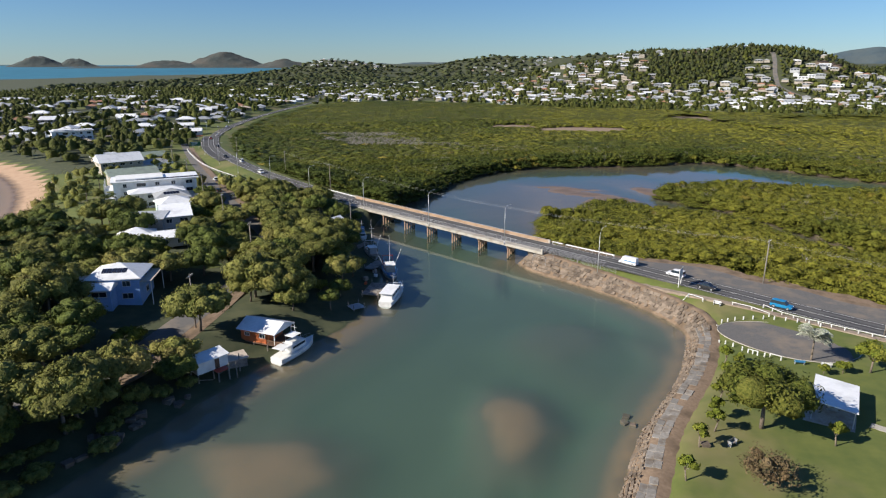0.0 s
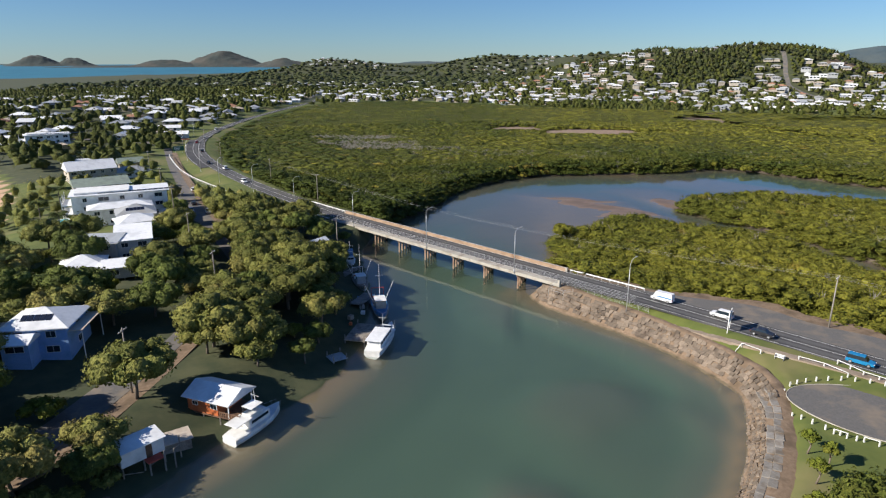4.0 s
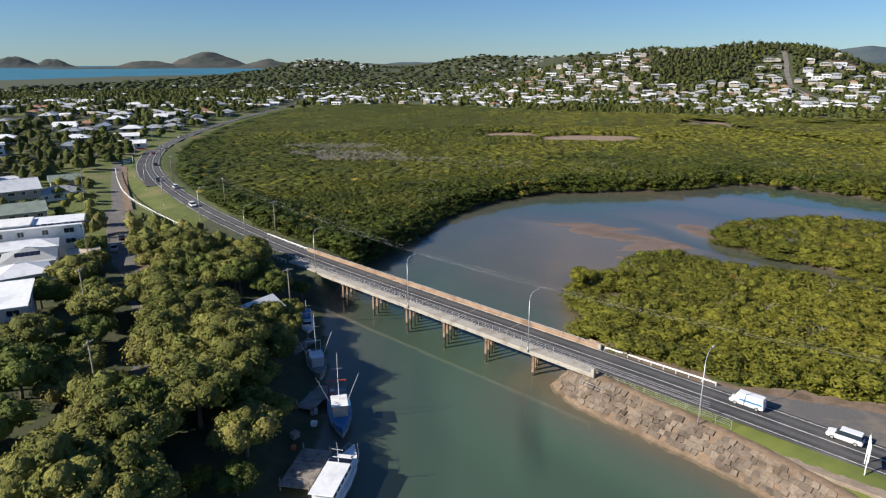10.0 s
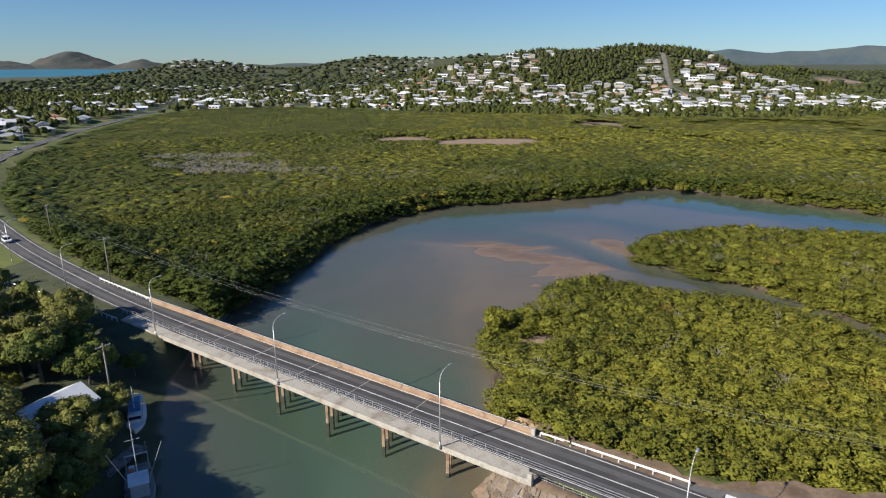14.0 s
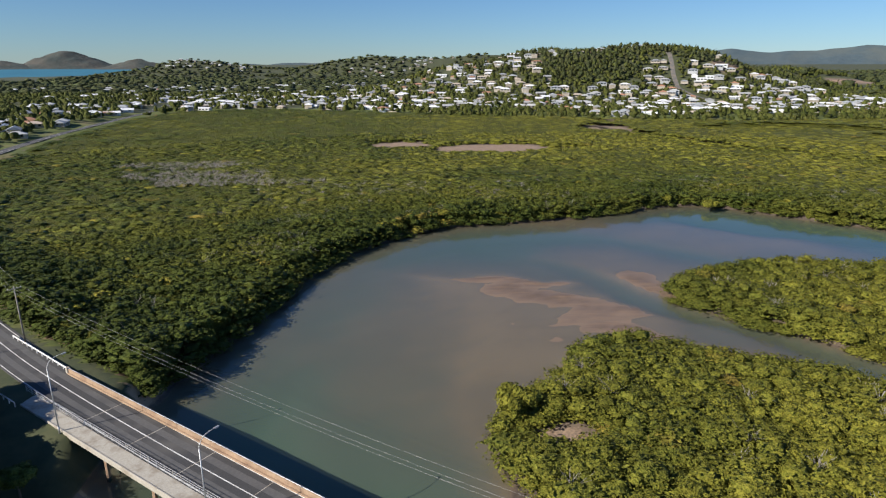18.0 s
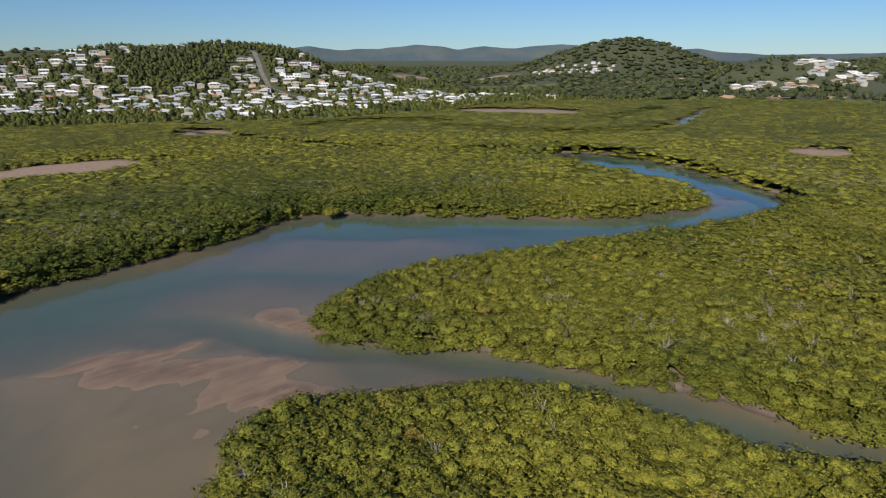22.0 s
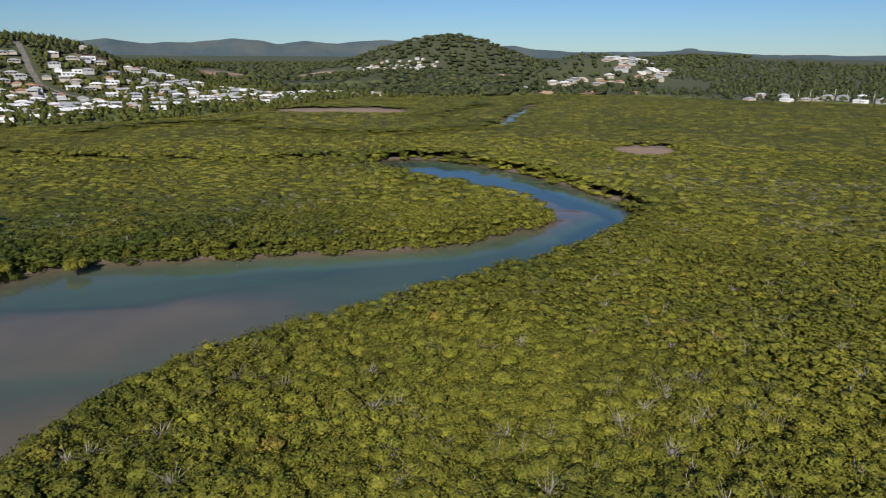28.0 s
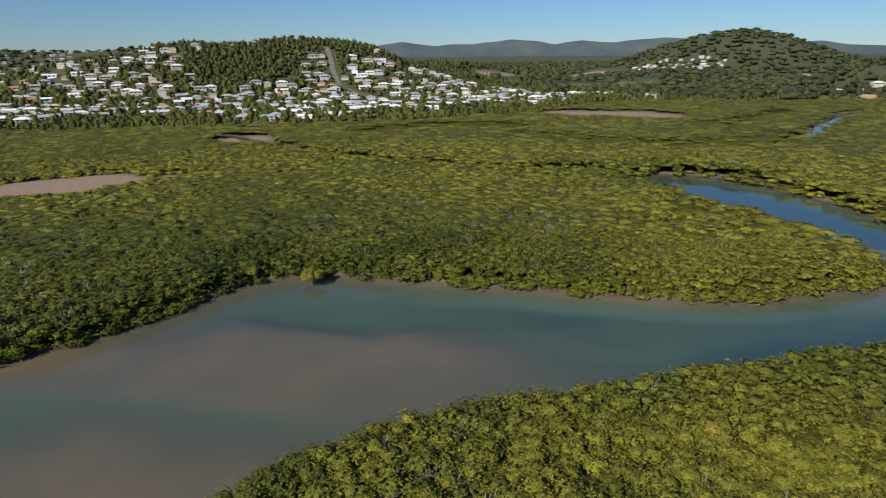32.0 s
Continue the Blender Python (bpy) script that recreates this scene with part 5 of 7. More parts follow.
for i in range(1, len(WALL) - 1):
    p, way, inland = bank_at(i)
    low = p[1] < 128
    profile = [bank_row(p, k) for k in range(6)]
    for row in range(5):
        if rr.random() < (0.16 if row in (0, 4) else 0.03) or low and row == 4:
            continue
        far = (2.05 + row * 0.72 if not low else 0.7 + row * 0.62) + rr.uniform(-0.1, 0.1)
        q = p + inland * far + way * (rr.uniform(-0.1, 0.1) + 0.5 * (row % 2))
        z = float(np.interp(far, [w[0] for w in profile], [w[1] for w in profile])) + rr.uniform(-0.08, 0.05)
        flip = 1 if inland[0] * -way[1] + inland[1] * way[0] > 0 else -1
        size = (rr.uniform(0.94, 1.16), rr.uniform(0.88, 1.02), rr.uniform(0.34, 0.46)) if not low else (rr.uniform(0.5, 1.0), rr.uniform(0.4, 0.8), rr.uniform(0.3, 0.5))
        m = Matrix.Translation((*q, z)) @ Matrix.Rotation(math.atan2(way[1], way[0]) + rr.uniform(-0.07, 0.07) * (6 if low else 1), 4, "Z") @ Matrix.Rotation(flip * radians(rr.uniform(37, 43)), 4, "X") @ Matrix.Diagonal((*size, 1))
        if p[1] > 133 and placed < 300:
            again("stone", rr.choice(stones), sea_wall, m)
            placed += 1
        else:
            me = rr.choice(stones)
            base = len(loose_v)
            loose_v += [tuple(m @ vv.co) for vv in me.vertices]
            loose_f += [tuple(base + j for j in f.vertices) for f in me.polygons]
me = bpy.data.meshes.new("stones")
me.from_pydata(loose_v, [], loose_f)
me.materials.append(STONE)
rest = again("stones", me, sea_wall)
tagged(rest, kind="stuff")

# broken concrete slabs of the old promenade along the lower bank
promenade = tagged(new("promenade"), "cracked grey concrete slabs along the top of the bank", "promenade", kind="structure")
low_rows = [i for i in range(1, len(WALL) - 1) if WALL[i][1] < 131]
for k, i in enumerate(low_rows[::2]):
    p, way, inland = bank_at(i)
    for side_far, wide in ((3.35, 1.1), (4.5, 1.2)):
        if rr.random() < 0.14:
            continue
        q = p + inland * (side_far + rr.uniform(-0.08, 0.08))
        z = float(np.interp(side_far, [bank_row(p, n)[0] for n in range(6)], [bank_row(p, n)[1] for n in range(6)])) + 0.05
        slab_bm = rim(box(bmesh.new(), -rr.uniform(0.85, 1.05), rr.uniform(0.85, 1.05), -wide / 2, wide / 2, -0.3, 0.06), 0.03)
        piece = part("slab", slab_bm, GREY_SLAB, promenade)
        piece.matrix_basis = pose(*q, z, rr.uniform(-3, 3), rr.uniform(-2, 2), heading(way) + rr.uniform(-3, 3))

# ---- houses ----
def window_at(parent, x, y, z, w, h, turn, framed=False):
    bm = box(bmesh.new(), -w / 2, w / 2, -0.04, 0.03, -h / 2, h / 2)
    ob = part("window", bm, GLASS, parent, "dark glass")
    ob.matrix_basis = pose(x, y, z, 0, 0, turn)
    if framed:
        bm = bmesh.new()
        for x0, x1, z0, z1 in ((-w / 2 - 0.09, w / 2 + 0.09, h / 2, h / 2 + 0.09), (-w / 2 - 0.09, w / 2 + 0.09, -h / 2 - 0.09, -h / 2), (-w / 2 - 0.09, -w / 2, -h / 2, h / 2), (w / 2, w / 2 + 0.09, -h / 2, h / 2), (-0.03, 0.03, -h / 2, h / 2)):
            box(bm, x0, x1, -0.07, 0.03, z0, z1)
        part("frame", bm, WHITE, ob)
    return ob


def roof_mesh(w, d, z, rise, eave, kind, thick=0.16):
    """A hipped, gabled or flat skillion roof over a w by d plan, with its eaves and thickness."""
    bm = bmesh.new()
    x, y = w / 2 + eave, d / 2 + eave
    if kind == "skillion":
        pts = [(-x, -y, z), (x, -y, z), (x, y, z + rise), (-x, y, z + rise)]
        solid(bm, pts + [(a, b, c - thick) for a, b, c in pts], [(0, 1, 2, 3), (7, 6, 5, 4), (0, 4, 5, 1), (1, 5, 6, 2), (2, 6, 7, 3), (3, 7, 4, 0)])
        return bm
    r = (x - min(x, y) * (0.95 if kind == "hip" else 0.0)) if x >= y else 0.3
    if kind == "hip":
        top = [(-max(x - y, 0.2), 0, z + rise), (max(x - y, 0.2), 0, z + rise)] if x >= y else [(0, -(y - x), z + rise), (0, y - x, z + rise)]
    else:
        top = [(-x, 0, z + rise), (x, 0, z + rise)]
    low = [(-x, -y, z), (x, -y, z), (x, y, z), (-x, y, z)]
    under = [(a, b, c - thick) for a, b, c in low]
    v = low + top + under
    if kind == "hip" and x < y:
        f = [(0, 1, 4), (1, 2, 5, 4), (2, 3, 5), (3, 0, 4, 5)]
    else:
        f = [(0, 1, 5, 4), (1, 2, 5), (2, 3, 4, 5), (3, 0, 4)]
    f += [(0, 6, 7, 1), (1, 7, 8, 2), (2, 8, 9, 3), (3, 9, 6, 0), (9, 8, 7, 6)]
    return solid(bm, v, f)


def house(label, w, d, storeys, kind, wall, roof, m, seed=0, rise=None, category="house", framed=False, group="", stilts=0.0, name="house", solar=False, veranda=False):
    r = random.Random(seed)
    top = thing(name, m, label, category, group)
    high = stilts + 2.9 * storeys
    bm = box(bmesh.new(), -w / 2, w / 2, -d / 2, d / 2, stilts if stilts else -1.0, high)
    if framed:
        rim(bm, 0.04)
    body = part("wall", bm, wall, top)
    if stilts:
        for x in (-w / 2 + 0.2, 0, w / 2 - 0.2):
            for y in (-d / 2 + 0.2, d / 2 - 0.2):
                part("stump", box(bmesh.new(), x - 0.1, x + 0.1, y - 0.1, y + 0.1, -0.8, stilts + 0.05), CONCRETE, top)
    rise = rise or (min(w, d) * (0.24 if kind == "hip" else 0.28))
    roof_ob = part("roof", roof_mesh(w, d, high + 0.02, rise, 0.6, kind), roof, top)
    if framed:
        for y0, y1 in ((-d / 2 - 0.74, -d / 2 - 0.61), (d / 2 + 0.61, d / 2 + 0.74)):
            part("gutter", box(bmesh.new(), -w / 2 - 0.72, w / 2 + 0.72, y0, y1, high - 0.12, high + 0.06), WHITE, roof_ob)
        if kind != "skillion":
            n = int(w / 0.8)
            bm = bmesh.new()
            span = (w / 2 - d / 2) if kind == "hip" else w / 2
            tube(bm, (-max(span, 0.2), 0, high + rise + 0.03), (max(span, 0.2), 0, high + rise + 0.03), 0.09, sides=6)
            part("ridge_cap", bm, roof, roof_ob)
    for s in range(storeys):
        z = stilts + 2.9 * s + 1.6
        n = max(2, int(w / (4.0 if framed else 5.5)))
        for k in range(n):
            x = -w / 2 + w * (k + 0.5) / n
            ww = r.choice((1.2, 1.6, 2.2)) * (1 if framed else 1.5)
            window_at(top, x, -d / 2, z, ww, 1.2 if framed else 1.7, 0, framed)
            if framed:
                window_at(top, x, d / 2, z, ww, 1.2, 180, framed)
        window_at(top, -w / 2, 0, z, 1.6, 1.2, -90, framed)
        window_at(top, w / 2, 0, z, 1.6, 1.2, 90, framed)
    if solar:
        slope = math.degrees(math.atan2(rise, d / 2 + 0.6))
        for k in range(5):
            p = part("solar_panel", box(bmesh.new(), -0.5, 0.5, -0.82, 0.82, 0, 0.05), SOLAR, roof_ob, "black solar panel")
            p.matrix_basis = pose(-2.3 + k * 1.08, -d * 0.27, high + rise * 0.5 + 0.06, slope, 0, 0)
    if veranda:
        deck = part("veranda", box(bmesh.new(), -w / 2, w / 2, -d / 2 - 2.4, -d / 2 - 0.01, high - 2.95, high - 2.75), TIMBER, top)
        for k in range(5):
            x = -w / 2 + 0.1 + k * (w - 0.2) / 4
            part("veranda_post", box(bmesh.new(), x - 0.06, x + 0.06, -d / 2 - 2.35, -d / 2 - 2.23, -0.5, high), WHITE, deck)
        part("balustrade", box(bmesh.new(), -w / 2, w / 2, -d / 2 - 2.36, -d / 2 - 2.3, high - 1.85, high - 1.75), WHITE, deck)
        part("veranda_roof", box(bmesh.new(), -w / 2 - 0.3, w / 2 + 0.3, -d / 2 - 2.7, -d / 2 - 0.62, high - 0.02, high + 0.06), roof, deck)
    return top


KINDS = [("pale metal roofed low house in the town", 14, 9, 1, "hip", CREAM, ROOF_LIGHT), ("grey white two storey house with a pale hipped roof", 13, 10, 2, "hip", GREY_WALL, ROOF_LIGHT),
         ("low house with a pale gabled roof", 16, 8, 1, "gable", WHITE, ROOF_WHITE), ("cream brick house with a terracotta tiled roof", 15, 10, 1, "hip", CREAM, ROOF_TILE),
         ("house with a grey metal roof", 14, 10, 1, "hip", CREAM, ROOF_GREY), ("two storey cream house with a pale roof", 11, 9, 2, "gable", CREAM, ROOF_LIGHT),
         ("house with a tan metal roof", 14, 9, 1, "hip", CREAM, ROOF_TAN), ("tall cream modern house with a flat roof", 11, 9, 2, "skillion", CREAM, ROOF_WHITE),
         ("two storey grey walled house with a grey roof", 14, 9, 2, "hip", GREY_WALL, ROOF_GREY), ("two storey tan house with a white hipped roof", 15, 10, 2, "hip", CREAM, ROOF_WHITE)]
WEIGHTS = [4, 1.6, 4, 2, 2.6, 2.6, 2.6, 1.2, 2.6, 3.5]
lots = []
lot_r = random.Random(11)


def town_lots(x0, x1, y0, y1, cell, chance, turn, want):
    x, y = scatter(x0, x1, y0, y1, cell, int(x0 * 7 + y0) & 1023)
    r = np.random.default_rng(int(abs(x0) + y0))
    ok = (signed(x, y, MARSH) > 16) & (signed(x, y, BAY) > 30) & (to_line(x, y, ROAD)[0] > 16) & (to_line(x, y, SIDE_ROAD)[0] > 14) & (r.random(len(x)) < chance) & want(x, y)
    for px, py in zip(x[ok], y[ok]):
        lots.append((px, py, turn + lot_r.choice((0, 0, 90)) + lot_r.uniform(-6, 6)))


GRAIN = lambda x, y: fbm(x, y, 85.0, 201)
HILL_WOODS = [rounded([(228, 1128), (303, 1112), (372, 1096), (391, 1074), (364, 1064), (374, 1048), (346, 1027), (291, 1029), (236, 1044), (224, 1083)], True, 1),
              rounded([(415, 1092), (466, 1071), (503, 1056), (580, 1060), (560, 1034), (481, 1040), (429, 1068)], True, 1)]
wild = lambda x, y: within(x, y, HILL_WOODS[0]) | within(x, y, HILL_WOODS[1])
HILL_ROAD = np.array([(430, 1085.0), (425, 1058), (417, 1031), (413, 1006), (419, 990), (439, 950)])
town_lots(-760, -215, 410, 900, 23, 0.8, 20, lambda x, y: (GRAIN(x, y) < 0.6) & (x < -215 - (y - 400) * 0.12))
town_lots(-900, -280, 900, 1700, 28, 0.55, 15, lambda x, y: GRAIN(x, y) < 0.56)
town_lots(-300, 60, 840, 1240, 20, 0.75, -10, lambda x, y: GRAIN(x, y) < 0.6)
town_lots(-300, 300, 1240, 1900, 30, 0.5, 5, lambda x, y: GRAIN(x, y) < 0.55)
town_lots(60, 232, 900, 1190, 17, 0.8, -8, lambda x, y: y < 1175)
town_lots(232, 395, 815, 1030, 18, 0.78, -15, lambda x, y: ~wild(x, y))
town_lots(385, 690, 830, 1075, 17.5, 0.95, -22, lambda x, y: (y < 1062 - np.maximum(x - 500, 0) * 0.45) & ~wild(x, y) & (to_line(x, y, HILL_ROAD)[0] > 9))
town_lots(238, 410, 1122, 1140, 17, 0.8, -8, lambda x, y: x > 0)
town_lots(660, 830, 790, 950, 22, 0.4, -22, lambda x, y: GRAIN(x, y) < 0.6)
town_lots(1045, 1225, 585, 705, 17, 0.75, -32, lambda x, y: np.abs((x - 1050) * 0.54 + (y - 690) * 0.84) < 20)
town_lots(1255, 1400, 540, 640, 19, 0.7, -20, lambda x, y: x > 0)
town_lots(1290, 1470, 1140, 1290, 24, 0.6, 10, lambda x, y: x > 0)
town_lots(1850, 1960, 1280, 1340, 30, 0.4, 0, lambda x, y: x > 0)
town_lots(1035, 1130, 150, 380, 24, 0.45, 60, lambda x, y: x > 0)
town_lots(-760, -480, 2560, 2720, 30, 0.6, 0, lambda x, y: x < 0)
town_lots(-100, 300, 2380, 2560, 38, 0.45, 0, lambda x, y: y > 0)
lots.sort(key=lambda p: math.hypot(p[0], p[1] - 150))
prototypes = {}
house_v, house_f, house_m = [], [], []
for k, (x, y, turn) in enumerate(lots):
    kind = lot_r.choices(range(len(KINDS)), WEIGHTS)[0]
    z = near_ground((x, y))
    m = pose(x, y, z + 0.3, 0, 0, turn)
    m = m @ Matrix.Diagonal((0.95, 0.95, 0.78, 1) if y > 800 else (1, 1, 0.9, 1))
    if k < 300:
        if kind not in prototypes:
            prototypes[kind] = house(*KINDS[kind], m, kind, group="houses of the town")
        else:
            copy_thing(prototypes[kind], m.normalized()).scale = m.to_scale()
    else:
        _, w, d, storeys, shape, _, roof_mat = KINDS[kind]
        high = 2.9 * storeys
        walls = box(bmesh.new(), -w / 2, w / 2, -d / 2, d / 2, -2, high)
        for wx in (-w * 0.3, 0, w * 0.3):
            box(walls, wx - 1.5, wx + 1.5, -d / 2 - 0.06, -d / 2 + 0.1, high - 2.3, high - 0.6)
        for bm, slot in ((walls, 0 if kind in (0, 3, 4, 5, 6, 7, 9) else 8 if kind in (1, 8) else 1), (roof_mesh(w, d, high, min(w, d) * 0.24, 0.6, shape), {ROOF_LIGHT: 7, ROOF_WHITE: 2, ROOF_TILE: 3, ROOF_GREY: 4, ROOF_TAN: 5}[roof_mat])):
            base = len(house_v)
            bm.verts.index_update()
            house_v += [tuple(m @ v.co) for v in bm.verts]
            for n, f in enumerate(bm.faces):
                house_f.append(tuple(base + v.index for v in f.verts))
                house_m.append(6 if slot in (0, 1, 8) and n >= 6 else slot)
            bm.free()
me = bpy.data.meshes.new("far_houses")
me.from_pydata(house_v, [], house_f)
for mat_ in (CREAM, WHITE, ROOF_WHITE, ROOF_TILE, ROOF_GREY, ROOF_TAN, GLASS, ROOF_LIGHT, GREY_WALL):
    me.materials.append(mat_)
me.polygons.foreach_set("material_index", house_m)
tagged(new("far_houses", me), "white roofed houses spread over the far town and hill", "houses", kind="stuff")

# ---- woods of the town and the hills ----
lot_xy = np.array([(p[0], p[1]) for p in lots])


def clear_of_lots(x, y, gap):
    ok = np.ones(len(x), bool)
    for c in range(0, len(x), 2000):
        dx = x[c:c + 2000, None] - lot_xy[None, :, 0]
        dy = y[c:c + 2000, None] - lot_xy[None, :, 1]
        ok[c:c + 2000] = (dx * dx + dy * dy).min(1) > gap * gap
    return ok


def woods(name, x, y, wide, tall, count, leaf, material, label, seed):
    z = ground_z(x, y)
    r = np.random.default_rng(seed)
    w = wide * r.uniform(0.65, 1.3, len(x))
    h = tall * r.uniform(0.7, 1.3, len(x))
    places = np.stack([x, y, z + h * 0.45], -1)
    shapes = [crown(6, 2, count // 2 + 1, 1, 1, 1, leaf * 0.7 / wide, seed + k, -0.6, 0.4) for k in range(8)]
    me = planted(name, places, np.stack([w, h * 0.55], -1), r.uniform(0, 6.28, len(x)), np.clip(r.normal(0.35, 0.25, len(x)), 0, 0.95), shapes, material)
    return tagged(new(name, me), label, "trees", kind="stuff")


in_field = lambda x, y: np.min([np.hypot((x - px) / rx, (y - py) / ry) for (px, py), rx, ry, _ in FIELDS], axis=0) < 1.1
x, y = scatter(-900, 820, 330, 1300, 10.0, 301)
ok = (signed(x, y, MARSH) > 3) & (signed(x, y, BAY) > 14) & (to_line(x, y, ROAD)[0] > 13) & (to_line(x, y, SIDE_ROAD)[0] > 8) & (fbm(x, y, 60.0, 303) > 0.30 - 0.1 * (x > 200) * (x < 340) * (y > 1000)) & (rng.random(len(x)) < 0.9)
ok &= ~((x > -208) & (y < 355)) & ~in_field(x, y) & (to_line(x, y, HILL_ROAD)[0] > 8)
x, y = x[ok], y[ok]
ok = clear_of_lots(x, y, 7.2)
woods("town_trees", x[ok], y[ok], 5.6, 8.6, 14, 2.2, TOWN_TREE, "dark green trees between the houses of the town", 310)
x, y = scatter(40, 720, 820, 1090, 6.8, 315)
ok = (signed(x, y, MARSH) > 6) & ~in_field(x, y) & (to_line(x, y, HILL_ROAD)[0] > 7) & (fbm(x, y, 45.0, 316) > 0.36)
x, y = x[ok], y[ok]
ok = clear_of_lots(x, y, 6.6)
woods("garden_trees", x[ok], y[ok], 3.4, 6.0, 10, 1.9, TOWN_TREE, "dark green garden trees between the houses on the hill", 325)
x, y = scatter(130, 700, 985, 1300, 6.4, 305)
ok = wild(x, y) | ((ground_z(x, y) > 24) & (y > 1085)) | ((x > 560) & (y > 1030))
x, y = x[ok], y[ok]
ok = clear_of_lots(x, y, 8.0)
woods("hill_trees", x[ok], y[ok], 4.6, 9.0, 20, 1.9, HILL_WOOD, "dense dark woodland on the hill top", 330)
x, y = scatter(-1000, 2600, 560, 3000, 27.0, 307)
ok = (signed(x, y, MARSH) > 6) & (signed(x, y, BAY) > 30) & ((y > 1290) | (x > 700)) & (fbm(x, y, 210.0, 309) > 0.3) & (np.hypot(x, y) < 3200) & ~in_field(x, y) & (to_line(x, y, RED_BANK)[0] > 18)
x, y = x[ok], y[ok]
ok = clear_of_lots(x, y, 12.0)
woods("far_woods", x[ok], y[ok], 17.0, 10.5, 14, 5.0, HILL_WOOD, "dark eucalypt woodland on the far slopes", 350)
x, y = scatter(800, 2000, -300, 760, 19.0, 311)
ok = (signed(x, y, MARSH) > 4) & (fbm(x, y, 120.0, 312) > 0.36)
x, y = x[ok], y[ok]
ok = clear_of_lots(x, y, 12.0)
woods("edge_woods", x[ok], y[ok], 8.0, 10.0, 14, 4.2, HILL_WOOD, "dark woodland beyond the mangrove flats", 370)
ex, ey = scatter(-20, 900, 640, 860, 8.0, 313)
gap = signed(ex, ey, MARSH)
ok = (gap > -10) & (gap < 16) & (fbm(ex, ey, 50.0, 314) > 0.45)
woods("fringe_trees", ex[ok], ey[ok], 4.0, 7.5, 24, 1.8, TOWN_TREE, "grey green trees along the edge of the flats", 390)


def light_pole(m):
    top = thing("light_pole", m, "tall pale floodlight pole beyond the mangrove flats", "light pole", "floodlight poles")
    bm = bmesh.new()
    tube(bm, (0, 0, -0.5), (0, 0, 15), 0.28, 0.18, 8)
    part("pole", bm, STEEL, top, smooth=True)
    part("lamp_head", rim(box(bmesh.new(), -0.9, 0.9, -0.3, 0.3, 14.6, 15.4), 0.08), STEEL, top)
    return top


first_pole = None
for k, (px, py) in enumerate(((1030, 300), (1036, 281), (1045, 268), (1034, 252), (1052, 240), (1060, 226), (1046, 210), (1058, 196))):
    m = pose(px, py, float(ground_z(px, py)), 0, 0, 30 * k)
    if first_pole is None:
        first_pole = light_pole(m)
    else:
        copy_thing(first_pole, m)


# ---- distance ----
def island(name, az, far, wide, high, label, material=ISLAND, seed=0, long=1.0):
    """A headland or island far out: an uneven mound."""
    cx, cy = far * math.sin(radians(az)), far * math.cos(radians(az))
    n = 54
    a = np.linspace(-1.3, 1.3, n)
    u, v = np.meshgrid(a, a)
    h = np.exp(-((np.abs(u) ** 2.4 + np.abs(v) ** 2.2) * 2.2)) * (0.55 + 0.9 * fbm(u * 100 + seed * 37, v * 100, 46.0, seed, 5)) - 0.06
    c, s = math.cos(radians(-az)), math.sin(radians(-az))
    px, py = u * wide, v * wide * long
    x, y = cx + px * c - py * s, cy + px * s + py * c
    z = curve_of_earth(x, y) - 2 + h * high
    me = mesh_of(name, np.stack([x, y, z], -1).reshape(-1, 3), grid_faces(n, n), material, True)
    return tagged(new(name, me), label, "island", kind="structure")


island("island_1", -37.0, 4350, 160, 60, "steep dark island out at sea", seed=1)
island("island_2", -34.6, 4350, 120, 46, "low dark island out at sea", seed=2)
island("island_3", -28.2, 4000, 220, 44, "long dark headland behind the bay", seed=3, long=0.6)
island("island_4", -23.6, 4050, 270, 80, "bare brown headland behind the bay", seed=4, long=0.6)
island("island_6", -31.5, 3950, 420, 12, "low sandy spit before the islands", seed=6, long=0.25)
island("island_5", -18.8, 3900, 220, 46, "wooded headland behind the bay", seed=5, long=0.6)


def range_mesh(points, far, base):
    az = np.linspace(points[0][0], points[-1][0], 520)
    el = np.interp(az, [p[0] for p in points], [p[1] for p in points])
    k = np.arange(len(az)) * 1.0
    el = el + 0.3 * (fbm(k, 0 * k, 20.0, 401, 4) - 0.5) + 0.12 * (fbm(k, 0 * k, 5.0, 407, 2) - 0.5) + 0.35 * (fbm(k, 0 * k, 13.0, 405, 3) - 0.5) * (el > 0.55)
    x, y = far * np.sin(np.radians(az)), far * np.cos(np.radians(az))
    top = 58 + far * np.tan(np.radians(el))
    rows = []
    for f in np.linspace(0, 1, 9):
        back = 1 - 0.09 * (1 - f)
        rough = 26 * (fbm(k, np.full(len(k), f * 40), 7.0, 409, 3) - 0.5) * math.sin(math.pi * f)
        rows.append(np.stack([x * back, y * back, base + (top - base) * f**1.3 + rough], -1))
    return np.stack(rows).reshape(-1, 3), grid_faces(len(az), 9)


# Distance haze is painted here: the hills' base colour is turned blue grey.
HAZY = surface("hazed_hills", (0.045, 0.072, 0.088), (0.062, 0.09, 0.105), 40.0, 1.0, 0, 0.6, 10.0, (0.08, 0.1, 0.1), 300.0, 0)
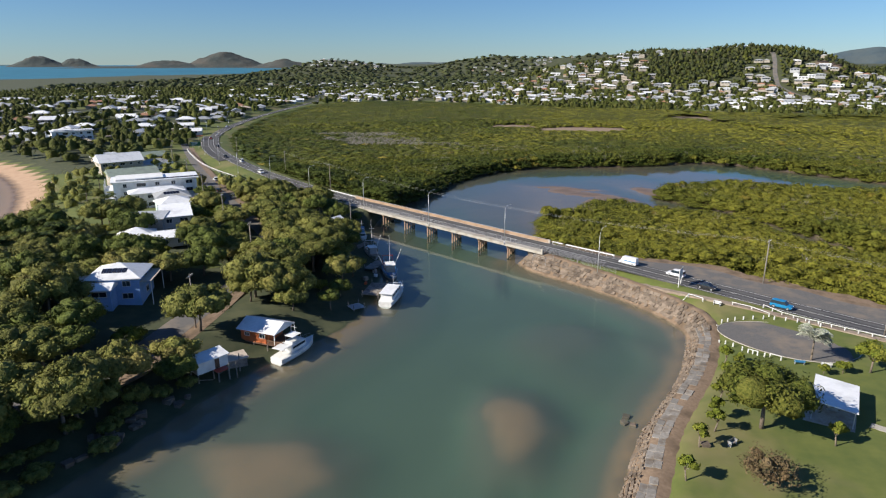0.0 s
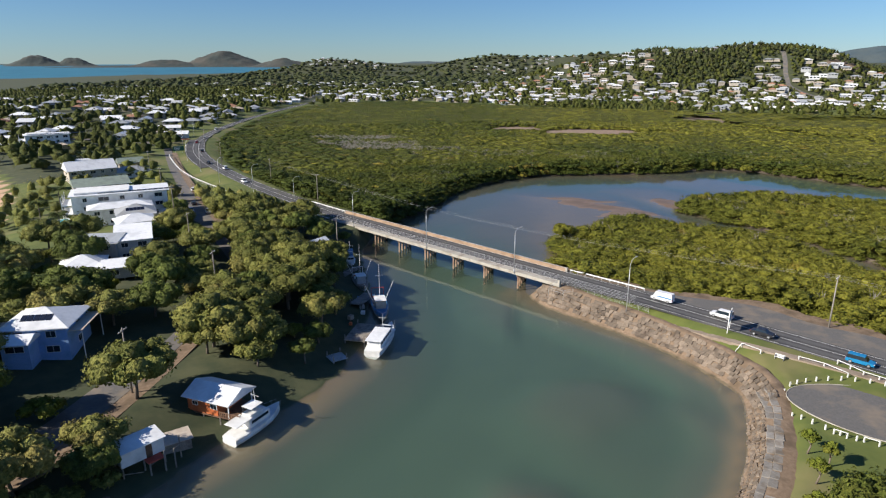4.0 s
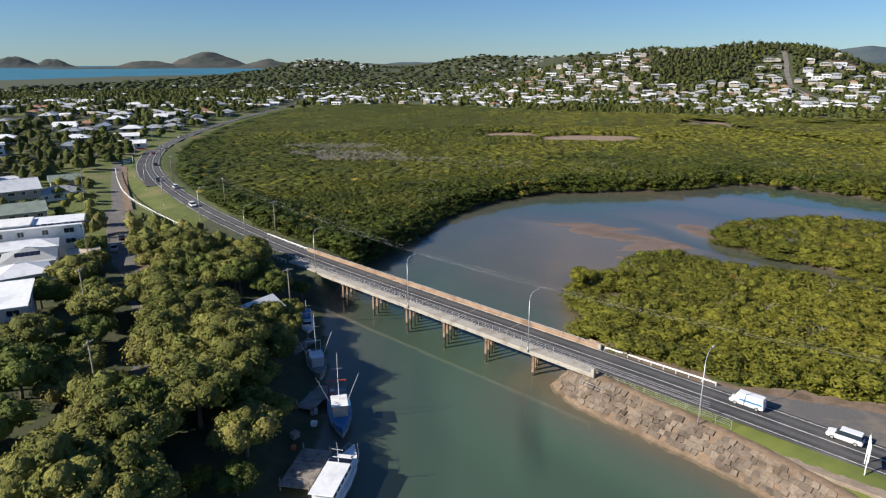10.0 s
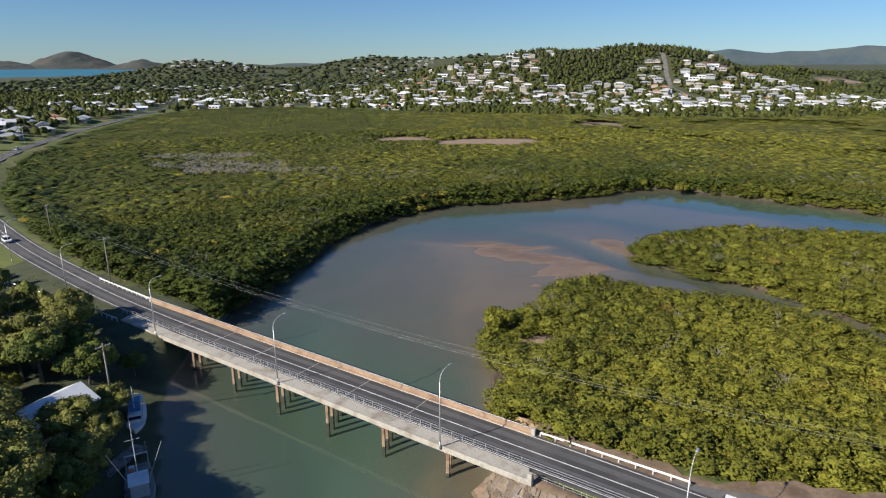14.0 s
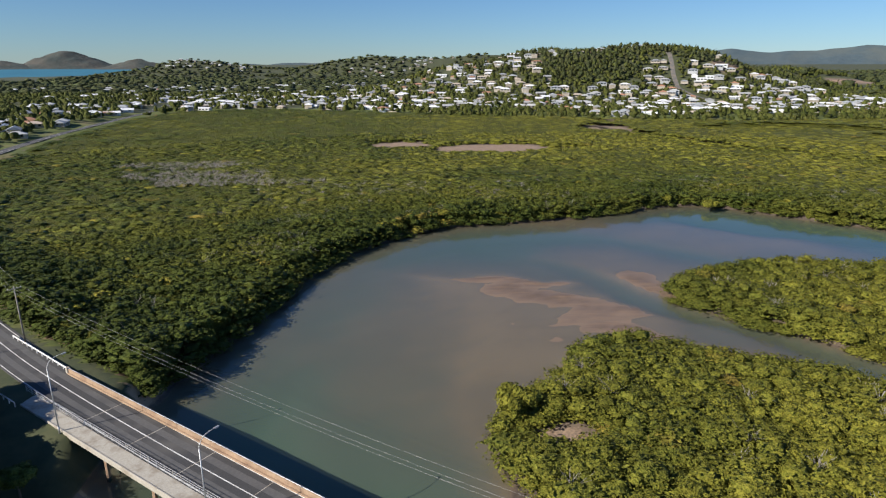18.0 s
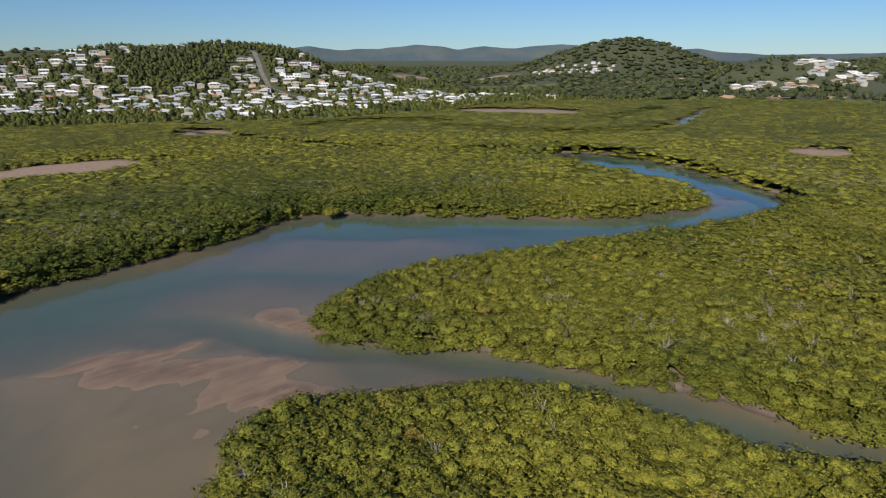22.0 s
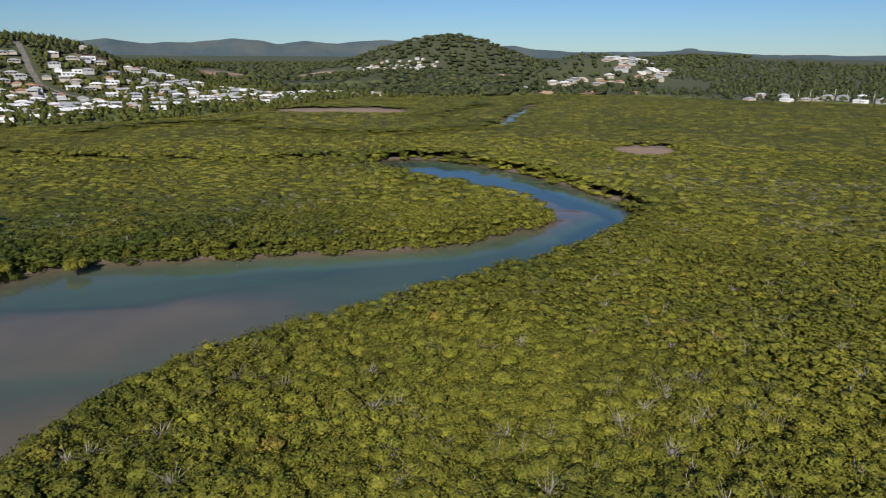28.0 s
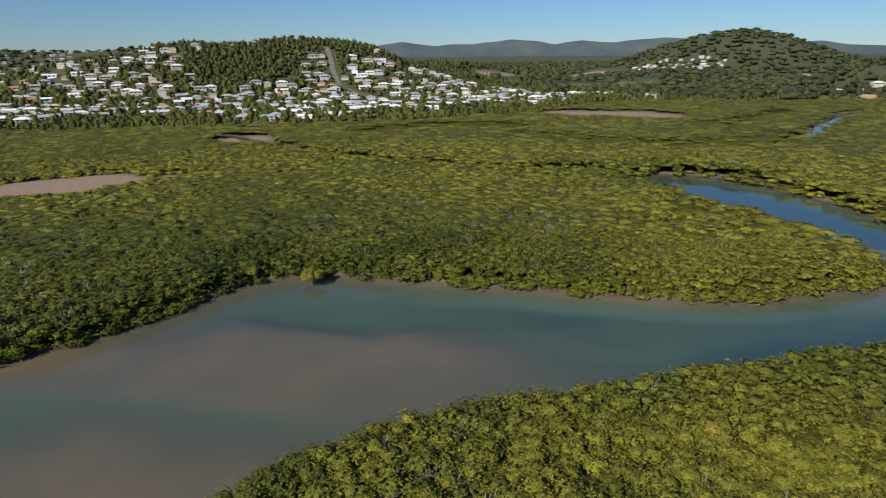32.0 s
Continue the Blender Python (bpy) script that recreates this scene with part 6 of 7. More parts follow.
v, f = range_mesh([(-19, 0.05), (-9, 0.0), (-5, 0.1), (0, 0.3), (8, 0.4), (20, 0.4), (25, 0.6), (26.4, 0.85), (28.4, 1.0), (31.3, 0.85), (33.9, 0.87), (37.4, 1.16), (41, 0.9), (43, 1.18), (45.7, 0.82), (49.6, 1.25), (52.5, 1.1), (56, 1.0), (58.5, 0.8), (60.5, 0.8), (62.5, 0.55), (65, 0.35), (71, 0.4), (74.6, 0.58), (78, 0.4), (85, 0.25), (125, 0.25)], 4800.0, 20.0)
backdrop = tagged(new("backdrop", mesh_of("backdrop", v, f, HAZY, True)), "hill ranges on the horizon, tinted blue grey for haze", "hills", kind="structure")

# ---- west bank: houses by the beach ----
def place(x, y, turn, lift=0.0):
    return pose(x, y, near_ground((x, y)) + lift, 0, 0, turn)


WEST_HOUSES = [(-144, 230, 12), (-130, 238, 15), (-127, 226, 12), (-117, 216, 10), (-109, 204, 9), (-103, 181, 8), (-97, 184, 10), (-100, 167, 7), (-91, 168, 7), (-83.5, 130, 10), (-76.5, 119, 11), (-166, 272, 15), (-194, 308, 14), (-218, 338, 12), (-190, 326, 10), (-111, 229, 7), (-140, 217, 8), (-54, 201, 6), (-286, 402, 20)]
"""Blocks: centre and radius kept free of trees."""


def apartment_block(m, w, d, storeys, label):
    top = thing("apartment_block", m, label, "apartments")
    high = 3.0 * storeys
    bm = box(bmesh.new(), -w / 2, w / 2, -d / 2, d / 2, -1.5, high)
    rim(bm, 0.05)
    part("wall", bm, WHITE, top)
    roof = part("roof", rim(box(bmesh.new(), -w / 2 - 0.8, w / 2 + 0.9, -d / 2 - 0.9, d / 2 + 0.7, high + 0.02, high + 0.3), 0.04), ROOF_WHITE, top)
    part("parapet", rim(box(bmesh.new(), -w / 2 + 1, w / 2 - 12, -d / 2 + 1, d / 2 - 1, high + 0.3, high + 1.0), 0.05), WHITE, roof)
    for k in range(14):
        p = part("solar_panel", box(bmesh.new(), -0.8, 0.8, -0.5, 0.5, 0, 0.05), SOLAR, roof, "black solar panel")
        p.matrix_basis = pose(-w / 2 + 9 + k * 1.75, -d / 2 + 1.2, high + 0.5, 12, 0, 0)
    for s in range(storeys):
        z = 3.0 * s + 1.6
        for k, ww in enumerate((1.2, 3.2, 1.4, 1.4, 2.4)):
            window_at(top, -w / 2 + w * (k + 0.7) / 5.2, -d / 2, z, ww, 1.3, 0, True)
        window_at(top, w / 2, -2, z, 1.8, 1.3, 90, True)
        window_at(top, w / 2, 3, z, 1.2, 1.3, 90, True)
        slab_ob = part("balcony", rim(box(bmesh.new(), -w / 2 - 3.2, -w / 2 - 0.01, -d / 2 + 0.3, d / 2 - 0.3, 3.0 * s - 0.1, 3.0 * s + 0.12), 0.03), WHITE, top)
        part("balustrade", box(bmesh.new(), -w / 2 - 3.2, -w / 2 - 3.12, -d / 2 + 0.3, d / 2 - 0.3, 3.0 * s + 0.2, 3.0 * s + 1.1), LAMP_GLASS, slab_ob)
        for y in (-d / 2 + 0.4, 0, d / 2 - 0.6):
            part("column", box(bmesh.new(), -w / 2 - 3.15, -w / 2 - 2.9, y, y + 0.25, 3.0 * s + 0.1, 3.0 * s + 2.9), WHITE, slab_ob)
    return top


HEAD = 34.0
apartment_block(place(-134, 237, 31), 30, 13, 3, "white three storey apartment block with balconies and solar panels")
house("long white villa with a low hipped roof", 19, 8, 2, "hip", WHITE, ROOF_WHITE, place(-127, 225, HEAD), 3, framed=True, rise=1.5)
house("grey white hipped villa with a timber deck", 11, 9.5, 2, "hip", WHITE, ROOF_LIGHT, place(-116.5, 216.5, HEAD), 4, framed=True, solar=True, rise=2.2, veranda=True)
house("low white garage with a tan roof beside the villa", 7, 11, 1, "skillion", CREAM, ROOF_TAN, place(-111, 229, HEAD), 5, framed=True, rise=0.5, name="garage", category="garage")
house("pale aqua weatherboard house with a white hipped roof", 10.5, 8.5, 2, "hip", AQUA_WALL, ROOF_WHITE, place(-109, 204, 42), 6, framed=True, rise=1.9)
house("grey walled house with a white skillion roof", 8.5, 12, 2, "skillion", GREY_WALL, ROOF_WHITE, place(-99, 186, 30), 7, framed=True, rise=1.6)
house("grey house with a low grey skillion roof", 10, 6.5, 2, "skillion", GREY_WALL, ROOF_GREY, place(-104.5, 179.5, 14), 8, framed=True, rise=0.9)
house("low house with a white hipped roof", 9.5, 9, 1, "hip", GREY_WALL, ROOF_WHITE, place(-101, 167, 30), 9, framed=True, rise=2.2, stilts=0.6)
house("white gable roofed house wing among trees", 8.5, 7.5, 1, "gable", GREY_WALL, ROOF_WHITE, place(-91.5, 168.5, 30), 10, framed=True, rise=1.2, stilts=0.6)
blue = house("pale blue high set timber house with solar panels", 11, 10, 2, "hip", BLUE_WALL, ROOF_WHITE, place(-83.5, 130.5, 14), 11, framed=True, solar=True, rise=2.2)
porch = part("porch", rim(box(bmesh.new(), -4.2, 0.4, -8.6, -5.02, -0.8, 4.6), 0.03), BLUE_WALL, blue)
porch_roof = part("porch_roof", roof_mesh(4.8, 4.4, 4.62, 1.0, 0.5, "gable"), ROOF_WHITE, blue)
porch_roof.matrix_basis = pose(-1.9, -6.9, 0, 0, 0, 0)
window_at(blue, -1.9, -8.6, 3.4, 3.0, 1.1, 0, True)
part("awning", box(bmesh.new(), 5.6, 8.0, -4.6, 4.8, 4.7, 4.85), ROOF_TAN, blue, "tan verandah roof")
part("awning", box(bmesh.new(), -10.4, -5.62, -3.6, 4.8, 4.5, 4.65), ROOF_TAN, blue, "tan verandah roof")
for x, y in ((-10.2, -3.4), (-10.2, 4.6), (7.8, -4.4), (7.8, 4.6)):
    part("awning_post", box(bmesh.new(), x - 0.07, x + 0.07, y - 0.07, y + 0.07, -1.0, 4.55), WHITE, blue)
house("house with a faded green metal roof", 20, 15, 2, "gable", CREAM, ROOF_GREEN, place(-165, 272, 40), 12, framed=True, rise=2.2)
house("low house with an arched white roof", 20, 13, 2, "gable", CREAM, ROOF_WHITE, place(-193, 307, 45), 13, framed=True)
house("low white roofed house near the bend", 16, 9, 1, "hip", WHITE, ROOF_LIGHT, place(-180, 318, HEAD + 16), 14, framed=True)
house("small house with a green roof near the bend", 12, 8, 1, "gable", CREAM, ROOF_GREEN, place(-196, 345, HEAD + 6), 15, framed=True)
house("white roofed house by the beach road", 16, 9, 1, "hip", CREAM, ROOF_WHITE, place(-219, 338, HEAD + 12), 16, framed=True)
apartment_block(place(-286, 404, 40), 24, 12, 3, "white three storey building behind the beach")
house("grey roofed bungalow facing the beach", 18, 10, 1, "hip", CREAM, ROOF_GREY, place(-328, 404, 30), 17, framed=True)
house("dark roofed bungalow facing the beach", 15, 10, 1, "gable", GREY_WALL, ROOF_GREY, place(-308, 402, 30), 18, framed=True)
house("small shed with a bright metal roof under trees", 9, 7, 1, "gable", GREY_WALL, ROOF_WHITE, place(-52.5, 198, 60), 19, name="garden_shed", category="shed")
bm = box(bmesh.new(), -5, 5, -2.4, 2.4, -0.4, 0.35)
pool = thing("swimming_pool", place(-142, 217.5, -37, 1.0), "small turquoise swimming pool with white surround", "swimming pool")
part("surround", rim(bm, 0.05), WHITE, pool)
part("water", box(bmesh.new(), -4.4, 4.4, -1.8, 1.8, 0.352, 0.36), POOL, pool, "turquoise water")

# ---- west bank: sheds and boats ----
def boat_shed():
    top = thing("boat_shed", pose(-44.8, 118.3, 2.2, 0, 0, -16), "orange timber boat shed with a white roof on posts", "boat shed")
    part("wall", rim(box(bmesh.new(), -4.2, 2.0, -2.9, 2.9, 0, 2.6), 0.03), ORANGE_WALL, top)
    part("roof", roof_mesh(8.6, 6.2, 2.7, 1.5, 0.5, "gable", 0.1), ROOF_WHITE, top)
    part("deck", rim(box(bmesh.new(), 2.2, 6.2, -3.0, 3.0, -0.15, 0.05), 0.02), DARK_TIMBER, top, "brown timber deck")
    part("floor", box(bmesh.new(), -4.9, 2.2, -3.0, 3.0, -0.2, -0.01), DARK_TIMBER, top)
    for x in (-4.6, -1.2, 2.2, 5.9):
        for y in (-2.8, 2.8):
            bm = bmesh.new()
            tube(bm, (x, y, -2.6), (x, y, -0.1), 0.14, 0.12, 8)
            part("post", bm, TIMBER, top)
    for y in (-2.9, 2.9):
        part("roof_post", box(bmesh.new(), 4.1, 4.25, y - 0.07, y + 0.07, 0, 2.75), WHITE, top)
    for k in range(11):
        part("baluster", box(bmesh.new(), 2.3 + k * 0.38, 2.5 + k * 0.38, -2.98, -2.92, 0.1, 0.9), DARK_TIMBER, top)
    for k in range(9):
        part("baluster", box(bmesh.new(), 6.1, 6.16, -2.7 + k * 0.6, -2.5 + k * 0.6, 0.1, 0.9), DARK_TIMBER, top)
    part("handrail", box(bmesh.new(), 2.2, 6.2, -3.02, -2.9, 0.9, 1.0), DARK_TIMBER, top)
    window_at(top, -2.6, -2.9, 1.6, 1.0, 0.6, 0, True)
    window_at(top, 1.2, -2.9, 1.6, 1.2, 0.8, 0, True)
    return top


def stilt_shed():
    top = thing("stilt_shed", pose(-50.3, 103.2, 2.6, 0, 0, 54), "small white shed with a metal roof standing on timber stilts", "shed")
    part("wall", rim(box(bmesh.new(), -3.1, 3.1, -1.5, 1.5, 0, 2.3), 0.03), WHITE, top)
    roof = part("roof", roof_mesh(6.2, 3.0, 2.35, 0.5, 0.3, "skillion", 0.08), ROOF_WHITE, top)
    part("door", box(bmesh.new(), 0.4, 1.3, -1.55, -1.5, 0.05, 2.0), DARK_TIMBER, top, "brown timber door")
    part("landing", box(bmesh.new(), 0.0, 2.4, -3.0, -1.5, -0.15, 0.0), RED, top, "red painted landing")
    for x, y in ((-3.0, -1.4), (0, -1.4), (3, -1.4), (-3, 1.4), (3, 1.4), (0.2, -2.9), (2.3, -2.9)):
        bm = bmesh.new()
        tube(bm, (x, y, -3.0), (x, y, -0.02), 0.15, 0.12, 8)
        part("stilt", bm, TIMBER, top)
    for x, y, h in ((2.2, -3.2, 1.1), (5.2, -1.8, 1.6), (3.6, -3.4, 0.9)):
        bm = bmesh.new()
        tube(bm, (x, y, -3.2), (x, y, h), 0.13, 0.11, 8)
        part("mooring_post", bm, TIMBER, top)
    for a, b in (((-3, -1.6, -0.9), (0, -1.6, -2.0)), ((0.2, -3, -0.4), (5.2, -1.9, 0.1))):
        bm = bmesh.new()
        tube(bm, a, b, 0.07, sides=6)
        part("brace", bm, TIMBER, top)
    return top


boat_shed()
stilt_shed()
hut = thing("lean_to", place(-47.6, 108.4, 40, 0.0), "low brown roofed lean-to beside the sheds", "lean-to")
part("wall", box(bmesh.new(), -2, 2, -1.4, 1.4, -1.0, 1.5), TIMBER, hut)
part("roof", roof_mesh(4, 2.8, 1.5, 0.3, 0.3, "skillion", 0.1), ROOF_TAN, hut)


def hull_mesh(long, beam, free, sheer=0.6):
    """A boat's hull from its stations: stern to bow along +x."""
    bm = bmesh.new()
    stations = [(0.0, 0.80, 0.0), (0.15, 0.92, 0.0), (0.45, 1.0, 0.0), (0.7, 0.86, 0.12), (0.87, 0.5, 0.38), (1.0, 0.03, 1.0)]
    rings = []
    for s, w, up in stations:
        x, y, top = (s - 0.5) * long, w * beam / 2, free + sheer * up * 0.9
        rings.append([bm.verts.new(p) for p in ((x, -y, top), (x, -y * 0.9, free * 0.35), (x - 0.0, -y * 0.5, -0.35 + up * 0.4), (x, 0, -0.5 + up * 0.6), (x, y * 0.5, -0.35 + up * 0.4), (x, y * 0.9, free * 0.35), (x, y, top))])
    for a, b in zip(rings, rings[1:]):
        for k in range(6):
            bm.faces.new((a[k], b[k], b[k + 1], a[k + 1]))
        bm.faces.new((a[6], b[6], b[0], a[0]))
    bm.faces.new(rings[0][::-1])
    bm.faces.new(rings[-1])
    bmesh.ops.recalc_face_normals(bm, faces=bm.faces)
    return bm


def boat(x, y, way, long, beam, free, hull, label, trim_mat=BLUE, kind="cruiser"):
    top = thing("boat", pose(x, y, 0, 0, 0, heading(way)), label, "boat", "boats along the bank")
    part("hull", hull_mesh(long, beam, free), hull, top)
    bm = hull_mesh(long * 1.004, beam * 1.02, free * 0.5, 0.35)
    bmesh.ops.translate(bm, verts=bm.verts, vec=(0, 0, -0.12))
    part("boot_stripe", bm, trim_mat, top)
    part("deck", box(bmesh.new(), -long * 0.46, long * 0.3, -beam * 0.4, beam * 0.4, free * 0.9, free + 0.03), WHITE if kind != "trawler" else TIMBER, top)
    if kind == "cruiser":
        cabin = part("cabin", rim(box(bmesh.new(), -long * 0.2, long * 0.2, -beam * 0.33, beam * 0.33, free, free + 1.5), 0.12, 2), WHITE, top)
        part("windscreen", box(bmesh.new(), long * 0.2 - 0.02, long * 0.2 + 0.05, -beam * 0.28, beam * 0.28, free + 0.75, free + 1.3), GLASS, cabin)
        for s in (-1, 1):
            part("side_window", box(bmesh.new(), -long * 0.17, long * 0.16, s * beam * 0.33 - 0.02, s * beam * 0.33 + 0.02, free + 0.75, free + 1.25), GLASS, cabin)
        part("canopy", rim(box(bmesh.new(), -long * 0.46, -long * 0.16, -beam * 0.36, beam * 0.36, free + 1.75, free + 1.85), 0.03), WHITE, top, "white canopy over the stern")
        bridge_ob = part("flybridge", rim(box(bmesh.new(), -long * 0.16, long * 0.08, -beam * 0.28, beam * 0.28, free + 1.5, free + 2.1), 0.1, 2), trim_mat, top)
        part("bimini", box(bmesh.new(), -long * 0.14, long * 0.08, -beam * 0.3, beam * 0.3, free + 3.1, free + 3.2), trim_mat, bridge_ob)
        for s in (-1, 1):
            for xx in (-0.13, 0.07):
                bm = bmesh.new()
                tube(bm, (long * xx, s * beam * 0.27, free + 2.0), (long * xx, s * beam * 0.28, free + 3.15), 0.025, sides=6)
                part("stanchion", bm, STEEL, bridge_ob)
    elif kind == "ferry":
        cabin = part("cabin", rim(box(bmesh.new(), -long * 0.4, long * 0.16, -beam * 0.36, beam * 0.36, free, free + 1.7), 0.08), WHITE, top)
        part("roof", rim(box(bmesh.new(), -long * 0.44, long * 0.12, -beam * 0.42, beam * 0.42, free + 1.72, free + 1.84), 0.04), ROOF_WHITE, top)
        for s in (-1, 1):
            for k in range(5):
                part("side_window", box(bmesh.new(), -long * 0.38 + k * long * 0.1, -long * 0.31 + k * long * 0.1, s * beam * 0.36 - 0.02, s * beam * 0.36 + 0.02, free + 0.75, free + 1.35), GLASS, cabin)
        for k in range(5):
            p = part("solar_panel", box(bmesh.new(), -0.5, 0.5, -0.35, 0.35, 0, 0.04), SOLAR, top, "black solar panel")
            p.matrix_basis = pose(long * 0.09, -beam * 0.32 + k * beam * 0.16, free + 1.86)
        part("wheelhouse", rim(box(bmesh.new(), long * 0.13, long * 0.24, -beam * 0.26, beam * 0.26, free + 0.1, free + 1.4), 0.1), WHITE, top)
    else:
        house_ob = part("wheelhouse", rim(box(bmesh.new(), -long * 0.02, long * 0.2, -beam * 0.3, beam * 0.3, free, free + 2.1), 0.06), trim_mat, top)
        part("roof", rim(box(bmesh.new(), -long * 0.05, long * 0.22, -beam * 0.34, beam * 0.34, free + 2.1, free + 2.2), 0.03), WHITE, top)
        for s in (-1, 1):
            part("side_window", box(bmesh.new(), long * 0.02, long * 0.17, s * beam * 0.3 - 0.02, s * beam * 0.3 + 0.02, free + 1.1, free + 1.7), GLASS, house_ob)
            bm = bmesh.new()
            tube(bm, (-long * 0.08, s * beam * 0.3, free), (-long * 0.1, s * beam * 0.9, free + 5.5), 0.06, 0.04, 6)
            part("outrigger", bm, STEEL, top)
        part("gantry", box(bmesh.new(), -long * 0.36, -long * 0.34, -beam * 0.4, beam * 0.4, free + 2.6, free + 2.75), RED if hull is BLUE else STEEL, top)
        for s in (-1, 1):
            part("gantry_leg", box(bmesh.new(), -long * 0.36, -long * 0.34, s * beam * 0.38 - 0.06, s * beam * 0.38 + 0.06, free, free + 2.7), RED if hull is BLUE else STEEL, top)
        part("winch", rim(box(bmesh.new(), -long * 0.26, -long * 0.18, -beam * 0.2, beam * 0.2, free, free + 0.8), 0.08), BLUE, top)
        for k in range(3):
            part("crate", rim(box(bmesh.new(), -long * 0.42 + k * 1.0, -long * 0.42 + k * 1.0 + 0.7, -beam * 0.3, -beam * 0.3 + 0.7, free, free + 0.6), 0.03), ORANGE_PLASTIC if k == 1 else WHITE, top)
    bm = bmesh.new()
    tall = {"cruiser": 4.4, "ferry": 4.0, "trawler": 9.0, "yacht": 8.0}.get(kind, 6.0)
    tube(bm, (long * 0.05, 0, free + 1.4), (long * 0.02, 0, free + 1.4 + tall), 0.07, 0.03, 8)
    mast = part("mast", bm, WHITE, top)
    bm = bmesh.new()
    tube(bm, (long * 0.03, -0.9, free + 1.4 + tall * 0.7), (long * 0.03, 0.9, free + 1.4 + tall * 0.7), 0.03, sides=6)
    part("spreader", bm, WHITE, mast)
    for s in (-1, 1):
        bm = bmesh.new()
        last = None
        for f in (0.12, 0.3, 0.42, 0.49):
            p = Vector((long * f, s * beam * 0.5 * (1 - max(0, f - 0.2) ** 1.2 * 3.2), free + 0.65 + f * 0.5))
            if last is not None:
                tube(bm, last, p, 0.02, sides=5)
            tube(bm, (p.x, p.y, free * 0.95), p, 0.018, sides=5)
            last = p
        part("bow_rail", bm, STEEL, top)
    return top


boat(-38, 116, (4, 10), 11.5, 3.7, 1.15, WHITE, "white motor cruiser with a flybridge moored at the shed", WHITE, "cruiser")
boat(-23.2, 150, (1.6, 14), 14.5, 4.2, 1.25, WHITE, "white motor vessel with a long flat roof at the jetty", WHITE, "ferry")
boat(-27.2, 168, (4.0, -13), 14.0, 4.0, 1.3, BLUE, "red and blue fishing trawler with a tall mast", CREAM, "trawler")
boat(-35.8, 185.0, (5, -12), 12.0, 3.8, 1.1, TIMBER, "brown decked fishing boat along the bank", GREY_WALL, "trawler")
boat(-43, 203.5, (3, -9), 9.5, 3.2, 1.0, WHITE, "small white cabin boat near the bridge", BLUE, "cruiser")


def jetty(x, y, turn, w, d, z, label, material=TIMBER):
    top = thing("jetty", pose(x, y, z, 0, 0, turn), label, "jetty", "jetties")
    n = int(w / 0.45)
    for k in range(n):
        part("plank", box(bmesh.new(), -w / 2 + k * w / n, -w / 2 + (k + 0.93) * w / n, -d / 2, d / 2, -0.06, 0.0), material, top)
    for xx in (-w / 2 + 0.3, w / 2 - 0.3):
        for yy in (-d / 2 + 0.2, d / 2 - 0.2):
            bm = bmesh.new()
            tube(bm, (xx, yy, -z - 2.6), (xx, yy, 1.0), 0.14, 0.12, 8)
            part("jetty_post", bm, TIMBER, top)
        part("bearer", box(bmesh.new(), xx - 0.1, xx + 0.1, -d / 2, d / 2, -0.28, -0.06), TIMBER, top)
    return top


jetty(-28.2, 151.5, 84, 9.0, 4.6, 1.5, "grey timber jetty beside the white vessel")
jetty(-30.6, 140.2, 40, 3.4, 3.4, 1.0, "small pale blue pontoon near the bank", STEEL)
jetty(-32, 171, 75, 8, 3.4, 1.6, "cluttered timber jetty beside the trawler")
jetty(-40.5, 191, 70, 8, 2.6, 1.5, "narrow timber jetty under the trees")
for k, (x, y, mat_, s) in enumerate(((-30.5, 164, WHITE, 1.0), (-31.5, 167.5, STEEL, 1.2), (-32.5, 160, TIMBER, 1.3), (-31.8, 157, ORANGE_PLASTIC, 0.8), (-33.5, 173, BLUE, 0.9))):
    bm = box(bmesh.new(), -s / 2, s / 2, -s * 0.4, s * 0.4, 0, s * 0.8)
    c = part("storage_box", rim(bm, 0.06, 2), mat_)
    c.matrix_basis = pose(x, y, max(near_ground((x, y)), 0.4), 0, 0, 30 * k)
    tagged(c, "weathered storage box on the bank beside the jetties", "box", "boxes by the jetties")

# ---- west bank: trees ----
spec = [("tree", 8.2, 5.6, 11, 0.42, TREE, "broad olive green tree on the creek bank", "tree", 41), ("tree", 7.4, 5.0, 10, 0.42, TREE, "broad olive green tree on the creek bank", "tree", 42), ("tree", 9.4, 5.4, 11, 0.42, TREE, "tall olive green tree on the creek bank", "tree", 43),
        ("tree", 6.4, 4.6, 9, 0.4, TREE, "low spreading green tree near the houses", "tree", 44), ("tree", 9.0, 4.4, 10, 0.4, DARK_TREE, "dark green dense tree near the road", "tree", 45), ("tree", 7.0, 5.0, 10, 0.42, DARK_TREE, "dark green spreading tree", "tree", 46), ("shrub", 3.2, 2.8, 6, 0.3, LAWN_TREE, "bright green shrub near the beach", "shrub", 47)]
protos = [tree(*s) for s in spec]
used = [False] * len(protos)
x, y = scatter(-205, -20, 52, 350, 6.6, 501)
d, bay, lane, main = creek_distance(x, y), signed(x, y, BAY), to_line(x, y, SIDE_ROAD)[0], to_line(x, y, ROAD)[0]
belt = rounded([(-20, 40), (-16, 240), (-60, 240), (-78, 252), (-120, 288), (-170, 352), (-205, 352), (-205, 52)], True, 1)
inside_belt = within(x, y, belt)
tr = random.Random(21)
count = 0
crowd = []
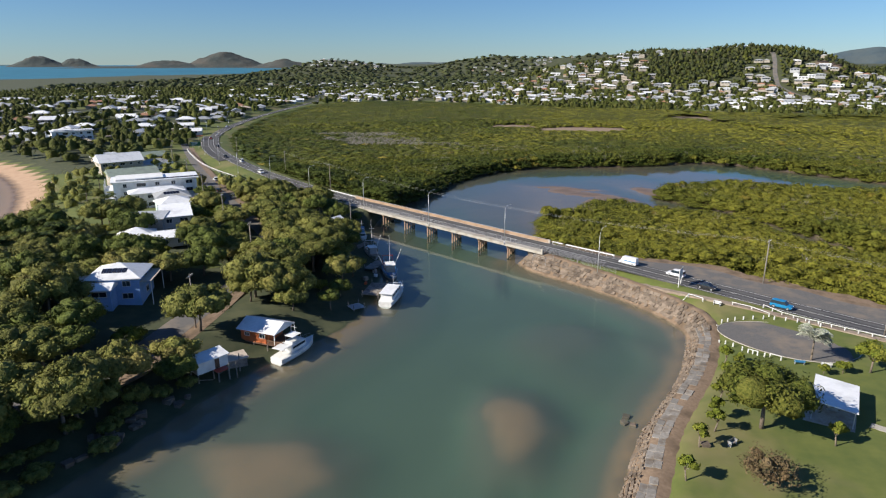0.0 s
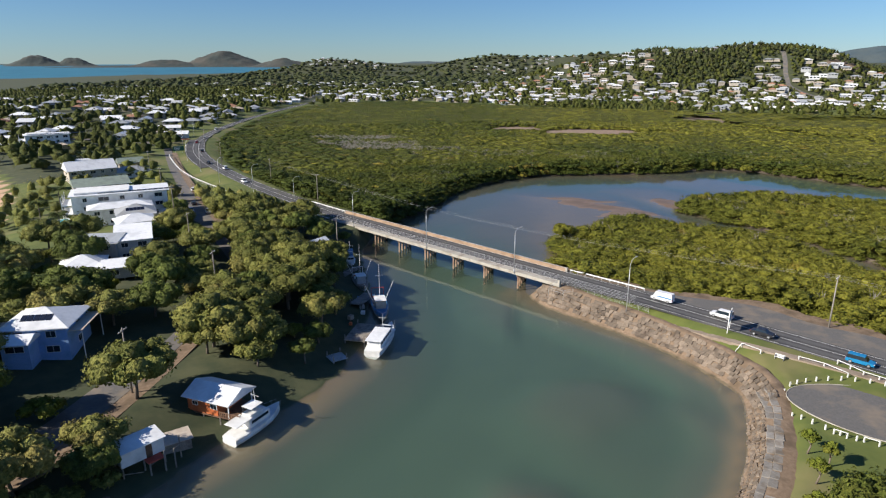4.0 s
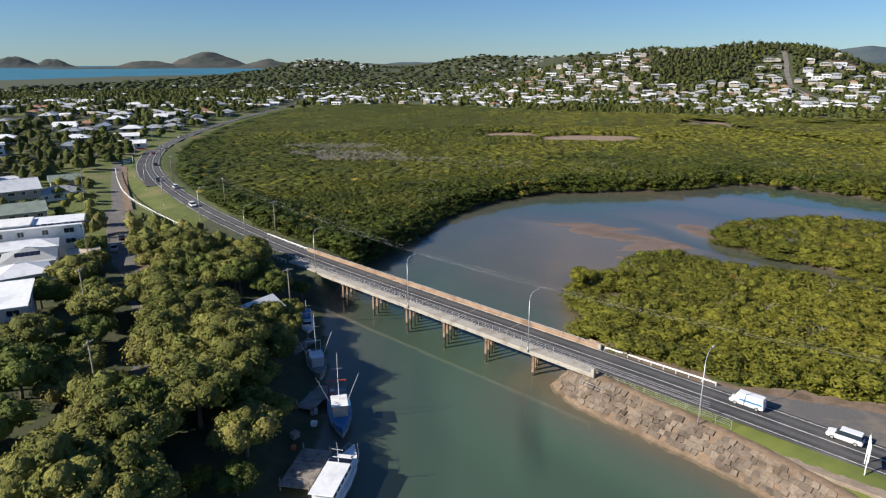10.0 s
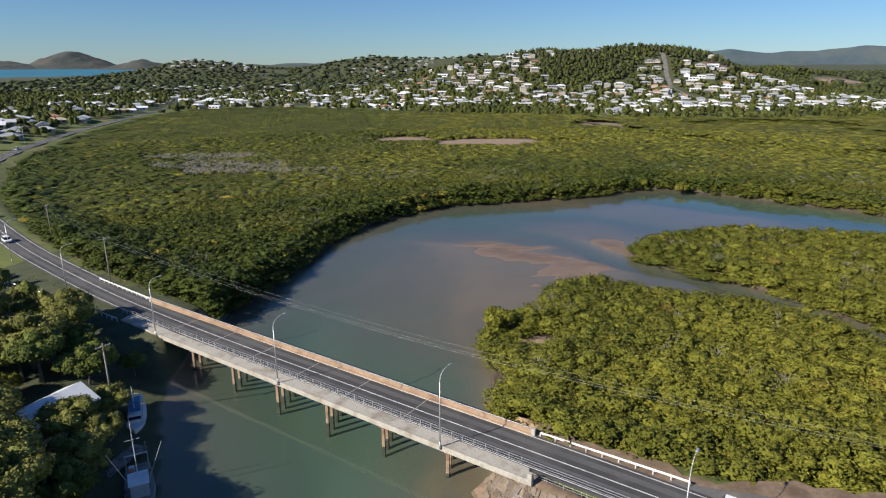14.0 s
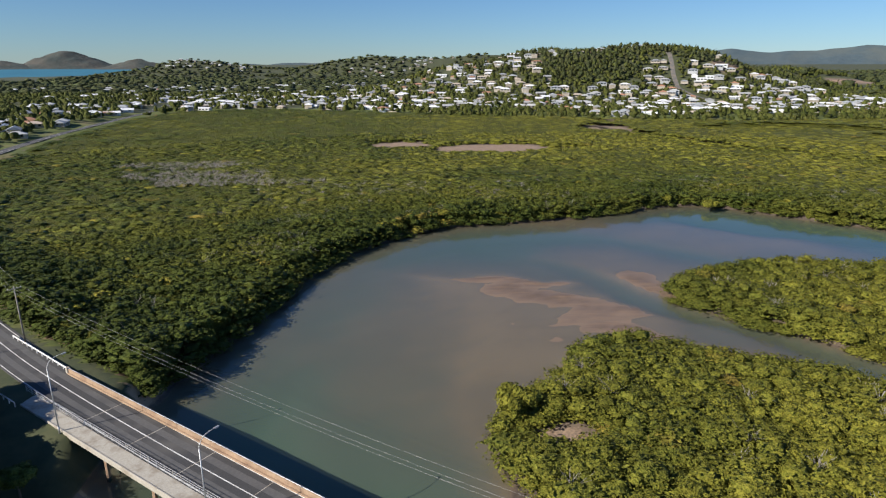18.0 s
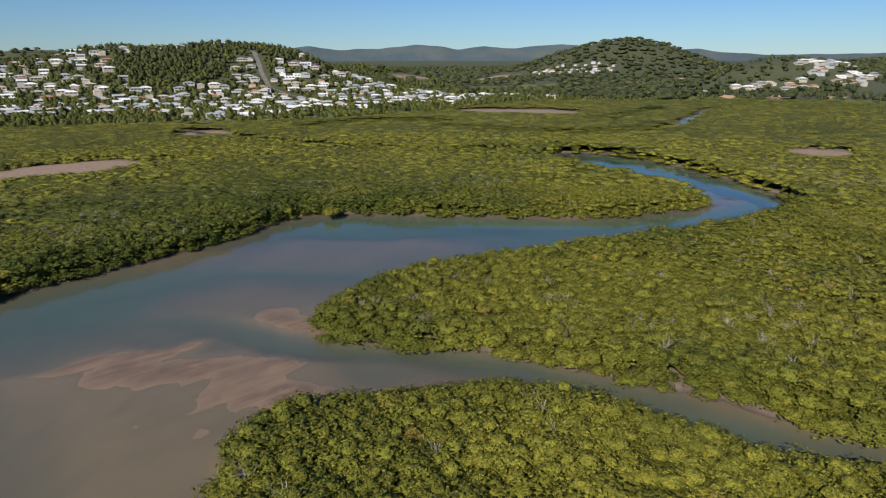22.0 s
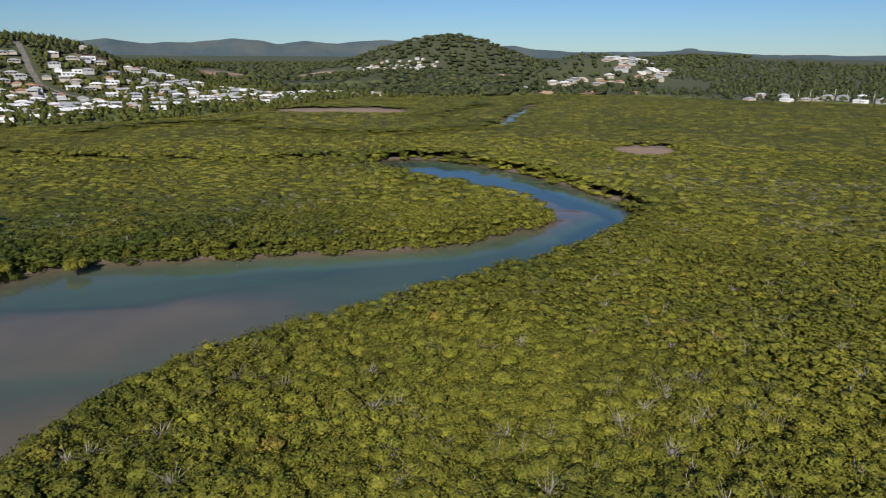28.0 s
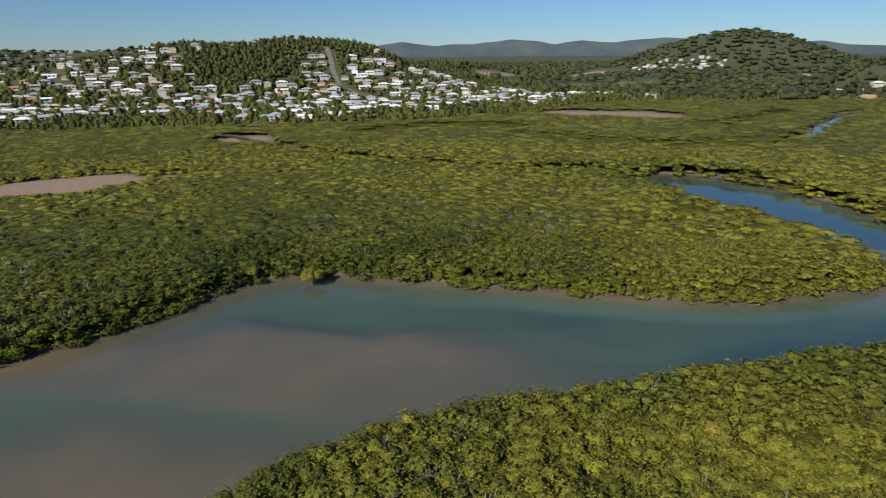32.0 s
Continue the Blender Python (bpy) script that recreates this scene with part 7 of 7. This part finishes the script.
for k in np.argsort(np.hypot(x + 35, y - 125)):
    if not inside_belt[k] or d[k] < (6.5 if y[k] < 100 else 5.5) or bay[k] < 3 or lane[k] < (6.0 if y[k] < 104 else 4.2) or main[k] < 12:
        continue
    if any(math.hypot(x[k] - hx, y[k] - hy) < hr for hx, hy, hr in WEST_HOUSES):
        continue
    if math.hypot(x[k] + 46, y[k] - 117) < 11.5 or math.hypot(x[k] + 49.5, y[k] - 103) < 6 or d[k] < 5 and 94 < y[k] < 124 or d[k] < 4 and 144 < y[k] < 176:
        continue
    east_side = x[k] > -62 - max(0, (y[k] - 180)) * 0.75
    lawn = math.hypot((x[k] + 84) / 15, (y[k] - 155) / 5) < 1 or math.hypot((x[k] + 135) / 22, (y[k] - 205) / 22) < 0.8
    keep = 0.97 if east_side else (0.12 if lawn else (0.92 if y[k] < 170 else 0.6))
    if tr.random() > keep:
        continue
    if east_side or y[k] < 150:
        kind = tr.choices(range(7), (5, 4, 4, 2, 2 + 4 * (main[k] < 30), 2, 1))[0]
    else:
        kind = tr.choices(range(7), (1, 2, 0, 4, 2, 3, 5))[0]
    if east_side and y[k] > 248 and main[k] + lane[k] < (30 if y[k] < 276 else 60):
        continue
    if count >= 285:
        crowd.append((x[k], y[k]))
        continue
    size = tr.uniform(0.9, 1.25) * (0.6 if d[k] < 9 and y[k] > 96 else 0.8 if d[k] < 14 and y[k] > 96 else (0.75 if d[k] < 5 else 1)) * (0.8 if main[k] < 22 else 1)
    m = pose(x[k], y[k], near_ground((x[k], y[k])), 0, 0, tr.uniform(0, 360))
    if not used[kind]:
        used[kind] = True
        protos[kind].matrix_basis = m
        made = protos[kind]
    else:
        made = copy_thing(protos[kind], m)
    made.scale = (size, size, size * tr.uniform(0.88, 1.12))
    count += 1

bank_shrub = tree("bank_shrub", 3.4, 3.0, 7, 0.34, TREE, "low green shrub overhanging the muddy bank", "shrub", 48, count=190)
shrub_spots = [(px, py) for px, py in zip(*scatter(-80, -36, 56, 99, 4.6, 505)) if 1.5 < float(creek_distance(np.array([px]), np.array([py]))[0]) < 9]
for k, (px, py) in enumerate(shrub_spots):
    m = pose(px, py, near_ground((px, py)) - 0.2, 0, 0, 67 * k)
    made = copy_thing(bank_shrub, m) if k else bank_shrub
    made.matrix_basis = m
    size = tr.uniform(0.5, 0.9)
    made.scale = (size, size, size * tr.uniform(0.8, 1.2))

for k, s_at in enumerate(np.arange(62, 215, 8.5)):
    p, way = along_line(SIDE_ROAD, s_at)
    q = p + np.array([-way[1], way[0]]) * (7.4 + 1.6 * math.sin(5 * k))
    if p[1] < 158 or any(math.hypot(q[0] - hx, q[1] - hy) < hr * 0.72 for hx, hy, hr in WEST_HOUSES):
        continue
    made = copy_thing(protos[(4, 5, 3, 1)[k % 4]], place(*q, 50 * k))
    size = tr.uniform(0.62, 0.85)
    made.scale = (size, size, size)

crowd = np.array(crowd)
woods("garden_trees", crowd[:, 0], crowd[:, 1], 3.8, 6.5, 150, 0.62, TREE, "olive green trees round the houses near the bend", 520)
bay_palm = palm("coconut_palm", 8.5, 15, 3.3, PALM, "tall coconut palm behind the beach", "palm tree", 61)
for k, (px, py) in enumerate(((-118, 156), (-121, 150), (-114, 148), (-110, 154), (-128, 196), (-148, 214), (-116, 185), (-122, 142), (-160, 240), (-128, 163))):
    m = place(px, py, 70 * k)
    if k:
        copy_thing(bay_palm, m)
    else:
        bay_palm.matrix_basis = m

# ---- park ----
def shelter():
    top = thing("picnic_shelter", pose(58.2, 96.2, near_ground((58, 96)), 0, 0, 62), "open picnic shelter with a white metal roof on a slab", "shelter")
    part("slab", rim(box(bmesh.new(), -6.2, 6.2, -3.8, 3.8, -0.2, 0.08), 0.03), CONCRETE, top)
    part("roof", roof_mesh(9.6, 5.8, 2.7, 0.5, 0.3, "skillion", 0.12), ROOF_WHITE, top)
    for x in (-5.2, 0, 5.2):
        for y in (-2.8, 2.8):
            part("post", box(bmesh.new(), x - 0.08, x + 0.08, y - 0.08, y + 0.08, 0, 2.72 + (0.4 if y > 0 else 0.05)), STEEL, top)
    table = thing("picnic_table", pose(58.2, 96.2, near_ground((58, 96)) + 0.08, 0, 0, 62), "timber picnic table under the shelter", "table")
    part("tabletop", box(bmesh.new(), -1.1, 1.1, -0.4, 0.4, 0.68, 0.75), TIMBER, table)
    for y in (-0.8, 0.8):
        part("bench", box(bmesh.new(), -1.1, 1.1, y - 0.15, y + 0.15, 0.4, 0.45), TIMBER, table)
    for x in (-0.8, 0.8):
        part("leg", box(bmesh.new(), x - 0.05, x + 0.05, -0.85, 0.85, 0, 0.68), STEEL, table)


shelter()
ribbon("path", dense(np.array([(61.5, 91.5), (67, 87), (74, 83), (86, 78)], float), 1.5), -0.8, 0.8, 0.05, 0.3, CONCRETE, None, "pale concrete path from the shelter", category="footpath", kind="structure", height=near_ground)


def rail_fence(points, label, height=0.85, gap=2.2):
    top = thing("rail_fence", pose(0, 0, 0), label, "fence", "white park fences")
    line = dense(np.array(points, float), gap)
    bm = bmesh.new()
    for a, b in zip(line, line[1:]):
        tube(bm, (*a, near_ground(a) + height), (*b, near_ground(b) + height), 0.07, sides=6)
    part("rail", bm, WHITE, top)
    me = None
    for p in line:
        m = pose(*p, near_ground(p))
        if me is None:
            ob = part("post", rim(box(bmesh.new(), -0.09, 0.09, -0.09, 0.09, -0.3, height + 0.04), 0.02), WHITE, top)
            ob.matrix_basis, me = m, ob.data
        else:
            again("post", me, top, m)


rail_fence([(46.4, 143.8), (48.8, 146.2), (51.5, 142.8)], "short white timber rail beside the footpath")
rail_fence([(57.2, 140), (60.5, 137.6), (63, 134.2)], "white timber rail near the turning circle")
rail_fence([(63.6, 139), (66, 134.5), (69, 132), (81, 123.4), (100, 108)], "white timber rail along the footpath")
rail_fence([(55.6, 114.6), (57.2, 113.6)], "short white timber rail at the kerb")
rail_fence([(52.2, 116.4), (53.6, 115.4)], "short white timber rail at the kerb")
first = None
for k, a in enumerate(np.linspace(50, 236, 22)):
    x, y = TURN_C[0] + 14.0 * math.cos(radians(a)), TURN_C[1] + 10.6 * math.sin(radians(a)) - 2.0 * math.cos(radians(a))
    m = pose(x, y, near_ground((x, y)))
    if first is None:
        first = part("bollard", rim(box(bmesh.new(), -0.11, 0.11, -0.11, 0.11, -0.3, 0.85), 0.03), WHITE)
        tagged(first, "white timber bollard round the turning circle", "bollard", "bollards")
        first.matrix_basis = m
    else:
        copy_thing(first, m)


def bench(x, y, turn, material, label):
    top = thing("park_bench", place(x, y, turn), label, "bench", "park benches")
    for k in range(4):
        part("slat", box(bmesh.new(), -0.9, 0.9, -0.25 + k * 0.13, -0.14 + k * 0.13, 0.42, 0.46), material, top)
    for k in range(3):
        part("back_slat", box(bmesh.new(), -0.9, 0.9, 0.27, 0.31, 0.55 + k * 0.14, 0.66 + k * 0.14), material, top)
    for s in (-0.75, 0.75):
        part("leg", box(bmesh.new(), s - 0.04, s + 0.04, -0.25, 0.3, -0.1, 0.85), STEEL, top)


bench(54, 140.5, -40, WHITE, "white park bench facing the creek")
bench(60.0, 112.4, 170, BLUE, "blue park bench by the turning circle")
bench(64.4, 111.6, 170, WHITE, "white park bench by the turning circle")
bench(38.5, 84.5, 40, TIMBER, "timber bench on the lawn")
sign = thing("roadside_sign", place(48.6, 152.2, 62), "white roadside sign on two posts seen edge on", "sign")
for s in (-1.2, 1.2):
    part("post", box(bmesh.new(), s - 0.07, s + 0.07, -0.07, 0.07, -0.4, 4.6), WHITE, sign)
panel = part("panel", rim(box(bmesh.new(), -1.7, 1.7, -0.12, -0.075, 2.0, 4.6), 0.015), WHITE, sign)
for k in range(3):
    part("lettering_bar", box(bmesh.new(), -1.3, 1.3 - 0.5 * k, -0.135, -0.122, 4.0 - k * 0.6, 4.25 - k * 0.6), BLUE, panel)
pit = part("drain_cover", box(bmesh.new(), -0.8, 0.8, -0.6, 0.6, -0.2, 0.06), RUST_CONCRETE)
pit.matrix_basis = place(43.8, 144.6, 40)
tagged(pit, "rusty square drain cover in the grass", "drain cover")
fence = thing("mesh_fence", pose(0, 0, 0), "low steel mesh fence beside the footpath", "fence")
fl = [bridge_at(u, 147.9 - 0.25 * (u + 100) / 20) for u in np.linspace(-100, -76, 11)]
for a, b in zip(fl, fl[1:]):
    za, zb = near_ground(a), near_ground(b)
    for h in (0.15, 0.45, 0.8, 1.15):
        bm = bmesh.new()
        tube(bm, (*a, max(za, 4.0) + h), (*b, max(zb, 4.0) + h), 0.025, sides=5)
        part("rail", bm, STEEL, fence)
    bm = bmesh.new()
    tube(bm, (*b, zb - 0.3), (*b, max(zb, 4.0) + 1.2), 0.035, sides=6)
    part("post", bm, STEEL, fence)
gate = thing("stair_railing", pose(0, 0, 0), "steel railing at the bridge end above the rocks", "railing")
for a, b in (((15.5, 177.2), (13.5, 173.6)), ((13.5, 173.6), (16.8, 171.0)), ((16.8, 171.0), (19.3, 173.2))):
    for h in (0.5, 1.05):
        bm = bmesh.new()
        tube(bm, (*a, 4.2 + h), (*b, 4.0 + h), 0.03, sides=6)
        part("rail", bm, STEEL, gate)
    bm = bmesh.new()
    tube(bm, (*b, 2.6), (*b, 5.05), 0.035, sides=6)
    part("post", bm, STEEL, gate)

big = tree("fig_tree", 10.4, 6.4, 15, 0.42, FIG, "large dense green shade tree on the park lawn", "tree", 71, flat=0.72, count=420)
big.matrix_basis = place(44.5, 89.5, 20)
young = tree("young_tree", 4.2, 1.7, 4, 0.34, LAWN_TREE, "young staked tree with thin green crown on the lawn", "tree", 72, count=36)
for k, (x, y) in enumerate(((44, 104), (40.5, 97), (38, 91.5), (33.5, 83.5), (29.5, 75.5), (53.5, 85.5), (47.5, 108), (46, 111), (37, 88))):
    m = place(x, y, 50 * k)
    (copy_thing(young, m) if k else young).matrix_basis = m
bushy = tree("park_tree", 6.0, 3.6, 7, 0.42, LAWN_TREE, "dense bright green tree beside the turning circle", "tree", 73, count=100)
bushy.matrix_basis = place(71, 109.5, 0)
copy_thing(bushy, place(66, 109, 80)).scale = (0.45, 0.45, 0.4)
copy_thing(bushy, place(62.5, 108.5, 130)).scale = (0.35, 0.35, 0.34)
copy_thing(bushy, place(73.5, 86, 190)).scale = (0.7, 0.7, 0.8)
RUSSET = leaves("russet_leaf", (0.15, 0.10, 0.06), (0.2, 0.14, 0.085), (0.14, 0.12, 0.07))
red_shrub = tree("russet_shrub", 4.0, 3.8, 9, 0.26, RUSSET, "bare russet branched shrub on the lawn", "shrub", 74, count=150, core=0.6)
red_shrub.matrix_basis = place(39.5, 75.5, 0)
silver = palm("bismarck_palm", 6.2, 22, 3.0, SILVER, "silvery grey fan palm beside the turning circle", "palm tree", 75, droop=0.75, broad=0.3)
silver.matrix_basis = place(62.8, 114.0, 0)
for k, (x, y) in enumerate(((34.5, 84), (41.8, 80.5), (26.5, 94.8), (25.4, 96), (26.0, 98))):
    st = again("boulder", stones[k % 6], None, place(x, y, 40 * k, 0.15) @ Matrix.Diagonal((1.2, 1.0, 0.8, 1)))
    tagged(st, "rough brown boulder at the edge of the lawn", "boulder", "boulders")
for k in range(26):
    a = rr.uniform(0, 1)
    x, y = -60 + 8 * a + rr.uniform(-2, 2), 76 + 18 * a + rr.uniform(-2.5, 2.5)
    st = again("boulder", stones[k % 6], None, place(x, y, 60 * k, 0.1) @ Matrix.Diagonal((rr.uniform(0.9, 2.0), rr.uniform(0.8, 1.6), rr.uniform(0.6, 1.1), 1)))
    tagged(st, "dark boulder on the muddy bank below the trees", "boulder", "boulders on the bank")


lone = tree("mangrove_tree", 6.2, 4.0, 8, 0.42, MANGROVE, "round bright green mangrove tree on the mud", "mangrove tree", 81, flat=0.7, count=260, tones=(0.6, 0.82))
for k, (x, y, s) in enumerate(((22.5, 231.5, 1.0), (133, 378, 0.9), (119, 389, 0.7))):
    made = copy_thing(lone, place(x, y, 90 * k)) if k else lone
    made.matrix_basis = place(x, y, 90 * k)
    made.scale = (s, s, s * 0.95)


# ---- vehicles ----
def car(paint, label, kind="suv"):
    top = thing("car", pose(0, 0, 0), label, "car", "cars")
    tall = {"suv": 1.72, "sedan": 1.45, "van": 2.1, "ute": 1.75}[kind]
    long = {"suv": 4.7, "sedan": 4.5, "van": 5.2, "ute": 5.2}[kind]
    h = long / 2
    bm = bmesh.new()
    prof = [(-h, 0.42), (-h + 0.08, 0.92), (-h * 0.42, 1.0), (h * 0.42, 0.98), (h - 0.12, 0.82), (h, 0.45), (h - 0.3, 0.3), (-h + 0.25, 0.3)]
    a = [bm.verts.new((x, -0.9, z)) for x, z in prof]
    b = [bm.verts.new((x, 0.9, z)) for x, z in prof]
    bm.faces.new(a)
    bm.faces.new(b[::-1])
    for k in range(8):
        bm.faces.new((a[k], b[k], b[(k + 1) % 8], a[(k + 1) % 8])[::-1])
    bmesh.ops.recalc_face_normals(bm, faces=bm.faces)
    rim(bm, 0.06, 2)
    part("body", bm, paint, top, smooth=False)
    x0, x1 = {"suv": (-h + 0.15, h * 0.34), "sedan": (-h * 0.6, h * 0.3), "van": (-h + 0.08, h * 0.62), "ute": (-h * 0.12, h * 0.42)}[kind]
    bm = bmesh.new()
    low, up = [(x0, 0.84), (x1 + 0.45, 0.84)], [(x0 + (0.35 if kind == "sedan" else 0.14), 0.74), (x1 - 0.15, 0.74)]
    v = [(low[0][0], -0.84, 0.97), (low[1][0], -0.84, 0.97), (low[1][0], 0.84, 0.97), (low[0][0], 0.84, 0.97), (up[0][0], -0.7, tall), (up[1][0], -0.7, tall), (up[1][0], 0.7, tall), (up[0][0], 0.7, tall)]
    solid(bm, v, [(4, 5, 6, 7), (0, 1, 5, 4), (1, 2, 6, 5), (2, 3, 7, 6), (3, 0, 4, 7), (3, 2, 1, 0)])
    rim(bm, 0.05, 2)
    part("glasshouse", bm, GLASS if kind != "van" else paint, top)
    part("roof", rim(box(bmesh.new(), up[0][0] - 0.02, up[1][0] + 0.02, -0.72, 0.72, tall - 0.05, tall + 0.03), 0.025), paint, top)
    if kind == "van":
        part("windscreen", solid(bmesh.new(), [(x1 + 0.42, -0.78, 1.05), (x1 + 0.42, 0.78, 1.05), (x1 - 0.05, 0.66, tall - 0.1), (x1 - 0.05, -0.66, tall - 0.1), (x1 + 0.46, -0.78, 1.05), (x1 + 0.46, 0.78, 1.05), (x1 + 0.0, 0.66, tall - 0.1), (x1 + 0.0, -0.66, tall - 0.1)], [(3, 2, 1, 0), (4, 5, 6, 7), (0, 1, 5, 4), (2, 3, 7, 6), (1, 2, 6, 5), (3, 0, 4, 7)]), GLASS, top)
        part("side_stripe", box(bmesh.new(), -h + 0.3, h * 0.4, -0.905, 0.905, 1.0, 1.25), BLUE, top)
    for x in (-h * 0.62, h * 0.62):
        for y in (-0.82, 0.82):
            bm = bmesh.new()
            tube(bm, (x, y - 0.11, 0.33), (x, y + 0.11, 0.33), 0.33, sides=16)
            wheel = part("wheel", bm, BLACK, top)
            bm = bmesh.new()
            tube(bm, (x, y - 0.12, 0.33), (x, y + 0.12, 0.33), 0.2, sides=12)
            part("rim", bm, STEEL, wheel)
    for y in (-0.65, 0.65):
        part("headlight", rim(box(bmesh.new(), h - 0.2, h - 0.02, y - 0.18, y + 0.18, 0.62, 0.78), 0.02), LAMP_GLASS, top)
        part("tail_light", rim(box(bmesh.new(), -h - 0.01, -h + 0.1, y - 0.14, y + 0.14, 0.65, 0.85), 0.02), RED, top)
    return top


white_suv, white_van, blue_suv, dark_sedan = car(CAR_WHITE, "white station wagon on the road"), car(CAR_WHITE, "white delivery van on the road", "van"), car(CAR_BLUE, "bright blue hatchback on the road"), car(CAR_DARK, "dark grey sedan on the road", "sedan")
grey_ute = car(CAR_GREY, "silver utility parked in the street", "ute")
red_car = car(CAR_RED, "red sedan on the road beyond the bend", "sedan")


def on_road(u, lane):
    p = bridge_at(u, 152.4 + lane)
    return pose(*p, deck_z(u) + 0.01, 0, 0, heading(DIR) + (180 if lane > 0 else 0))


white_suv.matrix_basis = on_road(-62.5, 1.75)
white_van.matrix_basis = on_road(-76, 1.75)
blue_suv.matrix_basis = on_road(-36, -1.75)
dark_sedan.matrix_basis = on_road(-53, -1.75)
for s, lane, what in ((352, 1.7, white_suv), (395, -1.7, white_suv), (418, 1.7, dark_sedan), (470, -1.7, dark_sedan), (520, 1.7, red_car), (545, -1.7, white_suv), (610, 1.7, white_suv)):
    p, way = along_line(ROAD_D, s)
    q = p + np.array([-way[1], way[0]]) * lane
    m = pose(*q, 5.01, 0, 0, heading(way) + (180 if lane > 0 else 0))
    if what is red_car:
        red_car.matrix_basis = m
    else:
        copy_thing(what, m)
for k, (x, y, turn) in enumerate(((-112, 244, 120), (-105, 243, 122), (-84, 128, 30), (-118, 258, 125), (-132, 286, 125), (-60, 190, 60))):
    m = place(x, y, turn, 0.02)
    if k == 0:
        grey_ute.matrix_basis = m
    else:
        copy_thing((white_suv, grey_ute, white_van, dark_sedan)[k % 4], m)


# ---- the bend ----
ribbon("hill_road", dense(HILL_ROAD, 5.0), -3.2, 3.2, 0.35, 0.8, OLD_ASPHALT, None, "pale asphalt street climbing the hill between houses", category="road", kind="structure", height=near_ground)
STREET = dense(rounded([(-206, 400), (-222, 428), (-250, 446), (-292, 452), (-345, 436), (-420, 410)], False, 2), 3.0)
ribbon("street", STREET, -3.6, 3.6, 0.07, 0.5, OLD_ASPHALT, None, "grey asphalt street leaving the bend", category="road", kind="structure", height=near_ground)
BRICK_RED = surface("red_paving", (0.30, 0.085, 0.05), (0.40, 0.13, 0.08), 0.5, 0.9, 0, 0.2, 0.01, (0.24, 0.09, 0.06), 2.0, 0)
bm = rim(box(bmesh.new(), -8, 8, -3.2, 3.2, -0.4, 0.12), 0.04)
island_pave = part("traffic_island", bm, BRICK_RED)
island_pave.matrix_basis = place(-233, 466, 40)
tagged(island_pave, "red paved traffic island at the bend", "traffic island")
ribbon("earthworks", dense(np.array([(-243, 780), (-247, 830), (-249, 880)], float), 5.0), -3.0, 4.0, 0.12, 0.5, BRICK_RED, None, "strip of orange red earthworks beside the road", category="earthworks", kind="structure", height=near_ground)
GREEN_SIGN = surface("green_sign", (0.012, 0.11, 0.06), (0.016, 0.13, 0.07), 0.5, 0.5, 0, 0, 0, vary=0)
guide = thing("road_sign", place(-197, 399, 40), "green direction sign on two steel posts at the bend", "sign")
for s in (-2.0, 2.0):
    part("post", box(bmesh.new(), s - 0.08, s + 0.08, -0.08, 0.08, -0.3, 4.4), STEEL, guide)
board = part("panel", rim(box(bmesh.new(), -3.2, 3.2, -0.14, -0.085, 1.6, 4.5), 0.02), GREEN_SIGN, guide)
for k in range(3):
    part("lettering_bar", box(bmesh.new(), -2.6, 1.6 - 0.6 * k, -0.155, -0.142, 3.8 - k * 0.8, 4.1 - k * 0.8), WHITE, board)
